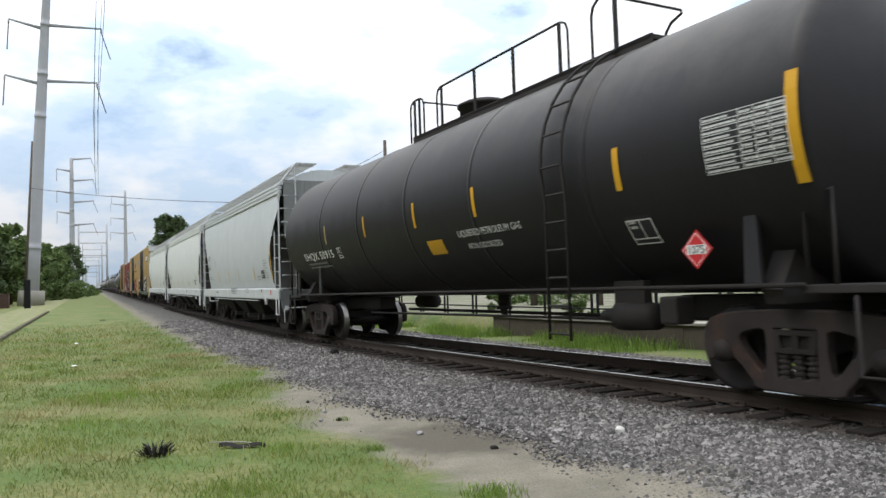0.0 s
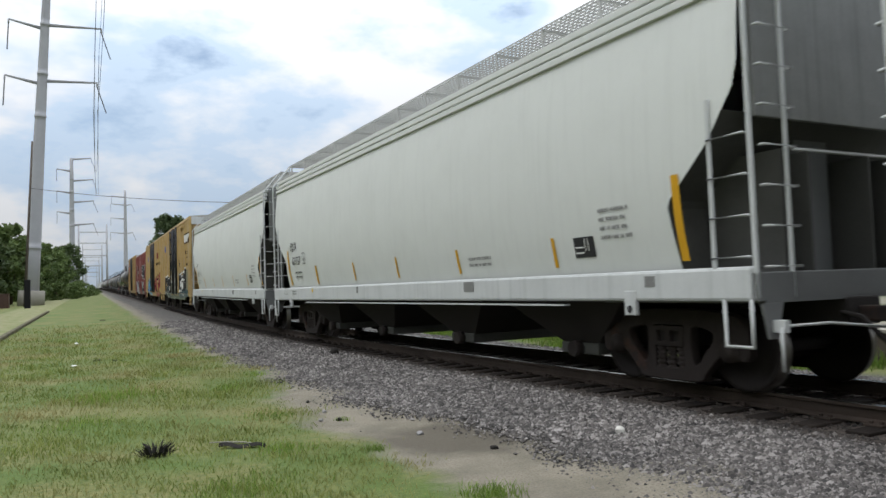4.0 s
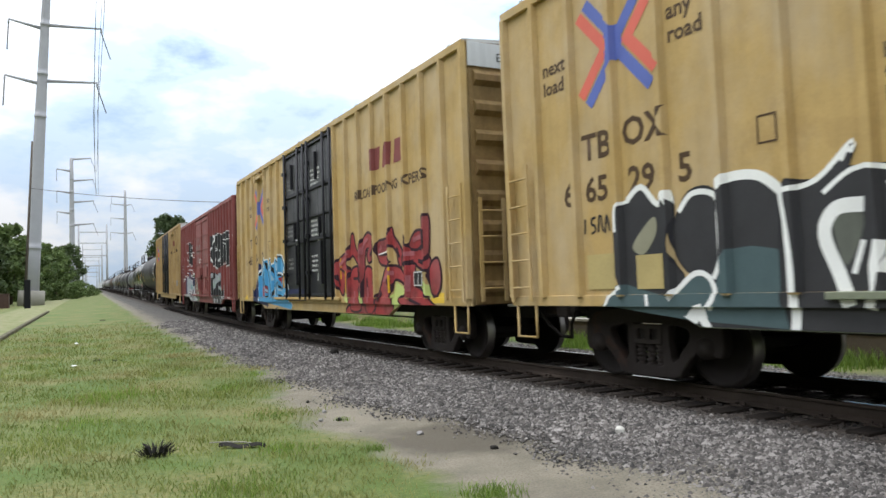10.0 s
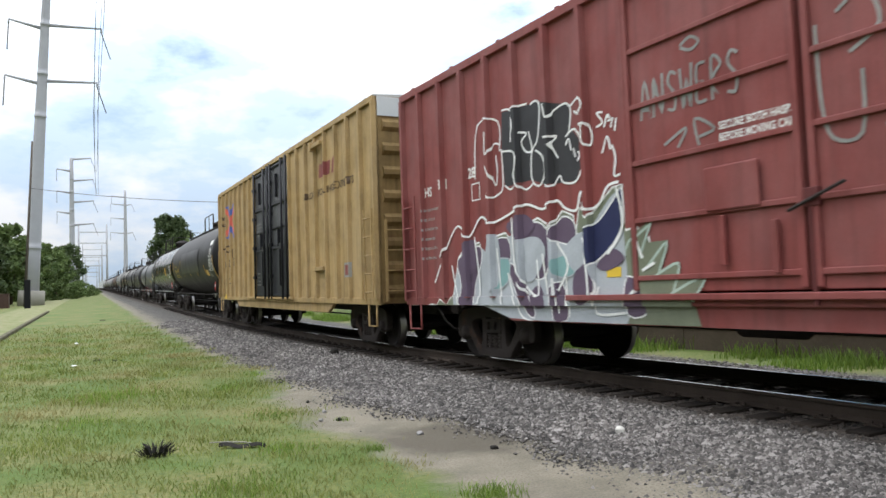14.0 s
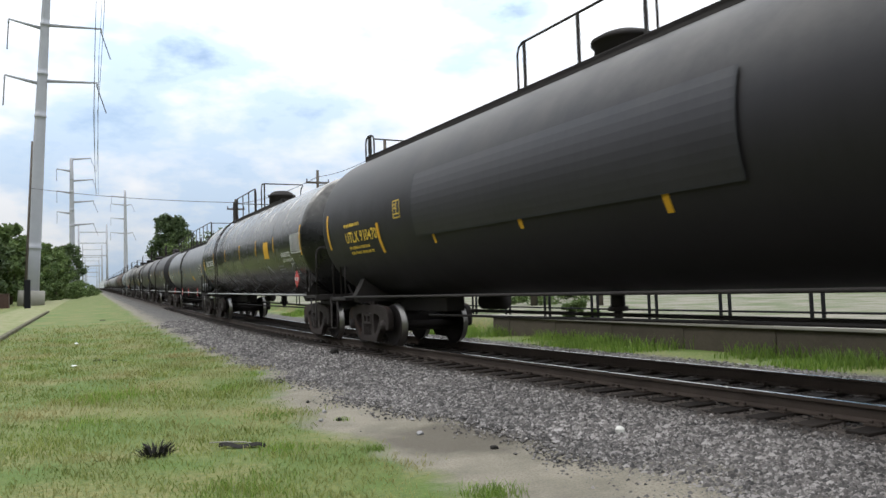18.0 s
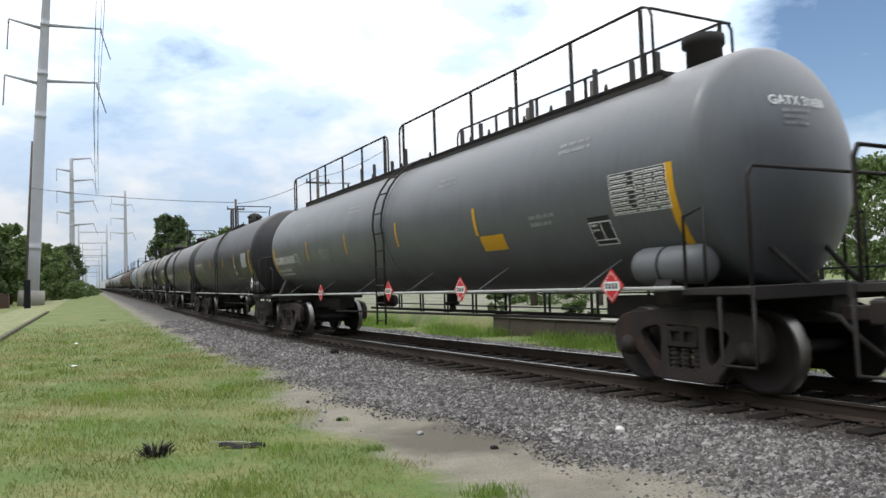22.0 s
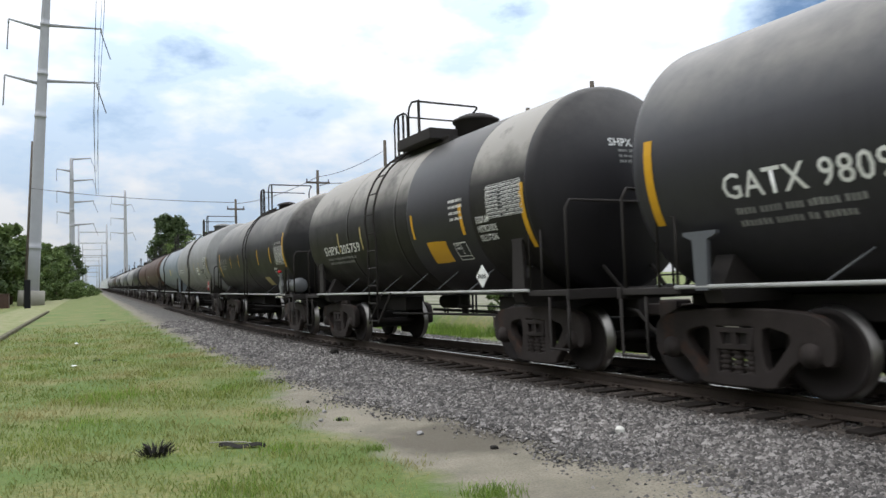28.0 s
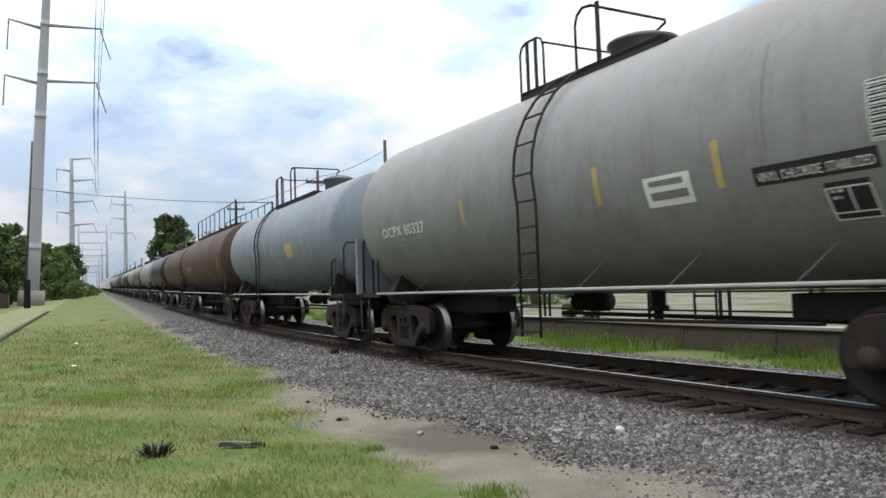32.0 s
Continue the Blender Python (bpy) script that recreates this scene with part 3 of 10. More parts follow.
def wheelset_mesh():
    bm = bmesh.new()
    rod(bm, (-0.98, 0, 0), (0.98, 0, 0), 0.075, 10)
    for sgn in (-1, 1):
        a = sgn
        prof = [(a * 0.69, 0.09), (a * 0.70, 0.16), (a * 0.70, 0.36), (a * 0.685, 0.40), (a * 0.685, 0.485), (a * 0.715, 0.485), (a * 0.725, 0.462), (a * 0.82, 0.455), (a * 0.822, 0.40), (a * 0.79, 0.37), (a * 0.775, 0.20), (a * 0.81, 0.15), (a * 0.81, 0.09)]
        turned(bm, prof, 28, "X")
    for f in bm.faces:
        c = f.calc_center_median()
        rad = math.hypot(c.y, c.z)
        f.material_index = 1 if rad > 0.44 and abs(c.x) > 0.68 else 0
    me = bpy.data.meshes.new("wheelset")
    bm.to_mesh(me)
    bm.free()
    me.materials.append(WHEEL)
    me.materials.append(TREAD)
    return me


SPRING, WHEELSET = spring_mesh(), wheelset_mesh()
BEARING = bpy.data.meshes.new("bearing")
_b = turned(bmesh.new(), [(-0.10, 0.10), (-0.09, 0.125), (0.05, 0.125), (0.06, 0.09), (0.075, 0.09), (0.075, 0.0)], 12, "X")
_b.to_mesh(BEARING)
_b.free()
BEARING.materials.append(TRUCK)
SIDE_FRAME.materials.append(TRUCK)
BOLSTER = bpy.data.meshes.new("bolster")
_b = bmesh.new()
box(_b, -1.02, 1.02, -0.20, 0.20, 0.46, 0.68, 0.03)
turned(_b, [(0.68, 0.24), (0.74, 0.24), (0.745, 0.0)], 14, "Z")
box(_b, -0.95, 0.95, -0.72, -0.64, 0.30, 0.42)
box(_b, -0.95, 0.95, 0.64, 0.72, 0.30, 0.42)
_b.to_mesh(BOLSTER)
_b.free()
BOLSTER.materials.append(UNDER)
# the bolster's end, a box with two core holes over the springs
BOLSTER_END = filled([[(-0.22, 0.48), (0.22, 0.48), (0.24, 0.70), (-0.24, 0.70)], [(-0.17, 0.52), (-0.18, 0.66), (-0.03, 0.66), (-0.03, 0.52)], [(0.03, 0.52), (0.03, 0.66), (0.18, 0.66), (0.17, 0.52)]], 0.02, 0.008)
for _v in BOLSTER_END.vertices:
    _v.co = Vector((_v.co.z, _v.co.x, _v.co.y))
BOLSTER_END.materials.append(TRUCK)


def truck(car, y):
    """One four-wheel truck under a car, at y along it."""
    t = new("truck", BOLSTER)
    t.parent = car
    t.location = (0, y, 0)
    for sx in (-1, 1):
        f = new("side_frame", SIDE_FRAME)
        f.parent, f.location = t, (sx * 0.99, 0, 0)
        e = new("bolster_end", BOLSTER_END)
        e.parent, e.location = t, (sx * 1.045, 0, 0)
        s = new("spring_pack", SPRING)
        s.parent, s.location = t, (sx * 0.99, 0, 0.02)
        for sy in (-1, 1):
            b = new("bearing", BEARING)
            b.parent = t
            b.matrix_basis = pose(sx * 1.03, sy * AXLE, WHEEL_R, 0, 0, 0 if sx > 0 else 180)
    for sy in (-1, 1):
        w = new("wheelset", WHEELSET)
        w.parent, w.location = t, (0, sy * AXLE, WHEEL_R)
        WHEELSETS.append((w, sy))
    return t


def coupler(car, y, out):
    """Coupler head, shank and hanging air hose at one end; out is the way it points."""
    bm = bmesh.new()
    box(bm, -0.09, 0.09, y - 0.35, y + 0.35, 0.76, 0.92, 0.02)
    box(bm, -0.17, 0.13, y + out * 0.22 - 0.16, y + out * 0.22 + 0.13, 0.72, 0.98, 0.03)
    part("coupler", bm, TRUCK, car)
    bm = pipe(bmesh.new(), [(-0.32, y - out * 0.35, 0.86), (-0.34, y - out * 0.12, 0.82), (-0.30, y + out * 0.05, 0.62), (-0.18, y + out * 0.22, 0.42), (-0.05, y + out * 0.36, 0.40)], 0.028)
    part("air_hose", bm, UNDER, car)


def ladder(car, x, y0, y1, z0, z1, rungs, material, axis="Y", r=0.018, rails=True, name="ladder", stand=0.0):
    """A ladder between two stiles; axis says along which way the rungs run."""
    lad = None
    if rails:
        bm = bmesh.new()
        for y in (y0, y1):
            if axis == "Y":
                box(bm, x - 0.012, x + 0.012, y - 0.03, y + 0.03, z0, z1)
            else:
                box(bm, y - 0.03, y + 0.03, x - 0.012, x + 0.012, z0, z1)
        lad = part(name, bm, material, car)
    for k in range(rungs):
        z = z0 + (z1 - z0) * (k + 0.5) / rungs
        if axis == "Y":
            way = [(x + stand, y0, z), (x, y0, z), (x, y1, z), (x + stand, y1, z)] if stand else [(x, y0, z), (x, y1, z)]
        else:
            way = [(y0, x + stand, z), (y0, x, z), (y1, x, z), (y1, x + stand, z)] if stand else [(y0, x, z), (y1, x, z)]
        part("rung" if rails else "grab_rung", pipe(bmesh.new(), way, r, 5), material, lad or car)
    return lad


def stirrup(car, x, y, z0, z1, w, material):
    """A hanging corner step."""
    bm = pipe(bmesh.new(), [(x, y - w / 2, z1), (x, y - w / 2, z0), (x, y + w / 2, z0), (x, y + w / 2, z1)], 0.022, 5)
    return part("stirrup_step", bm, material, car)
# ---- tank cars ----
def head_profile(length, r, depth):
    """Half outline of a tank shell: flat crown, tight knuckle into the barrel."""
    h, k = length / 2, 0.21
    crown = 1.6 * r
    phi = math.asin((r - k) / (crown - k))
    deep = crown - (crown - k) * math.cos(phi)
    tip = h - depth + deep - crown
    front = [(crown * math.cos(a) + tip, crown * math.sin(a)) for a in np.linspace(0, phi, 7)]
    front += [(h - depth + k * math.cos(a), r - k + k * math.sin(a)) for a in np.linspace(phi, math.pi / 2, 8)[1:]]
    return [(-y, q) for y, q in front] + front[::-1]


def head_face(tank, r, x, z, depth=0.72):
    """How far the crown of a head stands from the car's middle."""
    crown, k = 1.6 * r, 0.21
    deep = crown - (crown - k) * math.cos(math.asin((r - k) / (crown - k)))
    return tank / 2 - depth + deep - crown + math.sqrt(max(0.0, crown * crown - x * x - z * z))


def tape(car, r, zc, y, up0, up1, w, material=STRIPE):
    a0, a1 = math.asin(up0 / r), math.asin(up1 / r)
    me = laid(quad_strip(-w / 2, w / 2, 0, (a1 - a0) * r, 6), on_tank(r, zc, y, up0))
    return part("reflective_strip", me, material, car, "yellow reflective strip" if material is STRIPE else "faded reflective strip")


def placard(car, x, y, z, size=0.30, digits="", material=None):
    """Diamond hazard placard on a bracket."""
    bm = bmesh.new()
    d = size * 0.70
    prism(bm, [(y - d, z), (y, z - d), (y + d, z), (y, z + d)], "X", x - 0.006, x + 0.006)
    p = part("hazard_placard", bm, material or SIGN_RED, car, "red diamond hazard placard" if not material else "white diamond hazard placard")
    k = d * 0.86
    loops = [[(-k, 0), (0, -k), (k, 0), (0, k)], [(-k * 0.94, 0), (0, k * 0.94), (k * 0.94, 0), (0, -k * 0.94)]]
    part("placard_border", laid(filled(loops), side_wall(x - 0.010, y, z)), LETTER, p)
    if digits:
        w = laid(filled([[(-d * 0.62, -0.05), (d * 0.62, -0.05), (d * 0.62, 0.05), (-d * 0.62, 0.05)]]), side_wall(x - 0.009, y, z))
        part("number_panel", w, SIGN_WHITE, p)
        me = laid(lettered(digits, 0.12, 1.0, "CENTER", 0.002), side_wall(x - 0.014, y, z - 0.042))
        part("placard_number", me, INK, p)
    else:
        w = laid(filled([[(-d * 0.66, -0.055), (d * 0.66, -0.055), (d * 0.66, 0.055), (-d * 0.66, 0.055)]]), side_wall(x - 0.009, y, z))
        part("number_panel", w, SIGN_WHITE, p)
        me = laid(filled(bars([(-0.11, -0.035, 0.04, 0.07), (-0.05, -0.035, 0.04, 0.07), (0.01, -0.035, 0.04, 0.07), (0.07, -0.035, 0.04, 0.07)])), side_wall(x - 0.012, y, z))
        part("placard_marking", me, INK, p)
    return p


def tank_car(label, length, tank, r, zc, body, s0, seams=(), ladder_y=None, dome=None, walk_deck=None, rails=(), tapes=(), mark=None, panel_y=None,
             extra=None, step_mat=None, depth=0.72, group="tank cars of the train", heavy=True, sill_z=1.16, y_tank=0.0, trucks=None, barrel=None, hangers=True, reservoir=False, datum=None, stays=False):
    """A tank car. s0: where its leading coupler stands on the line at the start; y runs from the leading end. datum: height and place along the car from which its markings are set out."""
    datum = datum or (zc, 0.0)
    MARK_DATUM[(r, zc)] = datum
    ladder_y = None if ladder_y is None else ladder_y + datum[1]
    car = thing("tank_car", label, "tank car", group)
    car["s0"] = s0 + length / 2
    h = length / 2
    barrel = barrel or (y_tank - tank / 2 + depth, y_tank + tank / 2 - depth)
    tank, y_tank = barrel[1] - barrel[0] + 2 * depth, (barrel[0] + barrel[1]) / 2
    car["lead"] = barrel[0]
    ends = (trucks[0] - 1.88, trucks[1] + 1.88) if trucks else (-h, h)
    trucks = trucks or (-h + 2.25, h - 2.25)
    el, et = ends
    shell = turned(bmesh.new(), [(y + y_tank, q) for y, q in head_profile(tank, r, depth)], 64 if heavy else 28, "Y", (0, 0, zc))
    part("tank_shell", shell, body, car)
    step_mat = step_mat or UNDER
    # weld seams and bands
    for y in seams:
        bm = turned(bmesh.new(), [(y - 0.05, r - 0.02), (y - 0.045, r + 0.006), (y + 0.045, r + 0.006), (y + 0.05, r - 0.02)], 64, "Y", (0, 0, zc))
        part("shell_seam", bm, body, car)
    # underframe: stub sills, platforms, bolster saddles
    for o, end, yb in ((-1, -el, trucks[0]), (1, et, trucks[1])):
        ye = end - 0.55
        bm = bmesh.new()
        box(bm, -0.22, 0.22, min(o * (ye - 3.6), o * ye), max(o * (ye - 3.6), o * ye), 0.74, 1.04, 0.02)
        part("stub_sill", bm, UNDER, car)
        bm = bmesh.new()
        box(bm, -1.42, 1.42, min(o * (ye - 0.95), o * ye), max(o * (ye - 0.95), o * ye), sill_z - 0.08, sill_z, 0.01)
        box(bm, -1.45, 1.45, o * ye - 0.03, o * ye + 0.03, sill_z - 0.13, sill_z + 0.01, 0.01)
        part("end_platform", bm, step_mat, car)
        bm = bmesh.new()
        low = zc - r
        prism(bm, [(-1.30, 0.98), (1.30, 0.98), (1.36, 1.12), (1.12, low + 0.46), (0.5, low + 0.12), (-0.5, low + 0.12), (-1.12, low + 0.46), (-1.36, 1.12)], "Y", yb - 0.12, yb + 0.12)
        part("body_bolster", bm, UNDER, car)
        truck(car, yb)
        coupler(car, o * (end - 0.30), o)
        # end handrail
        bm = bmesh.new()
        ya = o * (ye - 0.06)
        top = sill_z + 1.22
        pipe(bm, [(-1.38, ya, sill_z), (-1.38, ya, top - 0.12), (-1.30, ya, top), (1.30, ya, top), (1.38, ya, top - 0.12), (1.38, ya, sill_z)], 0.024, 6)
        part("end_handrail", bm, step_mat, car)
        for sx in (-1, 1):
            bm = pipe(bmesh.new(), [(sx * 1.40, o * (ye - 0.90), sill_z), (sx * 1.40, o * (ye - 0.90), sill_z + 0.78), (sx * 1.40, o * (ye - 0.62), sill_z + 0.86), (sx * 1.40, o * (ye - 0.62), sill_z)], 0.02, 6)
            part("grab_iron", bm, step_mat, car)
            stirrup(car, sx * 1.43, o * (ye - 0.22), 0.36, sill_z - 0.1, 0.42, step_mat)
            bm = pipe(bmesh.new(), [(sx * 0.42, o * (ye - 0.1), sill_z), (sx * 0.55, o * (end - 1.55), zc - r * 0.35)], 0.03, 6)
            part("head_brace", bm, UNDER, car)
    # side running pipe with its hangers
    for sx in (-1, 1):
        bm = rod(bmesh.new(), (sx * 1.44, el + 1.45, sill_z), (sx * 1.44, et - 1.45, sill_z), 0.024, 8)
        part("side_handrail_pipe", bm, PIPE_GREY if hangers else UNDER, car)
        if heavy and hangers:
            for y in (np.linspace(el + 3.2, et - 3.2, 6) if hangers is True else hangers):
                bm = rod(bmesh.new(), (sx * 1.44, y, sill_z), (sx * r * 0.70, y - 0.28, zc - r * 0.72), 0.011, 5)
                part("pipe_hanger", bm, GREY_TANK, car)
    # brake gear under the belly
    bm = turned(bmesh.new(), [(-0.5, 0.0), (-0.48, 0.16), (0.3, 0.16), (0.34, 0.0)], 14, "Y", (0.55, h - 4.6, 0.92))
    part("air_reservoir", bm, UNDER, car)
    outlet = rod(bmesh.new(), (0, 0.1, zc - r + 0.05), (0, 0.1, zc - r - 0.22), 0.11, 10)
    rod(outlet, (0, 0.1, zc - r - 0.20), (0, 0.1, zc - r - 0.27), 0.15, 10)
    rod(outlet, (0, 0.1, zc - r - 0.26), (0, 0.1, zc - r - 0.42), 0.07, 8)
    part("bottom_outlet", outlet, UNDER, car, "flanged bottom outlet valve")
    part("brake_rod", rod(bmesh.new(), (-0.7, -h + 4.0, 0.74), (-0.7, h - 4.2, 0.70), 0.025), UNDER, car)
    part("brake_rod", rod(bmesh.new(), (0.3, -h + 4.0, 0.70), (0.3, h - 4.2, 0.74), 0.035), UNDER, car)
    if heavy:
        if reservoir:
            yr = trucks[0] + (0.02 if reservoir is True else reservoir)
            bm = turned(bmesh.new(), [(-0.56, 0.0), (-0.55, 0.14), (-0.50, 0.20), (-0.42, 0.225), (0.40, 0.225), (0.48, 0.20), (0.53, 0.13), (0.54, 0.0)], 20, "Y", (-1.12, yr, sill_z + 0.26))
            tank = part("air_tank", bm, RESERVOIR, car, "grey painted air reservoir")
            bm = turned(bmesh.new(), [(0.02, 0.215), (0.022, 0.233), (0.058, 0.233), (0.06, 0.215)], 20, "Y", (-1.12, yr, sill_z + 0.26))
            part("strap", bm, UNDER, tank)
            part("saddle", boxed(-1.30, -0.94, yr - 0.10, yr + 0.12, sill_z - 0.02, sill_z + 0.09, 0.01), step_mat, tank)
    top = zc + r
    if ladder_y is not None:
        ladders = (-1,) if not heavy else (-1, 1)
        xl = max(1.46, r + 0.05)
        for sx in ladders:
            bm = bmesh.new()
            for w in (-0.22, 0.22):
                pts = [(sx * xl, ladder_y + w, 0.52), (sx * xl, ladder_y + w, zc - r * 0.25)]
                pts += [(sx * (r + 0.10) * math.cos(a), ladder_y + w, zc + (r + 0.10) * math.sin(a)) for a in np.linspace(0.0, 1.25, 8)]
                pipe(bm, pts, 0.022, 5)
            ladder = part("side_ladder", bm, step_mat, car)
            for k in range(11):
                z = 0.60 + k * 0.36
                xr = sx * xl
                if zc <= z < top:
                    a = min(1.25, (z - zc) / r * 1.15)
                    xr, z = sx * (r + 0.1) * math.cos(a), zc + (r + 0.1) * math.sin(a)
                elif z >= top:
                    continue
                part("rung", rod(bmesh.new(), (xr, ladder_y - 0.22, z), (xr, ladder_y + 0.22, z), 0.017, 5), step_mat, ladder)
            if stays:
                for w in (-0.22, 0.22):
                    part("ladder_stay", rod(bmesh.new(), (sx * xl, ladder_y + w, 0.56), (sx * (xl - 0.05), ladder_y + w - 0.55, sill_z), 0.020, 5), step_mat, ladder)
    if dome:
        y, rad, hh = dome
        bm = turned(bmesh.new(), [(top - 0.12, rad), (top + hh * 0.62, rad), (top + hh * 0.64, rad + 0.05), (top + hh * 0.76, rad + 0.05), (top + hh * 0.78, rad * 0.97), (top + hh * 0.90, rad * 0.86), (top + hh, rad * 0.6), (top + hh + 0.04, 0)], 24, "Z", (0, y, 0))
        part("dome", bm, step_mat if body not in (PALE_TANK, BLUE_TANK) else HOPPER_DARK, car, "round valve dome")
    if walk_deck:
        y0, y1, xw = walk_deck
        zd = zc + math.sqrt(r * r - xw * xw)
        for sx in (-1, 1):
            bm = bmesh.new()
            box(bm, *sorted((sx * (xw + 0.05), sx * (xw - 0.36))), y0, y1, zd + 0.03, zd + 0.10, 0.008)
            box(bm, *sorted((sx * (xw + 0.05), sx * (xw + 0.01))), y0, y1, zd - 0.04, zd + 0.11, 0.006)
            part("walkway", bm, step_mat, car)
            for ya, yb, zt, style in rails:
                x = sx * (xw + 0.03)
                if style == "hoop" or (sx > 0 and style != "both"):
                    continue
                bm = pipe(bmesh.new(), [(x, yb, zd), (x, yb, zt - 0.16), (x, yb - 0.05, zt - 0.05), (x, yb - 0.16, zt), (x, ya + 0.16, zt), (x, ya + 0.05, zt - 0.05), (x, ya, zt - 0.16), (x, ya, zd)], 0.021, 6)
                part("top_handrail", bm, step_mat, car)
                n = max(1, round((yb - ya) / 1.45))
                for k in range(n + 1):
                    y = ya + 0.2 + (yb - ya - 0.4) * k / n
                    part("rail_post", boxed(x - 0.016, x + 0.016, y - 0.028, y + 0.028, zd - 0.10, zt - 0.02), step_mat, car)
        for ya, yb, zt, style in rails:
            x = xw + 0.03
            if style == "hoop":
                # a hoop across the car, from the near walkway to the far one
                pts = [(-x, yb, zd), (-x, yb, zt - 0.22), (-x, yb - 0.05, zt - 0.08), (-x, yb - 0.18, zt), (-x + 0.06, yb - 0.30, zt)]
                pts += [(x - 0.05, yb - 0.30, zt), (x, yb - 0.26, zt - 0.03), (x, yb - 0.05, zt - 0.10), (x, yb + 0.06, zt - 0.22), (x, yb + 0.08, zd)]
                part("dome_hoop", pipe(bmesh.new(), pts, 0.023, 6), step_mat, car)
                part("rail_post", boxed(-x - 0.02, -x + 0.02, yb - 0.52, yb - 0.46, zd - 0.10, zt - 0.02), step_mat, car)
            elif style == "both":
                part("cross_rail", pipe(bmesh.new(), [(-x, ya + 0.02, zt - 0.06), (x, ya + 0.02, zt - 0.06)], 0.02, 6), step_mat, car)
            elif yb - ya < 1.3:
                part("cross_rail", pipe(bmesh.new(), [(-x, ya, zt - 0.12), (x, ya, zt - 0.12)], 0.018, 6), step_mat, car)
    for t in tapes:
        tape(car, r, zc, *t)
    if panel_y is not None:
        y, up, w, hh = panel_y
        rnd = random.Random(int(abs(y) * 100))
        tank_patch(car, r, zc, y - 0.01, y - w + 0.01, up - hh + 0.02, up - 0.01, INK, "panel_back", "black panel behind the data table", 0.0045)
        loops, n, cols = [], 9, (0.0, 0.46, 0.64, 0.82, 1.0)
        for i in range(n + 1):
            v = -hh * i / n
            loops += bars([(0, v - 0.003, w, 0.006)])
        for c in cols:
            loops += bars([(c * w - 0.004, -hh, 0.008, hh)])
        part("table_line", laid(filled(loops[:n + 1]), on_tank(r, zc, y, up, 0.009)), LETTER, car)
        part("table_line", laid(filled(loops[n + 1:]), on_tank(r, zc, y, up, 0.0094)), LETTER, car)
        words = []
        for i in range(n):
            for c0, c1 in zip(cols, cols[1:]):
                u, end = c0 * w + 0.02, c0 * w + (c1 - c0) * w * rnd.uniform(0.6, 0.92)
                while u < end:
                    k = rnd.uniform(0.022, 0.034)
                    words.append((u, -hh * (i + 1) / n + 0.014, k, hh / n * 0.36))
                    u += k + 0.012
        part("data_panel", laid(filled(bars(words)), on_tank(r, zc, y, up, 0.009)), LETTER, car, "white stencilled data table")
    if mark:
        y, up, bits, size, mat, width = mark
        u, made = 0.0, []
        for kind, words in bits:
            if kind == "bars":
                me = filled([lp for k in range(words) for lp in block_letter(k * size * 0.72, size)])
            else:
                me = lettered(words, size * 1.38, 1.05, "LEFT", size * 0.012)
            far = max(v.co.x for v in me.vertices)
            for v in me.vertices:
                v.co.x += u
            u += far + size * 0.45
            made.append(me)
        k = width / (u - size * 0.45)
        for me in made:
            for v in me.vertices:
                v.co.x *= k
            part("car_marking", laid(me, on_tank(r, zc, y, up)), mat, car)
        part("small_print", laid(filled(small_print(len(label) + int(y * 10), width * 0.85, 2, size * 0.28, size * 0.22)), on_tank(r, zc, y - 0.1, up - size * 0.6)), LETTER_DIM if mat is not LETTER_GOLD else LETTER_GOLD, car)
    if extra:
        extra(car, r, zc, h)
    return car


def block_letter(u, s):
    """A plain bar of a letter's size, for marks that stay unlettered."""
    w = s * 0.50
    return [[(u, 0), (u + w, 0), (u + w, s), (u, s)]]
# ---- covered hoppers ----
def hopper_section(w, z0, z1, ztop):
    """Half section from the sill up over the roof: (x, z), near side negative."""
    pts = [(-w * 0.90, z0), (-w * 0.965, z0 + 0.5), (-w, z0 + 1.1), (-w, z0 + 1.7), (-w * 0.985, z0 + 2.2), (-w * 0.955, z0 + 2.7), (-w * 0.915, z1 - 0.02)]
    roof = [(-w * 0.88, z1 + 0.02), (-w * 0.80, z1 + 0.10), (-w * 0.5, z1 + (ztop - z1) * 0.75), (-w * 0.2, ztop), (0.0, ztop)]
    return pts, roof


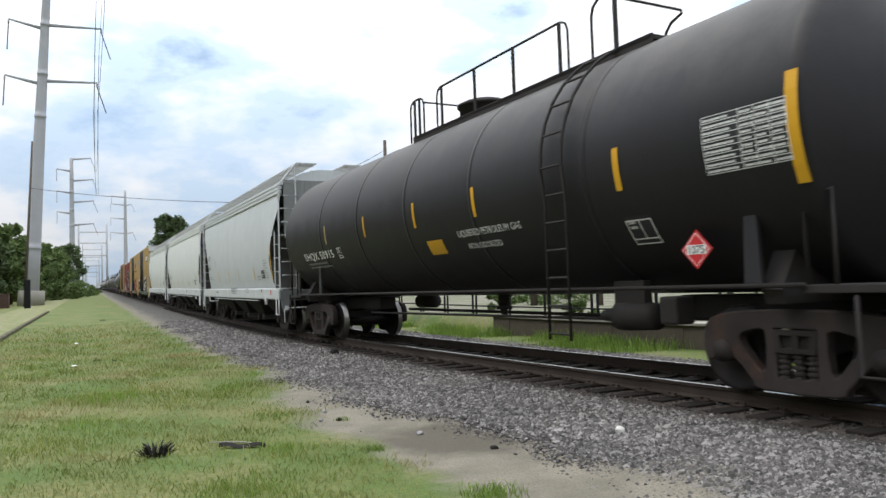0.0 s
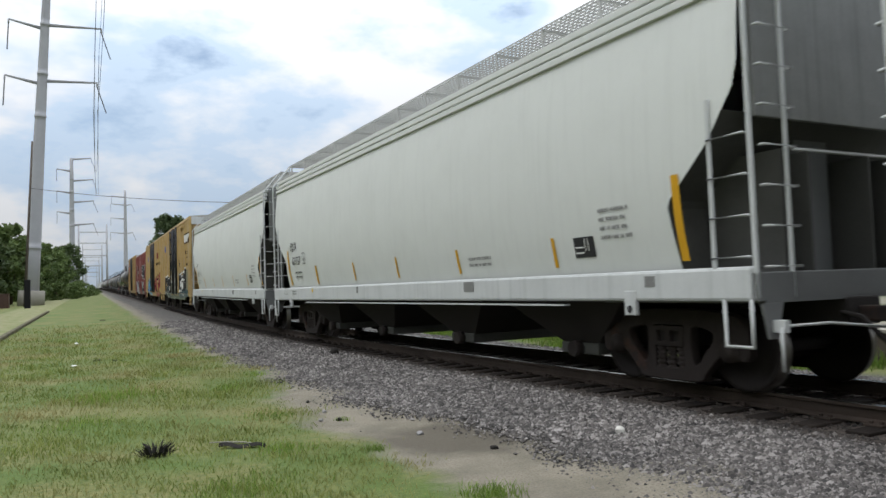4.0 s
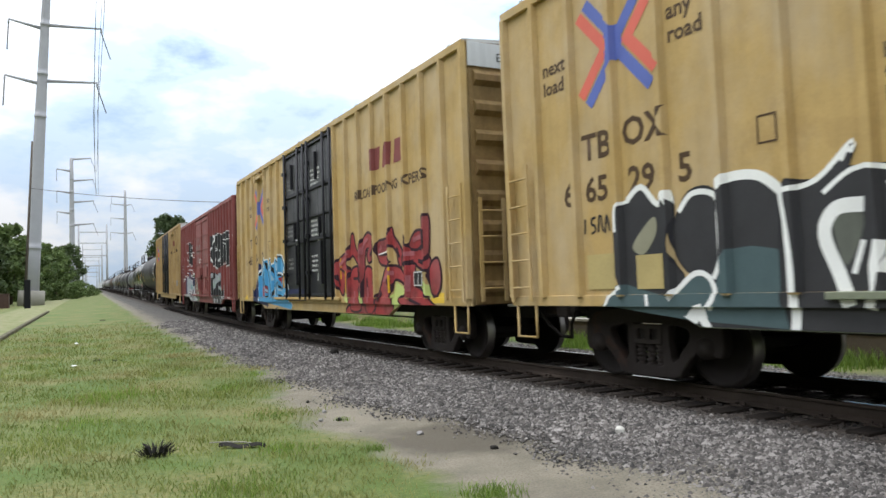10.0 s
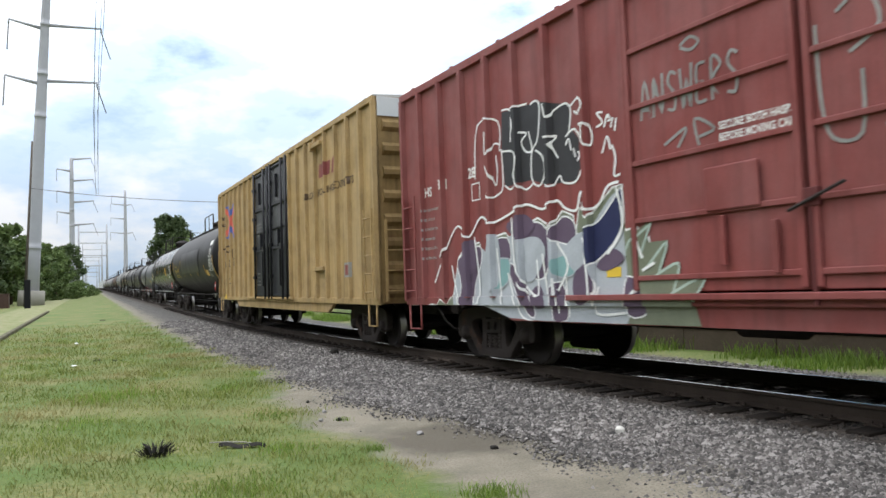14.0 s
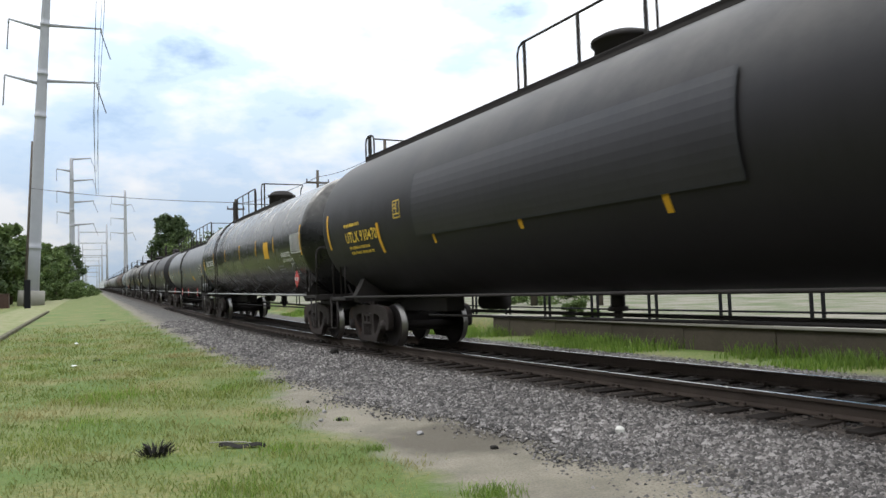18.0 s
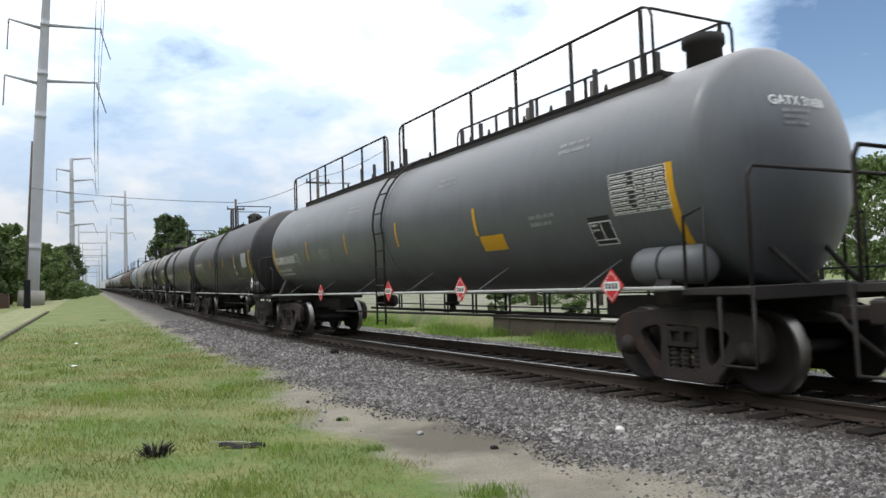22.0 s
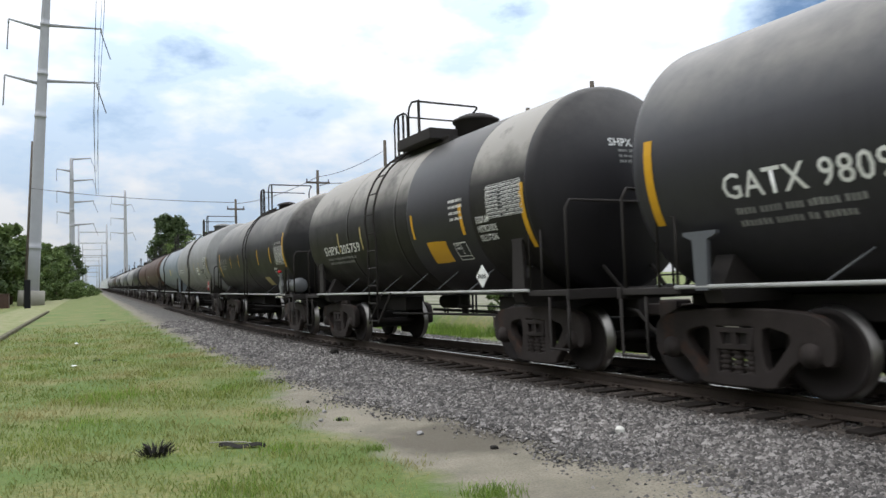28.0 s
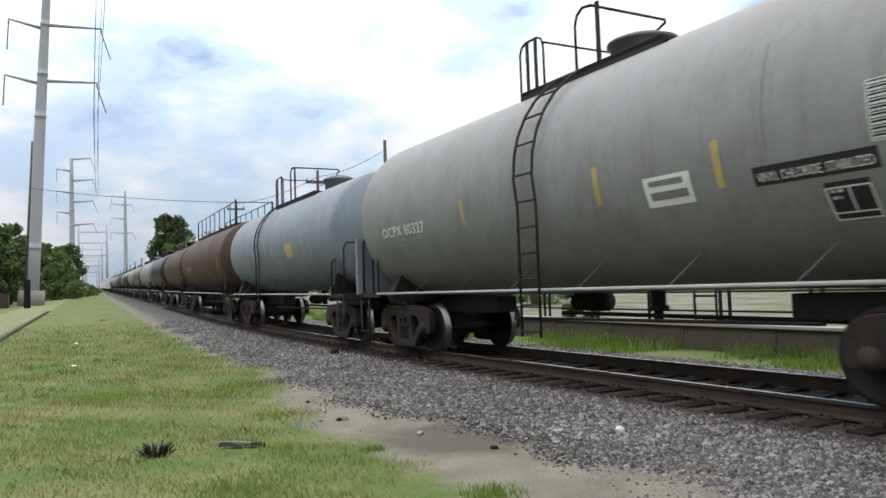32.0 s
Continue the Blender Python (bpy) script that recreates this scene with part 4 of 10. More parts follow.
def hopper_car(label, length, s0, body, w=1.58, z0=1.32, z1=4.46, ztop=4.90, ladder_mat=None, opening=((1.32, 0.98), (2.08, 1.05), (2.63, 0.45), (3.14, 0.10), (3.4, 0.04)), marks=None, bays=(-5.0, -1.7, 1.7, 5.0)):
    car = thing("hopper_car", label, "hopper car", "covered hoppers of the train")
    car["s0"] = s0 + length / 2
    h = length / 2
    lm = ladder_mat or SILL_WHITE
    sides, roof = hopper_section(w, z0, z1, ztop)
    half = h - 0.62

    def cut(z):
        return half - 0.10 - float(np.interp(z, [o[0] for o in opening], [o[1] for o in opening]))
    # smooth side sheets
    fine = smooth_loop([(x, z) for x, z in sides], closed=False, steps=8)
    bm = bmesh.new()
    ys = [-1, -0.5, 0, 0.5, 1]
    cols = []
    for sx in (1, -1):
        grid = [[bm.verts.new((p.x * sx, cut(p.y) * k, p.y)) for k in ys] for p in fine]
        for a, b in zip(grid, grid[1:]):
            for k in range(4):
                bm.faces.new((a[k], a[k + 1], b[k + 1], b[k])).smooth = True
        cols.append(grid)
    bm.faces.new([g for g in cols[0][0]] + [g for g in cols[1][0]][::-1])
    bmesh.ops.recalc_face_normals(bm, faces=bm.faces)
    part("hopper_body", bm, body, car)
    # slope sheets: the recess's shade is put into their dark grey
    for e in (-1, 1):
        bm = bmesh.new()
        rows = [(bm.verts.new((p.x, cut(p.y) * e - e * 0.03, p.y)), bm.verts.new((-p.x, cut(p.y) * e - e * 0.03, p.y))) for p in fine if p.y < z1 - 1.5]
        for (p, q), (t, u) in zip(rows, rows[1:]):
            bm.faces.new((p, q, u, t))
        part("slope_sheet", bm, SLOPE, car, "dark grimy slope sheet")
    # roof
    yr = half - 0.14
    out = [(x, z) for x, z in roof] + [(-x, z) for x, z in roof[-2::-1]]
    bm = bmesh.new()
    prism(bm, out + [(w * 0.88, z1 - 0.05), (-w * 0.88, z1 - 0.05)], "Y", -yr - 0.02, yr + 0.02)
    part("roof", bm, body, car)
    for sx in (-1, 1):
        for dz in (0.0, -0.125, -0.25):
            xo = abs(float(np.interp(z1 + dz - 0.04, [p.y for p in fine], [p.x for p in fine])))
            bm = boxed(min(sx * (xo + 0.045), sx * (xo - 0.05)), max(sx * (xo + 0.045), sx * (xo - 0.05)), -yr, yr, z1 + dz - 0.045, z1 + dz + 0.045, 0.012)
            part("eave_moulding", bm, body, car)
        part("sill_lip", boxed(min(sx * 1.50, sx * 1.60), max(sx * 1.50, sx * 1.60), -half + 3.0, half - 3.0, 0.955, 0.978), SILL_WHITE, car)
        # side sill
        bm = boxed(min(sx * 1.50, sx * 1.62), max(sx * 1.50, sx * 1.62), -half + 0.06, half - 0.06, 1.02, z0 + 0.04, 0.035)
        part("side_sill", bm, SILL_WHITE, car, "white painted side sill")
    # roof walk with its mesh screen of thin bars
    for sx in (-1, 1):
        bm = bmesh.new()
        for k in range(9):
            xx = sx * (0.44 + 0.075 * k)
            box(bm, xx - 0.004, xx + 0.004, -yr - 0.3, yr + 0.3, ztop + 0.125, ztop + 0.15)
        for k in range(150):
            y = -yr - 0.28 + (2 * yr + 0.56) * k / 149
            box(bm, min(sx * 0.44, sx * 1.04), max(sx * 0.44, sx * 1.04), y - 0.004, y + 0.004, ztop + 0.125, ztop + 0.15)
        part("roof_walk", bm, ROOF_GALV, car, "galvanised grating walkway")
        for k in range(14):
            y = -yr + 2 * yr * k / 13
            bm = bmesh.new()
            box(bm, sx * 1.02 - 0.015, sx * 1.02 + 0.015, y - 0.015, y + 0.015, ztop - 0.26, ztop + 0.12)
            box(bm, min(sx * 1.02, sx * 0.46), max(sx * 1.02, sx * 0.46), y - 0.015, y + 0.015, ztop + 0.085, ztop + 0.12)
            part("walk_bracket", bm, ROOF_GALV, car)
    for k in range(5):
        y = -yr + 1.6 + k * (2 * yr - 3.2) / 4
        bm = boxed(-0.36, 0.36, y - 1.0, y + 1.0, ztop - 0.02, ztop + 0.09, 0.03)
        part("roof_hatch", bm, body, car)
    # discharge bays
    for y in bays:
        bm = bmesh.new()
        top = [(-1.46, y - 1.55), (1.46, y - 1.55), (1.46, y + 1.55), (-1.46, y + 1.55)]
        low = [(-0.95, y - 0.36), (0.95, y - 0.36), (0.95, y + 0.36), (-0.95, y + 0.36)]
        a = [bm.verts.new((p[0], p[1], 1.16)) for p in top]
        b = [bm.verts.new((p[0], p[1], 0.40)) for p in low]
        for i in range(4):
            bm.faces.new((a[i], a[(i + 1) % 4], b[(i + 1) % 4], b[i]))
        bm.faces.new(b)
        bm.faces.new(a[::-1])
        bmesh.ops.recalc_face_normals(bm, faces=bm.faces)
        part("discharge_bay", bm, UNDER, car)
        bm = boxed(-1.00, 1.00, y - 0.40, y + 0.40, 0.26, 0.42, 0.02)
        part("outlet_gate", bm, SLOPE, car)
        part("outlet_cap", rod(bmesh.new(), (-1.12, y, 0.34), (-0.98, y, 0.34), 0.11, 12), TRUCK, car)
        part("outlet_pipe", rod(bmesh.new(), (-0.98, y, 0.34), (0.98, y, 0.34), 0.09, 10), TRUCK, car)
    bm = boxed(-0.28, 0.28, -h + 0.6, h - 0.6, 0.72, 1.02, 0.02)
    part("centre_sill", bm, UNDER, car)
    for o in (-1, 1):
        truck(car, o * (h - 2.35))
        coupler(car, o * (h - 0.30), o)
        yb = o * half
        bm = bmesh.new()
        box(bm, -1.60, 1.60, min(yb, yb - o * 0.12), max(yb, yb - o * 0.12), 1.02, 1.30, 0.012)
        box(bm, -1.50, 1.50, min(yb, yb - o * 2.3), max(yb, yb - o * 2.3), 1.00, 1.04)
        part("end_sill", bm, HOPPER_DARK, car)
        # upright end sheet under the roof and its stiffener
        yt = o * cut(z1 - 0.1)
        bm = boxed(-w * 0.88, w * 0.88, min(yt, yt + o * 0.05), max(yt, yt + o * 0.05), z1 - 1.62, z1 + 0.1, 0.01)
        # this end lies in shade, which its darker grey carries as colour
        part("end_sheet", bm, SHADE_END, car, "grey upright end sheet, its shade painted in")
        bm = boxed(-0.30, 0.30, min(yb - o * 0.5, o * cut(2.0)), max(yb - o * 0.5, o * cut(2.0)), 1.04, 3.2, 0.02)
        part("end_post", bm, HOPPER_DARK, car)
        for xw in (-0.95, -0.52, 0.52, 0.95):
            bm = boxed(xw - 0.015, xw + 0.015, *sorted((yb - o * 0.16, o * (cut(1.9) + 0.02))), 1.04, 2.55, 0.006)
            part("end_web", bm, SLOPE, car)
        for sx in (-1, 1):
            # corner posts carry the ladders from sill to roof
            bm = bmesh.new()
            box(bm, min(sx * 1.555, sx * 1.60), max(sx * 1.555, sx * 1.60), min(yb, yb - o * 0.045), max(yb, yb - o * 0.045), 1.04, z1 - 0.05, 0.012)
            rod(bm, (sx * 1.57, yb - o * 0.03, z1 - 0.08), (sx * 1.05, yb - o * 0.03, ztop + 0.13), 0.03, 6)
            part("corner_post", bm, lm, car)
            bm = bmesh.new()
            xi = sx * 1.06
            box(bm, xi - 0.02, xi + 0.02, min(yb, yb - o * 0.04), max(yb, yb - o * 0.04), 1.04, ztop + 0.1, 0.010)
            part("inner_post", bm, lm, car)
            for k in range(9):
                z = 1.35 + k * 0.39
                bm = pipe(bmesh.new(), [(sx * 1.52, yb + o * 0.03, z), (sx * 1.52, yb + o * 0.09, z), (sx * 1.06, yb + o * 0.09, z), (sx * 1.06, yb + o * 0.03, z)], 0.014, 5)
                part("end_rung", bm, lm, car)
            for k in range(4):
                z = 1.45 + k * 0.40
                bm = pipe(bmesh.new(), [(sx * 1.60, yb - o * 0.06, z), (sx * 1.64, yb - o * 0.06, z), (sx * 1.64, yb - o * 0.50, z), (sx * 1.60, yb - o * 0.50, z)], 0.014, 5)
                part("side_rung", bm, lm, car)
            bm = boxed(sx * 1.60 - 0.014, sx * 1.60 + 0.014, min(yb - o * 0.48, yb - o * 0.52), max(yb - o * 0.48, yb - o * 0.52), z0, z0 + 1.75)
            part("ladder_stile", bm, lm, car)
            stirrup(car, sx * 1.60, yb - o * 0.24, 0.58, 1.04, 0.32, SILL_WHITE)
            bm = prism(bmesh.new(), [(1.58, 1.0), (1.28, 1.0), (1.38, 0.66), (1.50, 0.66)] if sx > 0 else [(-1.58, 1.0), (-1.28, 1.0), (-1.38, 0.66), (-1.50, 0.66)], "Y", *sorted((yb, yb + o * 0.03)))
            part("corner_gusset", bm, HOPPER_DARK, car)
            bm = bmesh.new()
            box(bm, sx * 1.60 - 0.03, sx * 1.60 + 0.03, o * (h - 2.35) - 0.09, o * (h - 2.35) + 0.09, 0.86, 1.14, 0.01)
            jp = part("jacking_pad", bm, SILL_WHITE, car)
            part("jacking_hole", laid(filled([[(0.045 * math.cos(a), 0.045 * math.sin(a)) for a in np.linspace(0, math.tau, 13)[:-1]]]), side_wall(sx * 1.60 + sx * 0.034, o * (h - 2.35), 0.93)), INK, jp)
        bm = rod(bmesh.new(), (-1.06, yb + o * 0.06, 2.5), (1.06, yb + o * 0.06, 2.5), 0.018, 5)
        part("end_handrail", bm, lm, car)
        # uncoupling lever on the near corner
        bm = pipe(bmesh.new(), [(-1.50, yb + o * 0.16, 0.36), (-1.50, yb + o * 0.16, 0.74), (-1.42, yb + o * 0.12, 0.78), (-0.75, yb + o * 0.14, 0.78), (-0.25, yb + o * 0.40, 0.72)], 0.016, 6)
        part("uncoupling_lever", bm, lm, car)
        part("lever_bracket", boxed(-1.46, -1.38, *sorted((yb + o * 0.02, yb + o * 0.16)), 0.72, 0.84, 0.008), lm, car)

    def on_side(y, z):
        def at(u, v):
            zz = z + v
            for p, q in zip(fine, fine[1:]):
                if p.y <= zz <= q.y:
                    k = (zz - p.y) / max(1e-6, q.y - p.y)
                    return Vector((p.x + (q.x - p.x) * k - 0.012, y - u, zz))
            return Vector((fine[0].x if zz < fine[0].y else fine[-1].x, y - u, zz))
        return at
    if marks:
        marks(car, on_side, h)
    return car


def hopper_tape(car, on_side, y, z0, z1, mat=STRIPE, w=0.10):
    part("reflective_strip", laid(quad_strip(-w / 2, w / 2, 0, z1 - z0, 6), on_side(y, z0)), mat, car, "yellow reflective strip" if mat is STRIPE else "faded reflective strip")


def hopper_far(length, s0):
    """A hopper far back in the train: body, sills, ends and trucks."""
    car = thing("hopper_car", "pale hopper car far back in the train", "hopper car", "covered hoppers of the train")
    car["s0"] = s0 + length / 2
    h = length / 2
    out = [(-1.42, 1.42), (-1.58, 2.5), (-1.45, 4.4), (-0.6, 4.85), (0.6, 4.85), (1.45, 4.4), (1.58, 2.5), (1.42, 1.42)]
    part("hopper_body", prism(bmesh.new(), out, "Y", -h + 0.9, h - 0.9), HOPPER, car)
    part("side_sill", boxed(-1.60, 1.60, -h + 0.65, h - 0.65, 1.05, 1.43, 0.02), SILL_WHITE, car)
    part("centre_sill", boxed(-0.28, 0.28, -h + 0.6, h - 0.6, 0.72, 1.04), UNDER, car)
    for o in (-1, 1):
        truck(car, o * (h - 2.35))
        coupler(car, o * (h - 0.30), o)
        for sx in (-1, 1):
            part("corner_post", boxed(sx * 1.55 - 0.05, sx * 1.55 + 0.05, o * (h - 0.7) - 0.05, o * (h - 0.7) + 0.05, 1.4, 4.6), SILL_WHITE, car)
    return car
# ---- boxcars ----
class RibbedSide:
    """A boxcar's near side, on which paint follows ribs, doors and sill. Shapes come as (-y, z)."""

    def __init__(self, w, z0, z_top, ribs, d0, d1, half):
        self.w, self.z0, self.z_top, self.ribs, self.d0, self.d1, self.half = w, z0, z_top, ribs, d0, d1, half

    def depth(self, y, z):
        if z < self.z0 - 0.021:
            return self.w - 0.02
        if z < self.z0 + 0.119:
            return self.w + 0.03
        if self.d0 + 0.09 < y < self.d1 - 0.09:
            return self.w + 0.03
        k = min((abs(y - r) for r in self.ribs), default=9.0)
        return self.w + (0.08 if k <= 0.0405 else 0.08 * (0.07 - k) / 0.03 if k < 0.07 else 0.0)

    def lay(self, me, lift=0.004):
        bm = bmesh.new()
        bm.from_mesh(me)
        us = [c for r in self.ribs for c in (-r - 0.07, -r - 0.04, -r + 0.04, -r + 0.07)]
        us += [-self.d0 - 0.09, -self.d1 + 0.09]
        lo = min((v.co.x for v in bm.verts), default=0)
        hi = max((v.co.x for v in bm.verts), default=0)
        for u in us:
            if lo < u < hi:
                bmesh.ops.bisect_plane(bm, geom=bm.verts[:] + bm.edges[:] + bm.faces[:], plane_co=(u, 0, 0), plane_no=(1, 0, 0))
        lo = min((v.co.y for v in bm.verts), default=0)
        hi = max((v.co.y for v in bm.verts), default=0)
        for z in (self.z0 - 0.022, self.z0 - 0.020, self.z0 + 0.118, self.z0 + 0.120):
            if lo < z < hi:
                bmesh.ops.bisect_plane(bm, geom=bm.verts[:] + bm.edges[:] + bm.faces[:], plane_co=(0, z, 0), plane_no=(0, 1, 0))
        for v in bm.verts:
            y, z = -v.co.x, v.co.y
            v.co = Vector((-self.depth(y, z) - lift, y, z))
        bm.to_mesh(me)
        bm.free()
        return me

    def words(self, car, words, y, z, size, mat, name="car_marking", align="LEFT", spacing=1.0, lift=0.004, bold=None, width=0.0):
        me = lettered(words, size * 1.38, spacing, align, size * 0.032 if bold is None else bold)
        if width:
            k = width / max(v.co.x for v in me.vertices)
            for v in me.vertices:
                v.co.x *= k
        for v in me.vertices:
            v.co = Vector((v.co.x - y, v.co.y + z, 0))
        return part(name, self.lay(me, lift), mat, car)

    def floor_at(self, y):
        """Lowest painted height: the skirt hangs lower between the trucks."""
        return self.z0 - 0.015 - 0.215 * min(1.0, max(0.0, (self.half - 2.95 - abs(y)) / 0.45))

    def shape(self, car, loops, mat, name, lift=0.004, label=""):
        loops = [[(p[0], max(p[1], self.floor_at(-p[0]))) for p in lp] for lp in loops]
        return part(name, self.lay(filled(loops), lift), mat, car, label)

    def panel(self, car, y0, y1, z0, z1, mat, name, lift=0.004, label=""):
        return self.shape(car, [[(-y0, z0), (-y1, z0), (-y1, z1), (-y0, z1)]], mat, name, lift, label)


LETTER_BONES = [
    [[(0.12, 0.0), (0.12, 0.62), (0.26, 0.96), (0.58, 0.94), (0.78, 0.62), (0.86, 0.0)]],
    [[(0.84, 0.52), (0.22, 0.46), (0.16, 0.78), (0.46, 1.0), (0.80, 0.80), (0.72, 0.28), (0.40, 0.02), (0.08, 0.20)]],
    [[(0.86, 0.94), (0.24, 0.90), (0.18, 0.62), (0.74, 0.46), (0.72, 0.12), (0.10, 0.06)]],
    [[(0.16, 1.0), (0.12, 0.0)], [(0.84, 1.02), (0.26, 0.50), (0.88, -0.04)]],
    [[(0.5, 0.02), (0.14, 0.28), (0.16, 0.76), (0.52, 0.98), (0.84, 0.72), (0.82, 0.26), (0.5, 0.02)]],
    [[(0.12, 1.0), (0.14, 0.30), (0.44, 0.02), (0.78, 0.28), (0.84, 1.0)]],
    [[(0.10, 0.0), (0.46, 1.04), (0.86, 0.0)], [(0.24, 0.34), (0.74, 0.34)]],
]


def scribble(car, side, y0, y1, z0, z1, n, mat, seed, w=0.035, name="graffiti_tag", lift=0.006):
    """A quick one-line tag."""
    rnd = random.Random(seed)
    loops = []
    for i in range(n):
        u0 = -y0 + (y0 - y1) * i / n
        ww = (y0 - y1) / n
        bone = rnd.choice(LETTER_BONES)[0]
        pts = [(u0 + ww * (0.05 + 0.85 * u + rnd.uniform(-0.08, 0.08)), z0 + (z1 - z0) * (v + rnd.uniform(-0.08, 0.08))) for u, v in bone]
        loops.append(stroke(smooth_loop(pts, closed=False, steps=3), w)[0])
    for i, lp in enumerate(loops):
        side.shape(car, [lp], mat, name, lift + 0.0004 * i)

def mural_letter(car, side, ring, fill, edge, k, rim=0.09, name="graffiti_letter"):
    """One painted letter: a dark rim and its fill. k: its turn in the order of painting."""
    loop = smooth_loop(ring, True, 3)
    side.shape(car, [stroke(loop, rim, True)[0]], edge, name + "_rim", 0.0050 + 0.0009 * k)
    side.shape(car, [loop], fill, name, 0.0054 + 0.0009 * k)


TAG_STROKES = {
    "A": [(0, 0), (0.45, 1), (0.9, 0), (0.75, 0.42), (0.2, 0.38)],
    "N": [(0, 0), (0.1, 1), (0.75, 0.05), (0.85, 1.05)],
    "S": [(0.85, 0.9), (0.4, 1), (0.15, 0.75), (0.7, 0.4), (0.6, 0.05), (0.05, 0.1)],
    "W": [(0, 1), (0.2, 0), (0.5, 0.7), (0.75, 0), (0.95, 1.05)],
    "E": [(0.85, 0.95), (0.2, 0.92), (0.15, 0.5), (0.6, 0.52), (0.15, 0.45), (0.12, 0.06), (0.85, 0.05)],
    "R": [(0.1, 0), (0.15, 1), (0.8, 0.8), (0.2, 0.5), (0.85, 0)],
}


def spray_line(car, side, pts, w, mat, k=0, name="graffiti_tag"):
    side.shape(car, stroke(smooth_loop(pts, False, 4), w)[:1], mat, name, 0.0062 + 0.0004 * k)


def hand_tag(car, side, word, y0, y1, z0, z1, w, mat):
    """A word in tall single strokes."""
    cell = (y0 - y1) / len(word)
    for i, c in enumerate(word):
        spray_line(car, side, [(-y0 + cell * (i + 0.85 * u), z0 + (z1 - z0) * v) for u, v in TAG_STROKES[c]], w, mat, i)


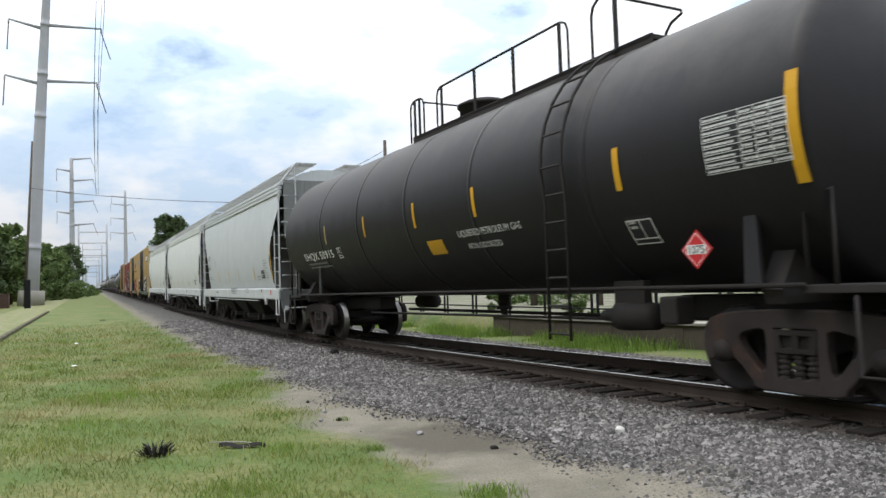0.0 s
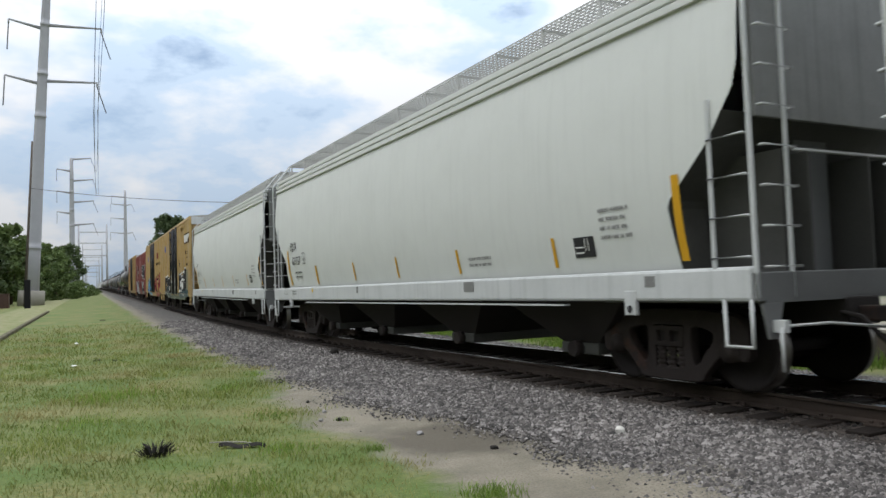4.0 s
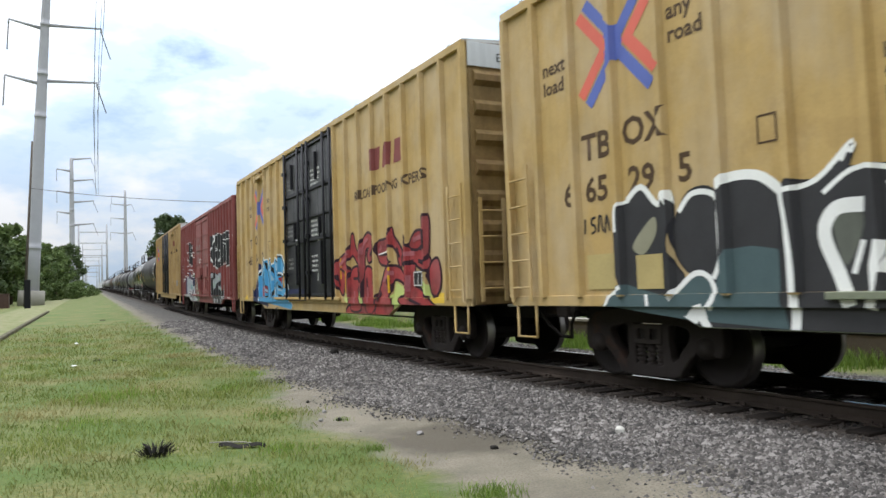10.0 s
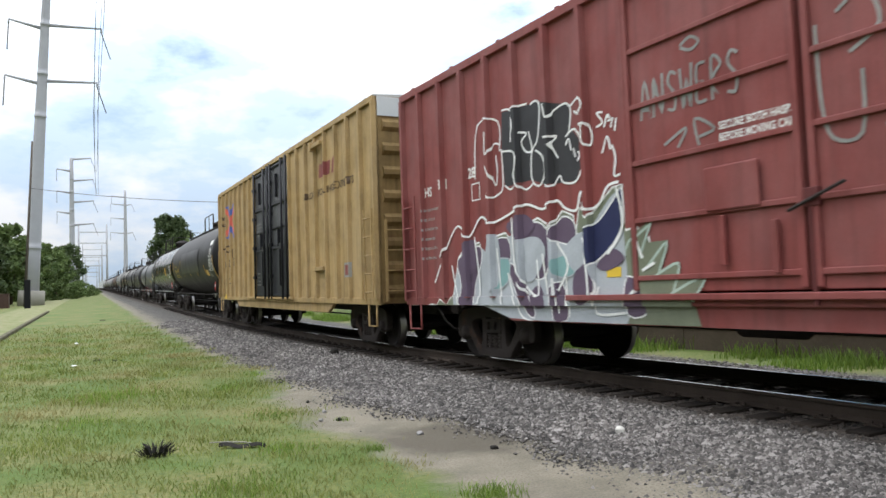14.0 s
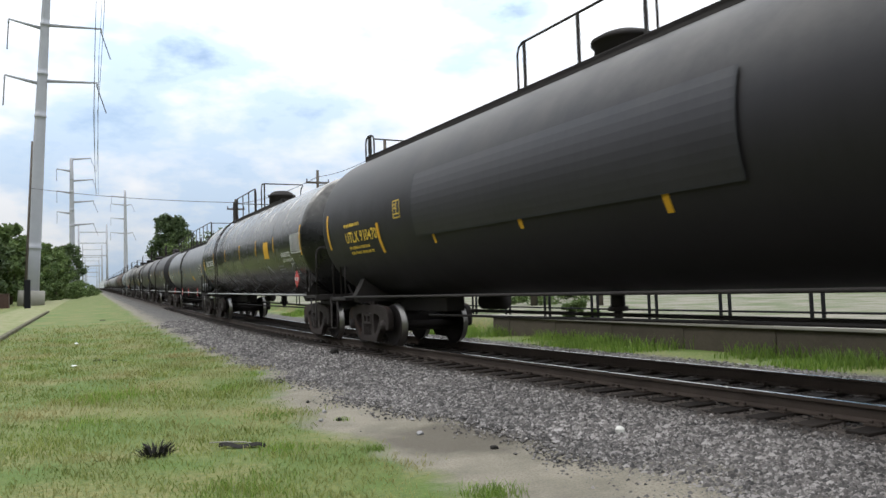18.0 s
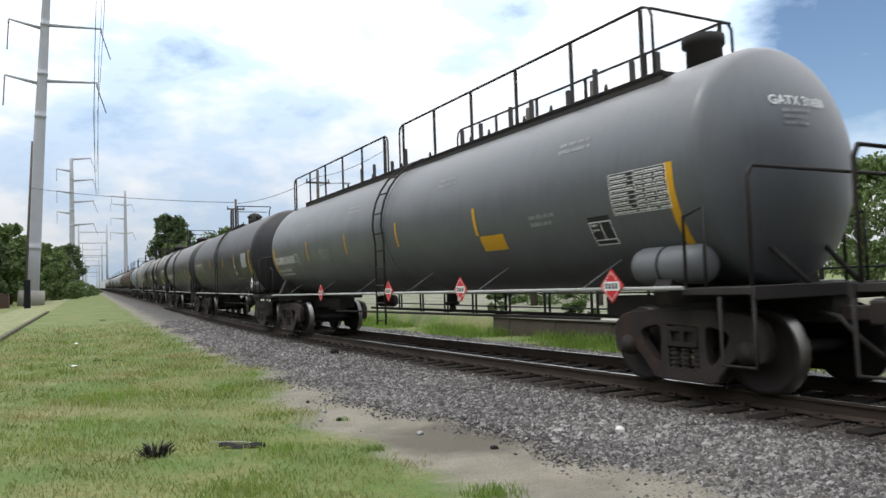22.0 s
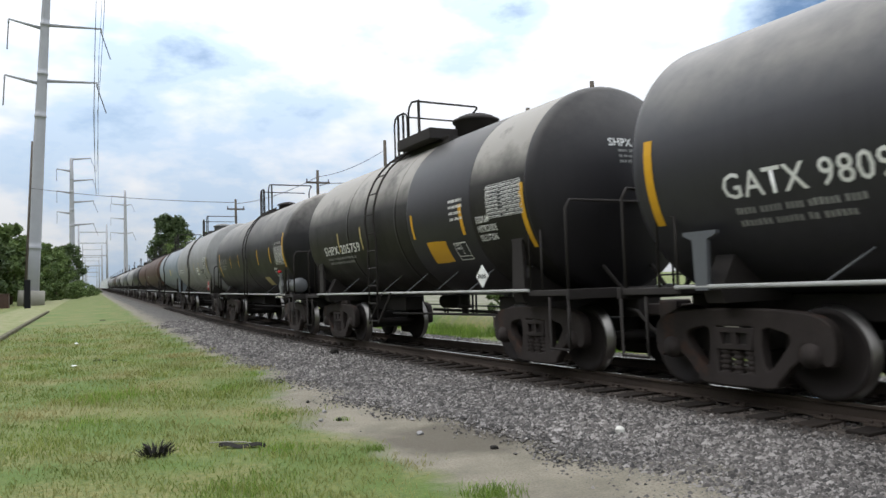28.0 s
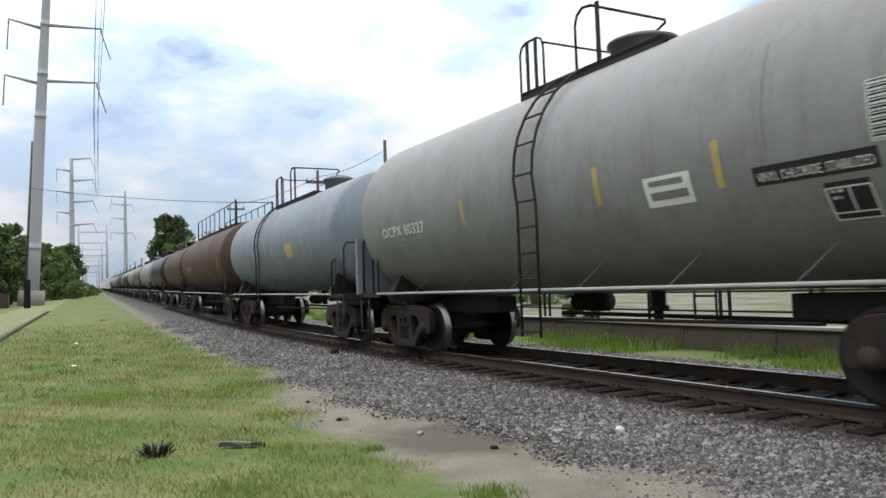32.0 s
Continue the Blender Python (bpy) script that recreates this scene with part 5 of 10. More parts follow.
def boxcar(label, length, s0, body, door, z_top=5.23, z_floor=0.97, w=1.55, posts=(8, 8), door_span=(-2.12, 2.15), door_style="plug", paint_on=None, sill_drop=0.24, end_white=True, roof_mat=None, lm=None, sill_mat=None, inset=0.52):
    """A high-cube boxcar; y runs from the leading end. door_span: from y to y."""
    car = thing("boxcar", label, "boxcar", "boxcars of the train")
    car["s0"] = s0 + length / 2
    h = length / 2
    lm = lm or body
    half = h - inset
    d0, d1 = door_span
    z0 = z_floor
    for sx in (-1, 1):
        x0, x1 = sorted((sx * w, sx * (w - 0.07)))
        for a, b in ((-half, d0), (d1, half)):
            part("side_wall", boxed(x0, x1, a, b, z0, z_top, 0.008), body, car)
        # vertical posts, wide flanged ribs
        for (a, b), n in zip(((-half, d0), (d1, half)), posts):
            for k in range(n + 1):
                y = a + (b - a) * k / n
                y = max(-half + 0.05, min(half - 0.05, y))
                bm = bmesh.new()
                xo = sx * (w + 0.08)
                prism(bm, [(sx * w, y - 0.07), (xo, y - 0.04), (xo, y + 0.04), (sx * w, y + 0.07)], "Z", z0 + 0.10, z_top - 0.10)
                part("side_post", bm, body, car)
        # sills and top chord
        bm = bmesh.new()
        box(bm, *sorted((sx * (w + 0.03), sx * (w - 0.05))), -half, half, z0 - 0.02, z0 + 0.12, 0.01)
        part("side_sill", bm, body, car)
        bm = bmesh.new()
        prism(bm, [(-half + 2.9, z0), (-half + 3.4, z0 - sill_drop), (half - 3.4, z0 - sill_drop), (half - 2.9, z0)], "X", *sorted((sx * (w - 0.02), sx * (w - 0.10))))
        part("sill_skirt", bm, sill_mat or body, car)
        bm = bmesh.new()
        box(bm, *sorted((sx * (w + 0.06), sx * (w - 0.05))), -half, half, z_top - 0.12, z_top + 0.01, 0.012)
        part("top_chord", bm, body, car)
        # doors
        dm = door
        n = 2
        for k in range(n):
            a, b = d0 + (d1 - d0) * k / n + 0.03, d0 + (d1 - d0) * (k + 1) / n - 0.03
            bm = boxed(*sorted((sx * (w + 0.03), sx * (w - 0.05))), a, b, z0 + 0.14, z_top - 0.16, 0.012)
            dr = part("door", bm, dm, car, "black sliding plug door" if dm is DOOR_BLACK else "red sliding door")
            if door_style == "plug":
                for z, t in ((z0 + 0.18, 0.03), (2.57, 0.045), (3.14, 0.014), (3.88, 0.045), (z_top - 0.22, 0.03)):
                    bm = boxed(*sorted((sx * (w + 0.03), sx * (w + 0.085))), a + 0.03, b - 0.03, z - t, z + t, 0.006)
                    part("door_rib", bm, dm, dr)
                for yy in (a + 0.10, a + 0.60, b - 0.18):
                    bm = rod(bmesh.new(), (sx * (w + 0.11), yy, z0 + 0.06), (sx * (w + 0.11), yy, z_top - 0.12), 0.034, 8)
                    part("locking_bar", bm, dm, dr)
                for p0, p1 in ((a + 0.15, a + 0.55), (a + 0.66, a + 1.22), (a + 1.26, b - 0.24)):
                    for q0, q1 in ((2.64, 3.10), (3.18, 3.81), (3.95, z_top - 0.30)):
                        part("door_panel", boxed(*sorted((sx * (w + 0.02), sx * (w + 0.034))), p0, p1, q0, q1, 0.003), DOOR_WORN, dr, "scuffed grey-black sheet")
                for p0, p1, q0, q1 in (((a + b) / 2 - 0.12, (a + b) / 2 + 0.10, z0 + 0.45, z0 + 1.52), ((a + b) / 2 - 0.02, (a + b) / 2 + 0.05, z0 + 1.70, z0 + 2.12), (b - 0.80, b - 0.74, 4.05, 4.75)):
                    part("gear_box", boxed(*sorted((sx * (w + 0.035), sx * (w + 0.11))), p0, p1, q0, q1, 0.012), dm, dr)
                for kk in range(4):
                    zz = z0 + 0.75 + kk * 0.95
                    part("bar_guide", boxed(*sorted((sx * (w + 0.03), sx * (w + 0.15))), b - 0.12, b - 0.02, zz - 0.05, zz + 0.05, 0.01), dm, dr)
                part("hand_lever", rod(bmesh.new(), (sx * (w + 0.15), (a + b) / 2 - 0.16, z0 + 1.6), (sx * (w + 0.15), (a + b) / 2 - 0.16, z0 + 2.1), 0.018, 6), dm, dr)
            else:
                for kk in range(6):
                    z = z0 + 0.30 + kk * (z_top - z0 - 0.62) / 5
                    bm = boxed(*sorted((sx * (w + 0.03), sx * (w + 0.065))), a + 0.02, b - 0.02, z - 0.03, z + 0.03, 0.01)
                    part("door_rib", bm, dm, dr)
                for yy in (a + 0.04, b - 0.04):
                    bm = boxed(*sorted((sx * (w + 0.03), sx * (w + 0.075))), yy - 0.035, yy + 0.035, z0 + 0.16, z_top - 0.18, 0.01)
                    part("door_stile", bm, dm, dr)
                bm = bmesh.new()
                for yy, zz in ((a + 0.3, 0.55), (a + 0.9, 0.65)):
                    box(bm, *sorted((sx * (w + 0.05), sx * (w + 0.10))), yy - 0.03, yy + 0.03, z0 + zz - 0.25, z0 + zz + 0.25, 0.008)
                box(bm, *sorted((sx * (w + 0.05), sx * (w + 0.09))), a + 0.45, a + 1.1, z0 + 0.95, z0 + 1.4, 0.015)
                part("door_latch", bm, dm, dr)
        bm = boxed(*sorted((sx * (w + 0.02), sx * (w + 0.10))), d0 - 0.25, d1 + 1.2, z0 + 0.05, z0 + 0.12, 0.01)
        part("door_track", bm, sill_mat or body, car)
    # roof panels
    rm = roof_mat or ROOF_GALV
    bm = bmesh.new()
    prism(bm, [(-w - 0.04, z_top - 0.02), (-w - 0.04, z_top + 0.02), (0, z_top + 0.13), (w + 0.04, z_top + 0.02), (w + 0.04, z_top - 0.02), (0, z_top + 0.04)], "Y", -half, half)
    part("roof", bm, rm, car)
    for k in range(12):
        y = -half + 0.5 + k * (2 * half - 1.0) / 11
        bm = prism(bmesh.new(), [(-w - 0.03, z_top + 0.015), (-w - 0.03, z_top + 0.05), (0, z_top + 0.165), (w + 0.03, z_top + 0.05), (w + 0.03, z_top + 0.015), (0, z_top + 0.12)], "Y", y - 0.04, y + 0.04)
        part("roof_seam", bm, rm, car)
    part("floor", boxed(-w + 0.08, w - 0.08, -half + 0.05, half - 0.05, z0 - 0.02, z0 + 0.06), UNDER, car)
    bm = boxed(-0.30, 0.30, -h + 0.6, h - 0.6, 0.70, 1.02, 0.02)
    part("centre_sill", bm, UNDER, car)
    for o in (-1, 1):
        truck(car, o * (h - 2.65))
        coupler(car, o * (h - 0.30), o)
        # corrugated end, in paint darkened for grime and part of its shade
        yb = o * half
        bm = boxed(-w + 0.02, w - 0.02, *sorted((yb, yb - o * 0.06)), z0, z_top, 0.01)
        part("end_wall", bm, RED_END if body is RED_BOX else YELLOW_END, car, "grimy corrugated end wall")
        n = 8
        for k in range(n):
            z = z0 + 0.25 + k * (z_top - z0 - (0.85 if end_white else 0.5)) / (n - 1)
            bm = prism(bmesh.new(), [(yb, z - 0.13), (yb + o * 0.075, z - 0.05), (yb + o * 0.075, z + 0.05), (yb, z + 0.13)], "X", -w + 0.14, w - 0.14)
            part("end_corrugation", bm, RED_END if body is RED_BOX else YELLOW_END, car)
        if end_white:
            bm = boxed(-w + 0.04, w - 0.04, *sorted((yb + o * 0.004, yb + o * 0.03)), z_top - 0.42, z_top - 0.02, 0.006)
            wp = part("clearance_panel", bm, SILL_WHITE, car, "white panel at the top of the end")
            if o < 0:
                me = laid(lettered("EXCESS HEIGHT CAR", 0.20, 1.05, "CENTER"), end_wall(yb + o * 0.036, 0.0, z_top - 0.31))
                part("clearance_words", me, INK, wp)
        for sx in (-1, 1):
            ladder(car, sx * (w + 0.10), o * (half - 0.12), o * (half - 0.55), z0 + 0.05, z0 + 1.95, 5, lm, "Y", 0.016)
            ladder(car, yb + o * 0.13, sx * (w - 0.12), sx * (w - 0.55), z0 + 0.05, z0 + 1.7, 4, lm, "X", 0.016, name="end_ladder")
            stirrup(car, sx * (w + 0.02), o * (half - 0.34), 0.52, z0, 0.44, lm)
        bm = boxed(-0.9, 0.9, *sorted((yb, yb + o * 0.30)), z0 - 0.05, z0 - 0.01)
        part("crossover_platform", bm, ROOF_GALV, car)
    bm = bmesh.new()
    turned(bm, [(-0.45, 0.0), (-0.43, 0.2), (0.3, 0.2), (0.34, 0.0)], 14, "Y", (-0.8, 1.2, 0.78))
    part("air_reservoir", bm, UNDER, car)
    bm = bmesh.new()
    for yy in (-3.2, -1.6, 0, 1.6, 3.2):
        box(bm, -w + 0.12, w - 0.12, yy - 0.05, yy + 0.05, 0.86, z0 - 0.01)
    part("cross_bearer", bm, UNDER, car)
    bm = rod(bmesh.new(), (-0.6, -half + 2, 0.62), (-0.6, half - 2, 0.66), 0.02)
    part("brake_rod", bm, UNDER, car)
    if paint_on:
        ribs = sorted({round(max(-half + 0.05, min(half - 0.05, a + (b - a) * k / n)), 3) for (a, b), n in zip(((-half, d0), (d1, half)), posts) for k in range(n + 1)})
        paint_on(car, RibbedSide(w, z0, z_top, ribs, d0, d1, half))
    return car
# ---- the ground: one sheet from the camera to the horizon ----
PROFILE = [(-900, -0.9), (-200, -0.8), (-60, -0.5), (-20, -0.42), (-8, -0.40), (-4.2, -0.40), (-3.32, -0.40), (-3.0, -0.42), (-1.0, -0.40), (1.0, -0.38), (2.2, -0.36), (3.0, -0.33), (3.6, -0.275), (4.2, -0.235), (4.8, -0.205), (5.2, -0.205),
           (7.5, -0.205), (8.0, -0.22), (8.7, -0.30), (9.4, -0.40), (10.5, -0.42), (11.45, -0.36), (11.85, 0.16), (14.4, 0.14), (20, 0.12), (40, 0.12), (120, 0.0), (900, -0.2)]


def ground_height(x):
    return float(np.interp(x, [p[0] for p in PROFILE], [p[1] for p in PROFILE]))


def ground_sheet():
    xs = sorted(set([p[0] for p in PROFILE] + list(np.arange(-8, 16, 0.35))))
    ys = sorted(set([-300, -100, -40, -20] + list(np.arange(-10, 40, 0.5)) + list(np.arange(40, 120, 4)) + [140, 180, 240, 320, 450, 700, 1200, 2500]))
    verts, uvs = [], []
    for y in ys:
        for x in xs:
            near = abs(x) < 30 and -10 < y < 60
            bump = 0.035 * noise.noise(Vector((x * 0.5, y * 0.5, 0))) if near and (x < 4.4 or x > 8.6) else 0.0
            p = on_line(x, max(y, -10.0), ground_height(x) + bump)
            if abs(x) > 40:
                p.x = x
            verts.append((p.x, y, p.z))
            uvs.append((x, y))
    n = len(xs)
    faces = [(j * n + i, j * n + i + 1, (j + 1) * n + i + 1, (j + 1) * n + i) for j in range(len(ys) - 1) for i in range(n - 1)]
    me = bpy.data.meshes.new("ground")
    me.from_pydata(verts, [], faces)
    lay = me.uv_layers.new(name="plan")
    for lp in me.loops:
        lay.data[lp.index].uv = uvs[lp.vertex_index]
    for p in me.polygons:
        p.use_smooth = True
    me.materials.append(GROUND)
    return tagged(new("ground", me), "green mown grass, worn earth and grey stone ground", "ground", "", "structure")


ground_sheet()

# ---- rails and sleepers ----
def sweep(name, section, x, s_list, material, parent, smooth=False):
    bm = bmesh.new()
    rings = []
    for s in s_list:
        rings.append([bm.verts.new(on_line(x + u, s, v)) for u, v in section])
    n = len(section)
    for a, b in zip(rings, rings[1:]):
        for k in range(n):
            bm.faces.new((a[k], b[k], b[(k + 1) % n], a[(k + 1) % n]))
    bm.faces.new(rings[0])
    bm.faces.new(rings[-1][::-1])
    bmesh.ops.recalc_face_normals(bm, faces=bm.faces)
    return part(name, bm, material, parent)


S_LINE = list(np.arange(-60, 60, 1.0)) + list(np.arange(60, 200, 10.0)) + [250, 400, 700, 1100, 1600]
track = tagged(new("railway_track"), "rusty steel rails on dark timber sleepers", "railway track", "", "structure")
BODY = [(-0.07, -0.17), (-0.07, -0.158), (-0.012, -0.135), (-0.010, -0.045), (-0.034, -0.035), (-0.034, -0.006), (0.034, -0.006), (0.034, -0.035), (0.010, -0.045), (0.012, -0.135), (0.07, -0.158), (0.07, -0.17)]
HEAD = [(-0.031, -0.0055), (-0.024, 0.0), (0.024, 0.0), (0.031, -0.0055)]
for x in (RAIL_X, RAIL_X + GAUGE):
    rail = sweep("rail", BODY, x, S_LINE, RAIL_SIDE, track)
    sweep("rail_head", HEAD, x, S_LINE, RAIL_TOP, rail)
rnd = random.Random(4)
tie_mesh = bpy.data.meshes.new("sleeper")
_b = boxed(-1.30, 1.30, -0.115, 0.115, -0.36, -0.175, 0.012)
_b.to_mesh(tie_mesh)
_b.free()
tie_mesh.materials.append(TIE)
plate_mesh = bpy.data.meshes.new("tie_plate")
_b = boxed(-0.18, 0.18, -0.09, 0.09, -0.178, -0.160, 0.004)
for _x in (-0.11, 0.11):
    for _y in (-0.05, 0.05):
        box(_b, _x - 0.014, _x + 0.014, _y - 0.014, _y + 0.014, -0.165, -0.135)
_b.to_mesh(plate_mesh)
_b.free()
plate_mesh.materials.append(RAIL_SIDE)
for k in range(130):
    s = -2.0 + k * 0.50
    t = new("sleeper", tie_mesh)
    t.parent = track
    t.matrix_basis = line_pose(CENTRE_X + rnd.uniform(-0.09, 0.09), s, rnd.uniform(-0.006, 0.006)) @ pose(0, 0, 0, 0, 0, rnd.uniform(-1.2, 1.2))
    if 2 < s < 30:
        for x in (RAIL_X, RAIL_X + GAUGE):
            q = new("tie_plate", plate_mesh)
            q.parent = track
            q.matrix_basis = line_pose(x, s, 0.004)
# ---- power line ----
def pole_mesh(h, r0, r1, sections=()):
    prof = [(0.0, r0)]
    for z in sections:
        k = r0 + (r1 - r0) * z / h
        prof += [(z - 0.5, k), (z - 0.03, k), (z, k + 0.05), (z + 0.04, k + 0.06), (z + 0.30, k + 0.06), (z + 0.33, k), (z + 0.8, k)]
    prof += [(h, r1), (h + 0.05, 0.0)]
    return turned(bmesh.new(), prof, 16, "Z")


def pylon(x, s, height, arms, base=True, label="tall grey steel power pole with side arms", arm_r=0.16, r0=0.85, r1=0.38, lean=0.0):
    """Tubular steel pole; arms: (z, reach) with reach negative towards -x."""
    p = thing("power_pylon", label, "power pylon", "power poles along the line")
    p.matrix_basis = Matrix.Translation(on_line(x, s, ground_height(x))) @ pose(0, 0, 0, 0, lean, 0)
    part("pole", pole_mesh(height, r0, r1, [height * k for k in (0.15, 0.50, 0.615, 0.75, 0.845)]), STEEL_POLE, p)
    if base:
        bm = turned(bmesh.new(), [(-0.3, 1.45), (1.75, 1.45), (1.8, 1.38), (1.8, 0.0)], 20, "Z")
        part("footing", bm, CONCRETE, p, "round concrete footing")
    tips = []
    for z, reach in arms:
        o = 1 if reach > 0 else -1
        k = r0 + (r1 - r0) * z / height
        bm = bmesh.new()
        rod(bm, (o * k * 0.8, 0, z), (reach, 0, z + 0.55), arm_r * 1.35, 8, arm_r * 0.7)
        a = part("arm", bm, STEEL_POLE, p)
        bm = rod(bmesh.new(), (reach, 0, z + 0.6), (reach, 0, z + 0.05), 0.10, 8)
        part("arm_tip", bm, STEEL_POLE, a)
        swing = 1.2 * (1 if o > 0 else 0)
        bm = rod(bmesh.new(), (reach, 0, z + 0.05), (reach + swing, 0, z - 3.2), 0.07, 6)
        part("insulator", bm, WIRE, a, "long insulator string")
        tips.append(Vector((reach + swing, 0, z - 3.2)))
    return p, tips


near_pole, tips_a = pylon(-6.6, 102, 46.0, [(34.1, -3.9), (34.6, 6.3), (27.2, -4.0), (27.6, 6.1)], lean=2.9)
far_pole, tips_b = pylon(-5.2, 255, 42.2, [(41.9, 5.5), (38.2, -4.1), (35.2, 6.0), (31.4, -4.1), (28.5, 6.1), (25.0, -4.1), (21.4, 6.1)], r0=0.95, r1=0.5, arm_r=0.24)
pylon(15.2, 388, 48.0, [(44.6, -6.0), (40.8, -6.4), (40.7, 3.0), (34.0, -6.4), (27.0, -6.6), (27.0, 3.4)], False, "grey steel power pole behind the train", 0.22, 1.1, 0.5)


def wire(a, b, sag, r, parent=None):
    bm = bmesh.new()
    pts = [a.lerp(b, k / 14) - Vector((0, 0, sag * 4 * (k / 14) * (1 - k / 14))) for k in range(15)]
    pipe(bm, pts, r, 4)
    return part("power_cable", bm, WIRE, parent)


lines = thing("overhead_cables", "thin dark overhead power cables", "cables")
pa, pb = near_pole.matrix_basis.translation, far_pole.matrix_basis.translation
for i, j in ((1, 0), (3, 2)):
    for d in (-0.25, 0.25):
        wire(pa + tips_a[i] + Vector((d, 0, 0)), pb + tips_b[j] + Vector((d, 0, 0)), 5.0, 0.035, lines)
        wire(pa + tips_a[i] + Vector((d, 0, 0)), pa + tips_a[i] + Vector((d, -150, 1)), 5.0, 0.02, lines)
# portals far along the line
for s, top in ((520, 42.2), (760, 42.0), (1050, 41.0), (1450, 41.0)):
    p = thing("portal_pylon", "distant two-legged power line portal", "power pylon", "distant portals")
    p.matrix_basis = Matrix.Translation(on_line(0, s, -0.5))
    for x in (-6.9, 9.3):
        part("leg", rod(bmesh.new(), (x, 0, 0), (x, 0, top), 0.75, 8, 0.45), STEEL_POLE, p)
    for z in (top - 5, top - 12, top - 20):
        part("beam", rod(bmesh.new(), (-6.9, 0, z), (9.3, 0, z), 0.32, 6), STEEL_POLE, p)


def utility_pole(x, s, h, arm=0.0, lamp=False, lean=0.0, label="weathered wooden utility pole"):
    p = thing("utility_pole", label, "utility pole", "wooden poles")
    p.matrix_basis = Matrix.Translation(on_line(x, s, ground_height(x) - 0.05)) @ pose(0, 0, 0, 0, lean, 0)
    part("pole", turned(bmesh.new(), [(0, 0.16), (h, 0.10), (h + 0.02, 0)], 10, "Z"), POLE_WOOD, p)
    if arm:
        part("crossarm", boxed(-arm, arm, -0.06, 0.06, h - 1.0, h - 0.86, 0.01), POLE_WOOD, p)
        for k in (-0.9, 0.0, 0.9):
            part("insulator", rod(bmesh.new(), (arm * k, 0, h - 0.86), (arm * k, 0, h - 0.66), 0.05, 6), WIRE, p)
    if lamp:
        part("lamp_arm", pipe(bmesh.new(), [(0, 0, h - 1.2), (0.8, 0, h - 0.95), (2.0, 0, h - 0.9)], 0.04, 6), STEEL_POLE, p)
        part("lamp_head", boxed(1.9, 2.5, -0.12, 0.12, h - 0.98, h - 0.86, 0.03), STEEL_POLE, p)
    return p


utility_pole(-6.75, 95, 18.8, 0, False, 2.6, "tall dark wooden pole beside the steel pylon")
utility_pole(12.2, 70, 9.3, 0.8)
utility_pole(15.2, 53, 9.7, 0.9, True)
utility_pole(16.3, 42, 10.0)
utility_pole(18.65, 29.5, 9.4)
utility_pole(20.5, 27, 10.2)
street = thing("street_cable", "thin cable strung across the line", "cables")
wire(on_line(-6.1, 95, 13.0), on_line(12.2, 70, 9.1), 0.3, 0.03, street)
wire(on_line(12.2, 70, 9.0), on_line(15.2, 53, 9.3), 0.4, 0.025, street)
wire(on_line(15.2, 53, 9.3), on_line(16.3, 42, 9.5), 0.3, 0.02, street)

# ---- kerb, path and small things on the verge ----
kerb = tagged(new("kerb"), "weathered concrete kerb along the grass", "kerb", "", "structure")
for k in range(26):
    s0 = 18.0 + k * 2.02
    a, b = on_line(-3.32, s0), on_line(-3.32, s0 + 1.98)
    bm = boxed(-0.10, 0.10, 0, 1.98, -0.75, -0.26, 0.05)
    o = part("kerb_stone", bm, KERB, kerb)
    o.matrix_basis = line_pose(-3.32 + 0.004 * (k % 3), s0, 0.004 * (k % 2))
b = thing("marker_post", "dark square marker post on the verge", "post")
b.matrix_basis = Matrix.Translation(on_line(-6.0, 88, -0.42))
part("post", boxed(-0.28, 0.28, -0.28, 0.28, 0, 3.0, 0.04), FENCE, b)
b = thing("utility_box", "brown metal utility box by the trees", "utility box")
b.matrix_basis = Matrix.Translation(on_line(-8.8, 92, -0.42))
part("cabinet", boxed(-0.8, 0.8, -0.6, 0.6, 0, 1.5, 0.05), BROWN_TANK, b)
part("lid", boxed(-0.85, 0.85, -0.65, 0.65, 1.5, 1.58, 0.02), BROWN_TANK, b)

# ---- beyond the track: low wall, pipe fence, rubble ----
def wall_run(s0, s1):
    w = tagged(new("low_wall"), "low brown-stained concrete retaining wall with flat cap", "wall", "", "structure")
    k = s0
    while k < s1 - 0.1:
        e = min(k + 2.4, s1)
        bm = boxed(-0.14, 0.14, 0, e - k - 0.02, -0.75, 0.19, 0.012)
        o = part("wall_panel", bm, WALL_BROWN, w)
        o.matrix_basis = line_pose(11.6, k)
        bm = boxed(-0.19, 0.19, 0, e - k - 0.01, 0.19, 0.26, 0.012)
        o = part("cap_slab", bm, WALL_CAP, w)
        o.matrix_basis = line_pose(11.6, k)
        k = e
    return w


wall_run(-4.0, 21.0)
fence = thing("pipe_fence", "dark painted pipe fence behind the wall", "fence")
for k in range(17):
    s0 = -6.0 + k * 2.3
    for d in (0.0, 0.26):
        o = part("fence_post", boxed(-0.03, 0.03, -0.03, 0.03, 0.05, 1.42, 0.006), FENCE, fence)
        o.matrix_basis = line_pose(12.5, s0 + d)
    for z in (0.47, 0.92, 1.36):
        o = part("fence_rail", rod(bmesh.new(), (0, 0, z), (0, 2.3, z), 0.026, 6), FENCE, fence)
        o.matrix_basis = line_pose(12.5, s0)
shed = thing("long_shed", "long low grey shed behind the fence", "building")
shed.matrix_basis = pose(47, 8, 0.1, 0, 0, -28)
part("wall", boxed(-3, 3, -16, 16, 0, 2.3), CONCRETE, shed)
for k in range(32):
    part("wall_batten", boxed(-3.06, -3.0, -15.8 + k, -15.68 + k, 0.1, 2.25), HOPPER_DARK, shed)
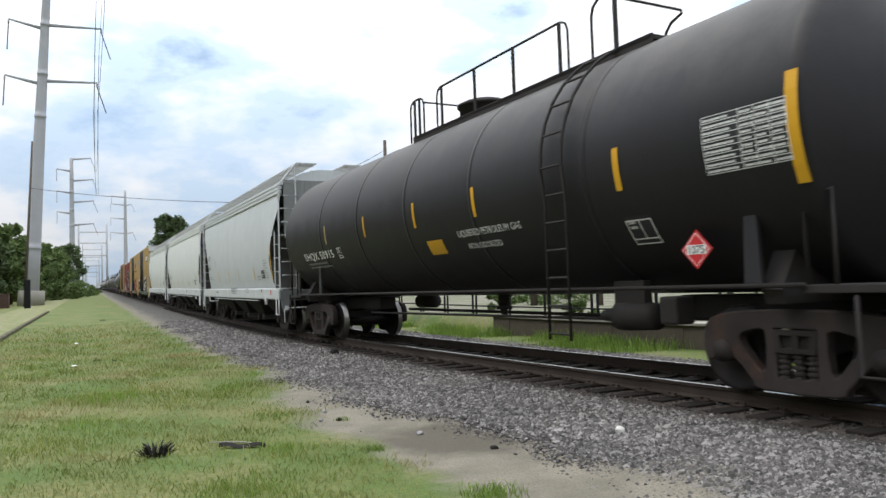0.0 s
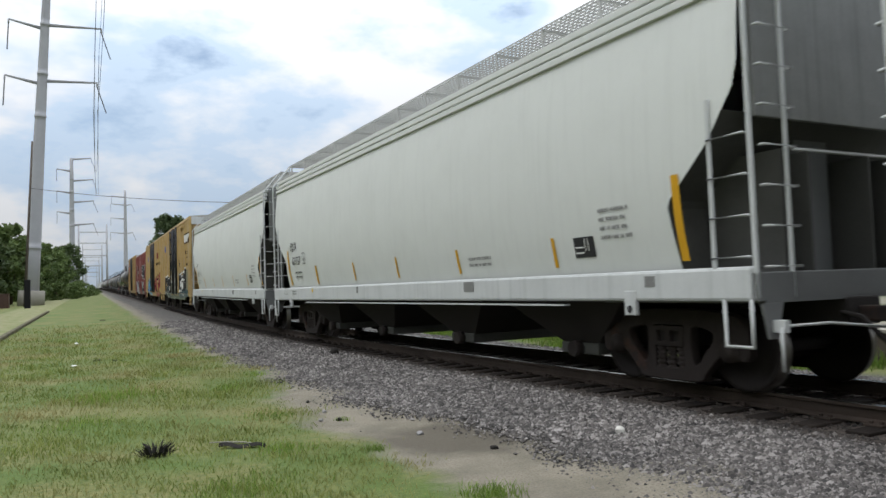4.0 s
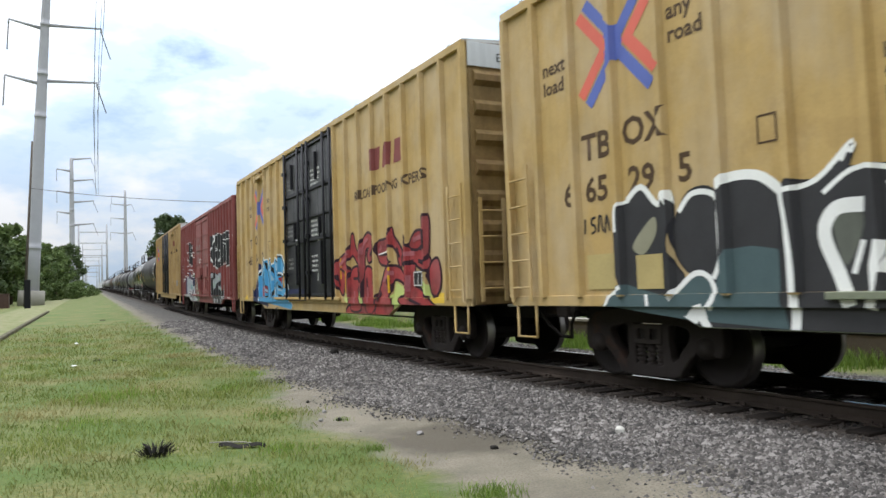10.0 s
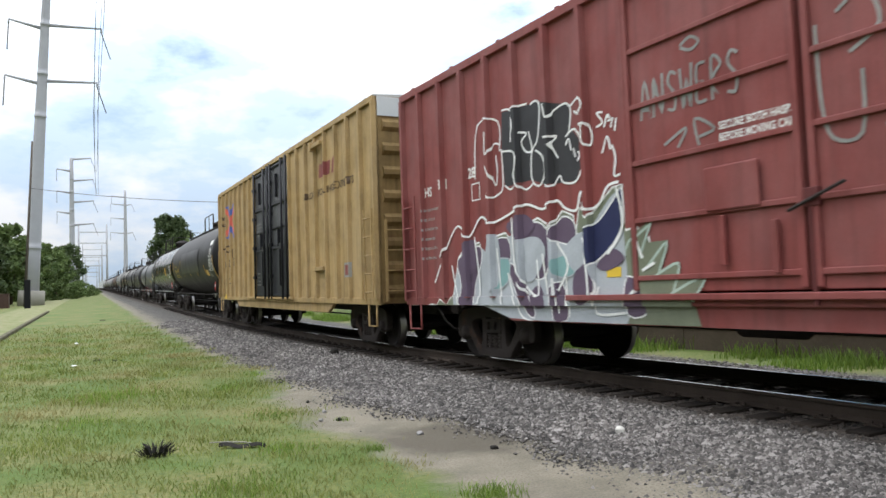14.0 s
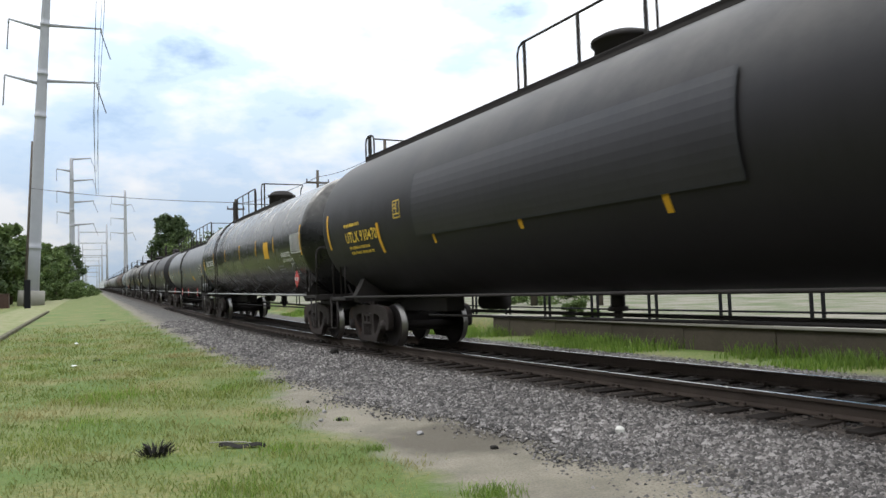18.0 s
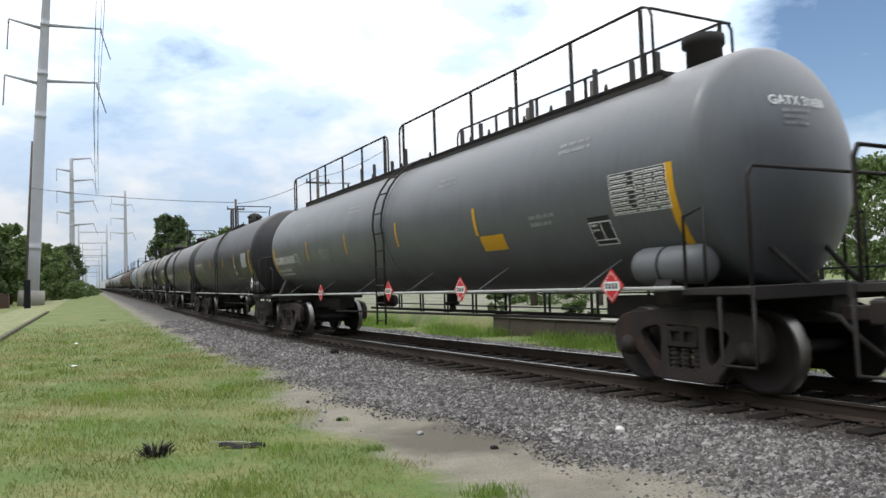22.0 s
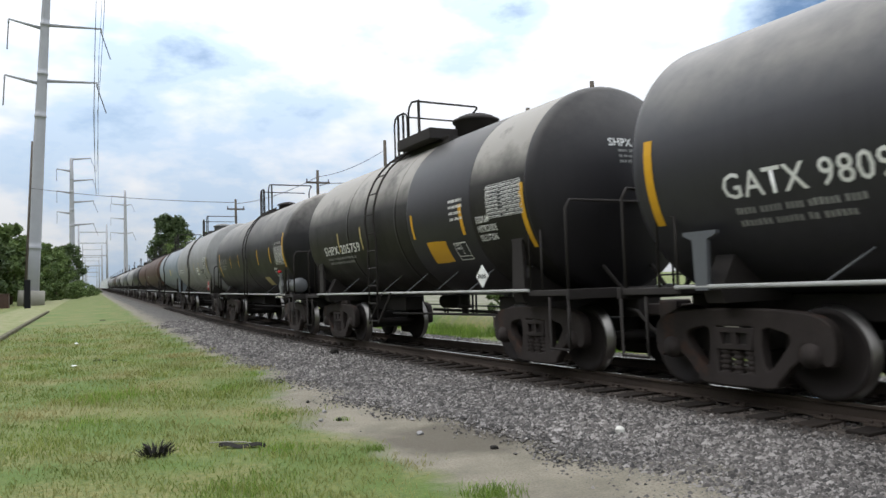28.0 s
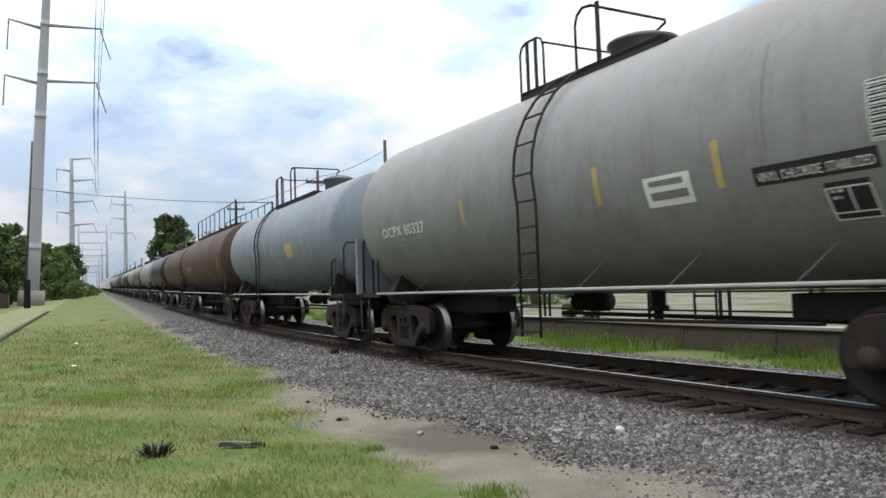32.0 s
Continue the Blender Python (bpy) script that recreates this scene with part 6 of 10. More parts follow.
part("roof", prism(bmesh.new(), [(-3.3, 2.3), (0, 2.9), (3.3, 2.3), (3.3, 2.2), (-3.3, 2.2)], "Y", -16.3, 16.3), ROOF_GALV, shed)


# ---- trees ----
def tree(x, s, height, width, mat=LEAF_MID, seed=0, trunk=0.22, clumps=40, leaves=70, size=0.34, low=0.25, label="leafy green tree", name="tree", group="trees beside the line"):
    rnd = random.Random(seed)
    t = thing(name, label, name, group)
    t.matrix_basis = Matrix.Translation(on_line(x, s, ground_height(x) - 0.1))
    bm = bmesh.new()
    pts = [(rnd.uniform(-0.2, 0.2) * k, rnd.uniform(-0.2, 0.2) * k, height * 0.8 * k / 5) for k in range(6)]
    for k in range(5):
        rod(bm, pts[k], pts[k + 1], trunk * height / 8 * (1 - k * 0.17), 7, trunk * height / 8 * (1 - (k + 1) * 0.17))
    part("trunk", bm, BARK, t)
    centres = []
    for k in range(clumps):
        a, z = rnd.uniform(0, math.tau), rnd.uniform(low, 1.0)
        wd = width * math.sin(math.pi * min(1.0, 0.16 + (z - low) / (1 - low) * 0.80)) ** 0.7
        d = wd * rnd.uniform(0.25, 1.0)
        centres.append((d * math.cos(a), d * math.sin(a), height * z, rnd.uniform(0.10, 0.20) * (width + height * 0.3)))
    for k in range(7):
        c = rnd.choice(centres)
        bm = rod(bmesh.new(), pts[rnd.randint(1, 4)], (c[0] * 0.8, c[1] * 0.8, c[2]), trunk * height / 28, 5, 0.02)
        part("limb", bm, BARK, t)
    verts, faces = [], []
    rng = np.random.RandomState(seed)
    for cx, cy, cz, cr in centres:
        d = rng.normal(size=(leaves, 3))
        d /= np.linalg.norm(d, axis=1)[:, None]
        c = np.array((cx, cy, cz)) + d * cr * rng.uniform(0.45, 1.05, (leaves, 1)) * np.array((1, 1, 0.75))
        u = rng.normal(size=(leaves, 3))
        u /= np.linalg.norm(u, axis=1)[:, None]
        w = np.cross(u, rng.normal(size=(leaves, 3)))
        w /= np.linalg.norm(w, axis=1)[:, None]
        sz = size * rng.uniform(0.5, 1.2, (leaves, 1))
        for q in zip(c - u * sz, c + w * sz * 0.45, c + u * sz, c - w * sz * 0.45):
            n = len(verts)
            verts.extend(tuple(p) for p in q)
            faces.append((n, n + 1, n + 2, n + 3))
    me = bpy.data.meshes.new("crown")
    me.from_pydata(verts, [], faces)
    part("crown", me, mat, t)
    return t


rnd = random.Random(9)
# dark wood and hedge on the left
for k, (x, s, h, w) in enumerate(((-14.5, 112, 10.4, 4.2), (-9.8, 114, 10.4, 3.0), (-12, 104, 9.6, 3.6), (-9.0, 130, 9.8, 3.4), (-12.5, 140, 11.0, 4.2), (-7.4, 142, 9.3, 2.6), (-9.5, 165, 10.5, 4.0), (-6.6, 168, 9.2, 2.6), (-7.6, 200, 11.5, 3.6),
                                  (-6.2, 245, 14.5, 3.6), (-4.3, 262, 14.8, 2.5), (-7.5, 270, 15.5, 4.0), (-11, 220, 13.0, 4.5), (-18, 125, 11.0, 5.0), (-14, 165, 11.0, 5.0))):
    tree(x, s, h, w, LEAF_DARK if k in (0, 2, 9, 10, 11, 13) else LEAF_MID, 100 + k, clumps=46, leaves=80, size=0.42, low=0.06, label="dense dark green tree" if k in (0, 2, 9, 10, 11, 13) else "leafy mid green tree")
for k, (x, s, h, w) in enumerate(((-3.6, 150, 2.4, 2.6), (-1.6, 165, 2.0, 2.4), (-5.2, 140, 2.8, 2.6), (-0.6, 190, 2.2, 2.6), (-3.0, 185, 3.0, 3.0), (0.2, 225, 2.4, 2.6), (-2.8, 235, 4.0, 3.0), (-6.0, 170, 4.0, 3.2), (0.8, 205, 1.5, 1.8), (-7.4, 128, 3.2, 2.4))):
    tree(x, s, h, w, LEAF_MID, 200 + k, clumps=22, leaves=70, size=0.26, low=0.05, trunk=0.10, label="low green scrub bush", name="bush", group="scrub beside the line")
# behind the train
tree(13.0, 152, 14.6, 3.1, LEAF_DARK, 301, clumps=70, leaves=130, size=0.34, low=0.30, label="tall dark bushy pine tree")
tree(15.4, 150, 14.2, 2.2, LEAF_DARK, 302, clumps=50, leaves=130, size=0.34, low=0.3, label="tall dark bushy pine tree")
for k, (x, s, h, w) in enumerate(((15.1, 128, 9.0, 3.0), (16.0, 112, 9.2, 2.8), (16.6, 100, 8.9, 2.6), (18, 92, 8.2, 2.6), (13.5, 142, 8.6, 3.0))):
    tree(x, s, h, w, LEAF_MID, 310 + k, clumps=34, leaves=80, size=0.32, low=0.2, label="green tree behind the tracks")
for k, (x, s, h, w) in enumerate(((41, 28, 7.6, 3.0), (45, 31, 8.2, 3.4), (47, 24, 7.6, 3.4), (52, 40, 7.0, 3.5))):
    tree(x, s, h, w, LEAF_MID, 330 + k, clumps=40, leaves=110, size=0.20, low=0.12, label="green tree beyond the sandy yard")
for k, (x, s, h, w) in enumerate(((14.2, 24.5, 1.0, 0.9), (19.5, 30, 1.7, 1.8), (23, 33, 1.5, 2.0), (13.4, 19.0, 0.55, 0.6), (26, 36, 2.0, 2.2))):
    tree(x, s, h, w, LEAF_MID, 350 + k, clumps=16, leaves=90, size=0.10, low=0.08, trunk=0.06, label="small bright green shrub", name="bush", group="shrubs beyond the track")

# unseen tree belts added beside and behind the camera to darken the train's sides
def unseen_trees(x0, x1, s0, s1, height, count, seed):
    rng = np.random.RandomState(seed)
    c = np.stack([rng.uniform(x0, x1, count), rng.uniform(s0, s1, count), rng.uniform(0, 1, count)], -1)
    c[:, 2] *= height * (0.75 + 0.25 * np.sin(c[:, 1] * 0.5) * np.sin(c[:, 0] * 0.7 + 1))
    u = rng.normal(size=(count, 3)) * 0.55
    w = rng.normal(size=(count, 3)) * 0.40
    v = np.stack([c - u, c + w, c + u, c - w], 1).reshape(-1, 3)
    me = bpy.data.meshes.new("unseen_trees")
    me.from_pydata(v.tolist(), [], (4 * np.arange(count)[:, None] + np.arange(4)).tolist())
    me.materials.append(LEAF_MID)
    return tagged(new("unseen_trees", me), "added green tree belt out of view, dimming the train's side light", "trees", "", "stuff")


unseen_trees(-30, -21, -60, 110, 13.0, 24000, 5)
unseen_trees(-24, 70, -62, -54, 10.0, 9000, 6)

# ---- litter and stones by the ballast ----
def lump(name, label, x, s, z, r, mat, seed, squash=0.7):
    bm = bmesh.new()
    bmesh.ops.create_icosphere(bm, subdivisions=2, radius=1.0)
    for v in bm.verts:
        k = 1 + 0.35 * noise.noise(v.co * 1.6 + Vector((seed * 3.1, 0, 0)))
        v.co = Vector((v.co.x * k * r, v.co.y * k * r * 0.85, v.co.z * k * r * squash))
    o = part(name, bm, mat, None)
    o.matrix_basis = Matrix.Translation(on_line(x, s, z)) @ pose(0, 0, 0, 0, 0, seed * 40)
    return tagged(o, label, name)


lump("stone", "pale broken stone lying on the ballast", 3.74, 5.92, -0.235, 0.062, STONE_PALE, 1)
lump("stone", "dark lump of ballast beside the rail", 4.58, 16.47, -0.15, 0.12, STONE_DARK, 2)
for k, (x, s) in enumerate(((1.75, 9.0), (1.95, 8.9), (2.35, 7.5), (2.1, 10.6), (2.0, 9.6), (2.6, 6.4), (2.45, 12.5))):
    lump("stone", "small dark stone on the worn earth", x, s, -0.345, 0.028 + 0.008 * (k % 3), STONE_DARK if k % 2 else STONE_GREY, 3 + k)
for k, (x, s) in enumerate(((-0.6, 28.8), (2.7, 30.6), (-0.7, 20.0))):
    lump("paper_scrap", "small white scrap of litter on the grass", x, s, -0.37, 0.07, SIGN_WHITE, 20 + k, 0.4)
for k, (x, s, r) in enumerate(((3.3, 30.2, 0.22), (3.75, 29.6, 0.20), (4.5, 29.5, 0.24), (-0.16, 21.3, 0.12), (0.25, 20.9, 0.08), (3.6, 27.0, 0.1), (0.6, 48, 0.18))):
    lump("debris", "dark flattened debris by the ballast", x, s, -0.31 if x > 2 else -0.38, r, STONE_DARK, 30 + k, 0.3)
# black weed clump and a torn strip of rubber in the grass
b = thing("dead_weed", "blackened dead weed clump in the grass", "weed clump")
b.matrix_basis = Matrix.Translation(on_line(-0.26, 8.28, -0.41))
rnd = random.Random(5)
for k in range(110):
    a, r0 = rnd.uniform(0, math.tau), rnd.uniform(0, 0.13)
    ln = rnd.uniform(0.03, 0.17)
    p0 = Vector((r0 * math.cos(a), r0 * math.sin(a), 0.0))
    p1 = p0 + Vector((math.cos(a) * 0.05 + rnd.uniform(-0.03, 0.03), math.sin(a) * 0.05 + rnd.uniform(-0.05, 0.05), ln * 0.7))
    p2 = p1 + Vector((math.cos(a) * 0.06, math.sin(a) * 0.06, ln * 0.3))
    bm = bmesh.new()
    w = rnd.uniform(0.003, 0.008)
    v = [bm.verts.new(p0 + Vector((-w, 0, 0))), bm.verts.new(p0 + Vector((w, 0, 0))), bm.verts.new(p1 + Vector((w * 1.3, 0, 0))), bm.verts.new(p1 + Vector((-w * 1.3, 0, 0))), bm.verts.new(p2)]
    bm.faces.new((v[0], v[1], v[2], v[3]))
    bm.faces.new((v[3], v[2], v[4]))
    part("dead_leaf", bm, STONE_DARK, b)
b = thing("rubber_strip", "torn strip of black rubber in the grass", "litter")
b.matrix_basis = line_pose(0.58, 8.1, -0.385) @ pose(0, 0, 0, 0, 0, -38)
bm = bmesh.new()
prev = None
for k in range(13):
    u = -0.26 + 0.52 * k / 12
    wv, zz = 0.045 * math.sin(math.pi * (k + 0.6) / 13) + 0.012, 0.02 + 0.012 * math.sin(k * 0.8)
    row = [bm.verts.new((u, -wv, zz)), bm.verts.new((u, 0.0, zz + 0.03)), bm.verts.new((u, wv, zz)), bm.verts.new((u, 0.0, zz - 0.012))]
    if prev:
        for i in range(4):
            bm.faces.new((prev[i], prev[(i + 1) % 4], row[(i + 1) % 4], row[i]))
    prev = row
part("strip", bm, STONE_DARK, b)
part("pale_edge", pipe(bmesh.new(), [(-0.38, 0.02, 0.05), (-0.2, 0.04, 0.055), (0.02, 0.05, 0.05), (0.14, 0.0, 0.045)], 0.007, 5), CONCRETE, b)
# ---- the train, from its leading car back ----
GAPS = [2.9, 20.9, 36.6, 54.8, 72.7, 90.2, 108.05, 125.85, 144.3, 162.5, 181.2, 200.1, 216.9, 232.05, 244.6, 258.2, 271.9, 286.8, 303.2]
CARS = []


def span(i):
    """Length and leading coupler of car i, counted from 1."""
    return GAPS[i] - GAPS[i - 1], GAPS[i - 1]


def tank_words(car, r, zc, y, up, words, size, mat, name="stencilled_line", bold=0.0, width=0.0):
    me = lettered(words, size * 1.38, 1.0, "LEFT", bold)
    if width:
        k = width / max(v.co.x for v in me.vertices)
        for v in me.vertices:
            v.co.x *= k
    part(name, laid(me, on_tank(r, zc, y, up)), mat, car)


def tank_patch(car, r, zc, y0, y1, up0, up1, mat, name, label="", proud=0.004):
    part(name, laid(quad_strip(0, y0 - y1, 0, (math.asin(up1 / r) - math.asin(up0 / r)) * r, 10), on_tank(r, zc, y0, up0, proud)), mat, car, label)


def test_box(car, r, zc, y, up, w=0.42, h=0.34, mat=LETTER):
    """Outlined inspection stencil with two columns."""
    k = 0.016
    tank_patch(car, r, zc, y - 0.004, y - w + 0.004, up + 0.004, up + h * 0.98, INK, "stencil_back", "", 0.0045)
    lp = bars([(k, 0, w - 2 * k, k), (k, h * 0.21, w - 2 * k, k), (k, h - k, w - 2 * k, k), (0, 0, k * 0.96, h), (w - k * 0.96, 0, k * 0.96, h), (w * 0.5, h * 0.21 + k * 1.1, k, h * 0.79 - k * 2.2)])
    part("inspection_stencil", laid(filled(lp), on_tank(r, zc, y, up)), mat, car, "outlined inspection stencil")
    part("stencil_line", laid(filled(small_print(int(abs(y) * 30), w * 0.3, 2, 0.035, 0.03)), on_tank(r, zc, y - 0.05, up + h * 0.7, 0.007)), mat, car)


def end_words(car, r, zc, h, tank, words, up, size, mat, side=0.25, y_tank=0.0, depth=0.72):
    """Lettering on the leading head."""
    me = lettered(words, size * 1.38, 1.0, "LEFT", 0.002)

    def at(u, v):
        x, z = side - 0.55 + u, up + v
        return Vector((x, car["lead"] + tank / 2 - depth - head_face(tank, r, x, z, depth) - 0.012, zc + z))
    part("head_words", laid(me, at), mat, car)
    lines = filled(small_print(int(up * 100) + len(words), 0.42, 3, size * 0.36, size * 0.30))
    part("capacity_print", laid(lines, lambda u, v: at(u + size * 1.2, v - size * 0.75)), LETTER_DIM, car)


# 1: long black pressure car
n, a = span(1)


def dress_1(car, r, zc, h):
    tank_words(car, r, zc, -0.72, -0.64, "LIQUEFIED PETROLEUM GAS", 0.115, LETTER, width=1.83)
    tank_words(car, r, zc, -0.90, -0.84, "NON-ODORIZED", 0.105, LETTER, width=1.0)
    tank_patch(car, r, zc, 0.45, -0.12, -0.87, -0.62, STRIPE, "yellow_notice", "faded yellow notice plate")
    test_box(car, r, zc, -4.63, -1.02)
    placard(car, -1.47, -5.95, 1.56, 0.30, "1075")
    end_words(car, r, zc, h, 15.7, "50915", 0.55, 0.14, LETTER, y_tank=0.1)
    for y in (6.4, -6.6):
        bm = prism(bmesh.new(), [(y - 0.10, 1.16), (y + 0.10, 1.16), (y + 0.07, 1.98), (y + 0.15, 2.02), (y + 0.15, 2.18), (y - 0.15, 2.18), (y - 0.15, 2.02), (y - 0.07, 1.98)], "X", -1.43, -1.38)
        part("tank_prop", bm, CHAR_TANK, car)
    test_box(car, r, zc, 4.94, -0.70, 0.24, 0.26)
    yc = -4.31
    part("brake_cylinder", turned(bmesh.new(), [(-0.50, 0.0), (-0.48, 0.17), (-0.05, 0.19), (0.16, 0.19), (0.19, 0.10), (0.49, 0.07), (0.50, 0.0)], 14, "Y", (-0.95, yc, 0.80)), UNDER, car)
    part("cylinder_bracket", boxed(-1.02, -0.88, yc - 0.35, yc + 0.20, 0.92, 1.25, 0.01), UNDER, car)
    part("control_valve", boxed(-1.15, -0.85, yc - 1.0, yc - 0.72, 0.72, 1.05, 0.03), UNDER, car)


CARS.append(tank_car("long black tank car with white stencils and yellow strips", n, 15.7, 1.69, 2.755, BLACK, a, trucks=(-6.75, 7.7), barrel=(-7.24, 8.4), seams=(3.2, 0.8, -1.6, -4.4, 5.6), ladder_y=-3.6, dome=(0.5, 0.50, 0.40), walk_deck=(-4.75, 2.15, 0.72), rails=((1.66, 2.27, 5.14, "bar"), (-3.05, 1.09, 5.15, "bar"), (-4.75, -3.59, 5.20, "hoop")),
                     tapes=((5.5, -0.34, 0.09, 0.06, STRIPE_PALE), (3.07, -0.35, 0.09, 0.07), (0.69, -0.36, 0.09, 0.08), (-1.43, -0.37, 0.09, 0.085), (-4.72, -0.39, 0.11, 0.10), (-7.05, -0.62, 0.40, 0.13)), mark=(7.4, -0.66, (("words", "SHQX"), ("words", "50915")), 0.20, LETTER, 2.15),
                     panel_y=(-6.03, 0.17, 0.97, 0.58), extra=dress_1, hangers=False, datum=(2.70, -0.27), y_tank=0.05))

# 2 to 4: covered hoppers
n, a = span(2)


def hopper_words(car, on, y, z, words, size, mat, bold=0.0, narrow=1.0):
    me = lettered(words, size * 1.38, 1.1, "LEFT", bold)
    for v in me.vertices:
        v.co.x *= narrow
    part("car_marking", laid(me, on(y, z)), mat, car)


def hopper_stencil(car, on, y, z, w, hh):
    part("inspection_stencil", laid(filled([[(0, 0), (w, 0), (w, hh), (0, hh)]]), on(y, z)), INK, car, "black inspection stencil")
    part("stencil_line", laid(filled(bars([(0.03, 0.05, w * 0.4, 0.02), (0.03, 0.12, w * 0.4, 0.02), (w * 0.55, 0.08, 0.015, hh * 0.6), (w * 0.7, 0.08, 0.015, hh * 0.6)])), lambda u, v: on(y, z)(u, v) + Vector((-0.004, 0, 0))), LETTER, car)


def sill_words(car, y, z, rows, mat=INK_DIM):
    part("sill_stencil", laid(filled(rows), side_wall(-1.625, y, z)), mat, car)


def dress_2(car, on, h):
    hopper_words(car, on, 5.71, 2.60, "ACFX", 0.20, INK, 0.003, 0.72)
    hopper_words(car, on, 5.69, 2.20, "56605", 0.19, INK, 0.003, 0.76)
    part("small_print", laid(filled(small_print(3, 0.85, 2, 0.045, 0.05)), on(5.6, 1.86)), INK_DIM, car)
    hopper_tape(car, on, -6.05, 1.61, 2.6)
    hopper_tape(car, on, -3.55, 1.64, 2.06)
    for y in (3.4, 1.1, -0.9):
        hopper_tape(car, on, y, 1.60, 2.06, STRIPE if y > 0 else STRIPE_PALE, 0.09)
    hopper_stencil(car, on, -4.61, 1.68, 0.46, 0.26)
    part("caution_print", laid(filled(small_print(8, 0.55, 8, 0.035, 0.042)), on(-5.04, 2.22)), INK_DIM, car)
    part("small_print", laid(filled(small_print(5, 0.6, 2, 0.05, 0.05)), on(-3.95, 1.72)), INK_DIM, car)
    part("plate_mark", laid(filled([[(0, 0), (0.22, 0), (0.22, 0.28), (0, 0.28)], [(0.02, 0.02), (0.02, 0.26), (0.20, 0.26), (0.20, 0.02)], [(0.08, 0.08), (0.15, 0.08), (0.15, 0.13), (0.08, 0.13)]]), on(4.08, 2.31)), INK_DIM, car)
    sill_words(car, -6.2, 1.16, bars([(0, 0, 0.12, 0.14)]), SIGN_RED)
    sill_words(car, 4.2, 1.20, bars([(0, 0, 0.05, 0.12)]), LETTER_GOLD)
    sill_words(car, 1.6, 1.22, bars([(0, 0, 0.05, 0.12)]), LETTER_GOLD)
    sill_words(car, 3.6, 1.20, small_print(4, 0.75, 1, 0.07, 0.05), INK)
    sill_words(car, 0.2, 1.34, small_print(6, 1.3, 3, 0.05, 0.035), INK)
    sill_words(car, -2.6, 1.30, small_print(2, 0.45, 2, 0.05, 0.04))
    sill_words(car, -4.9, 1.24, bars([(0, 0, 0.18, 0.09)]), INK_DIM)
    part("end_marking", laid(lettered("ACFX\n56605", 0.20, 1.1, "LEFT"), end_wall(-7.28, -0.25, 4.05)), INK, car)


CARS.append(hopper_car("pale grey covered hopper car with rounded sides", n, a, HOPPER, opening=((1.32, 1.02), (1.62, 1.16), (2.26, 1.30), (2.8, 0.98), (3.33, 0.52), (3.74, 0.06), (4.0, 0.03)), marks=dress_2, bays=(-4.98, -2.1, 0.45, 3.0)))


def dress_hopper(number):
    def dress(car, on, h):
        hopper_words(car, on, 6.80, 2.38, "EQUX", 0.225, INK, 0.004, 0.64)
        hopper_words(car, on, 6.72, 1.98, number, 0.225, INK, 0.004, 0.74)
        part("load_limits", laid(filled(small_print(int(number), 0.78, 2, 0.055, 0.065)), on(6.57, 1.74)), INK, car)
        hopper_tape(car, on, 7.06, 1.43, 2.38, w=0.12)
        hopper_tape(car, on, 4.78, 1.43, 1.89, w=0.12)
        hopper_tape(car, on, -7.48, 1.45, 2.38, w=0.11)
        hopper_tape(car, on, -5.2, 1.46, 1.86, w=0.07)
        for y in (-2.55, -0.1, 2.2):
            hopper_tape(car, on, y, 1.46, 1.86, STRIPE, 0.07)
        hopper_stencil(car, on, -5.64, 1.57, 0.40, 0.26)
        part("small_print", laid(filled(small_print(11, 0.6, 4, 0.05, 0.06)), on(-6.19, 2.10)), INK_DIM, car)
        part("small_print", laid(filled(small_print(12, 0.8, 2, 0.05, 0.05)), on(-2.9, 1.66)), INK_DIM, car)
        part("plate_mark", laid(filled([[(0, 0), (0.22, 0), (0.22, 0.30), (0, 0.30)], [(0.02, 0.02), (0.02, 0.28), (0.20, 0.28), (0.20, 0.02)], [(0.08, 0.08), (0.15, 0.08), (0.15, 0.16), (0.08, 0.16)]]), on(5.78, 1.98)), INK_DIM, car)
        sill_words(car, 7.3, 1.18, [[(0, 0), (0.26, 0), (0.26, 0.18), (0, 0.18)], [(0.015, 0.015), (0.015, 0.165), (0.245, 0.165), (0.245, 0.015)]], INK_DIM)
        sill_words(car, 6.6, 1.24, small_print(2, 0.4, 2, 0.04, 0.03))
        sill_words(car, 4.9, 1.20, [[(0, 0.07), (0.07, 0), (0.14, 0.07), (0.07, 0.14)]], LETTER_GOLD)
        sill_words(car, -2.9, 1.16, bars([(0, 0, 0.32, 0.16)]), INK_DIM)
        sill_words(car, -7.0, 1.18, bars([(0, 0, 0.16, 0.12)]), INK_DIM)
        sill_words(car, 1.8, 1.18, bars([(0, 0, 0.10, 0.14)]), INK_DIM)
    return dress


for i, number in ((3, "631757"), (4, "630795")):
    n, a = span(i)
    CARS.append(hopper_car("light grey covered hopper car with black lettering", n, a, HOPPER_WARM, marks=dress_hopper(number)))

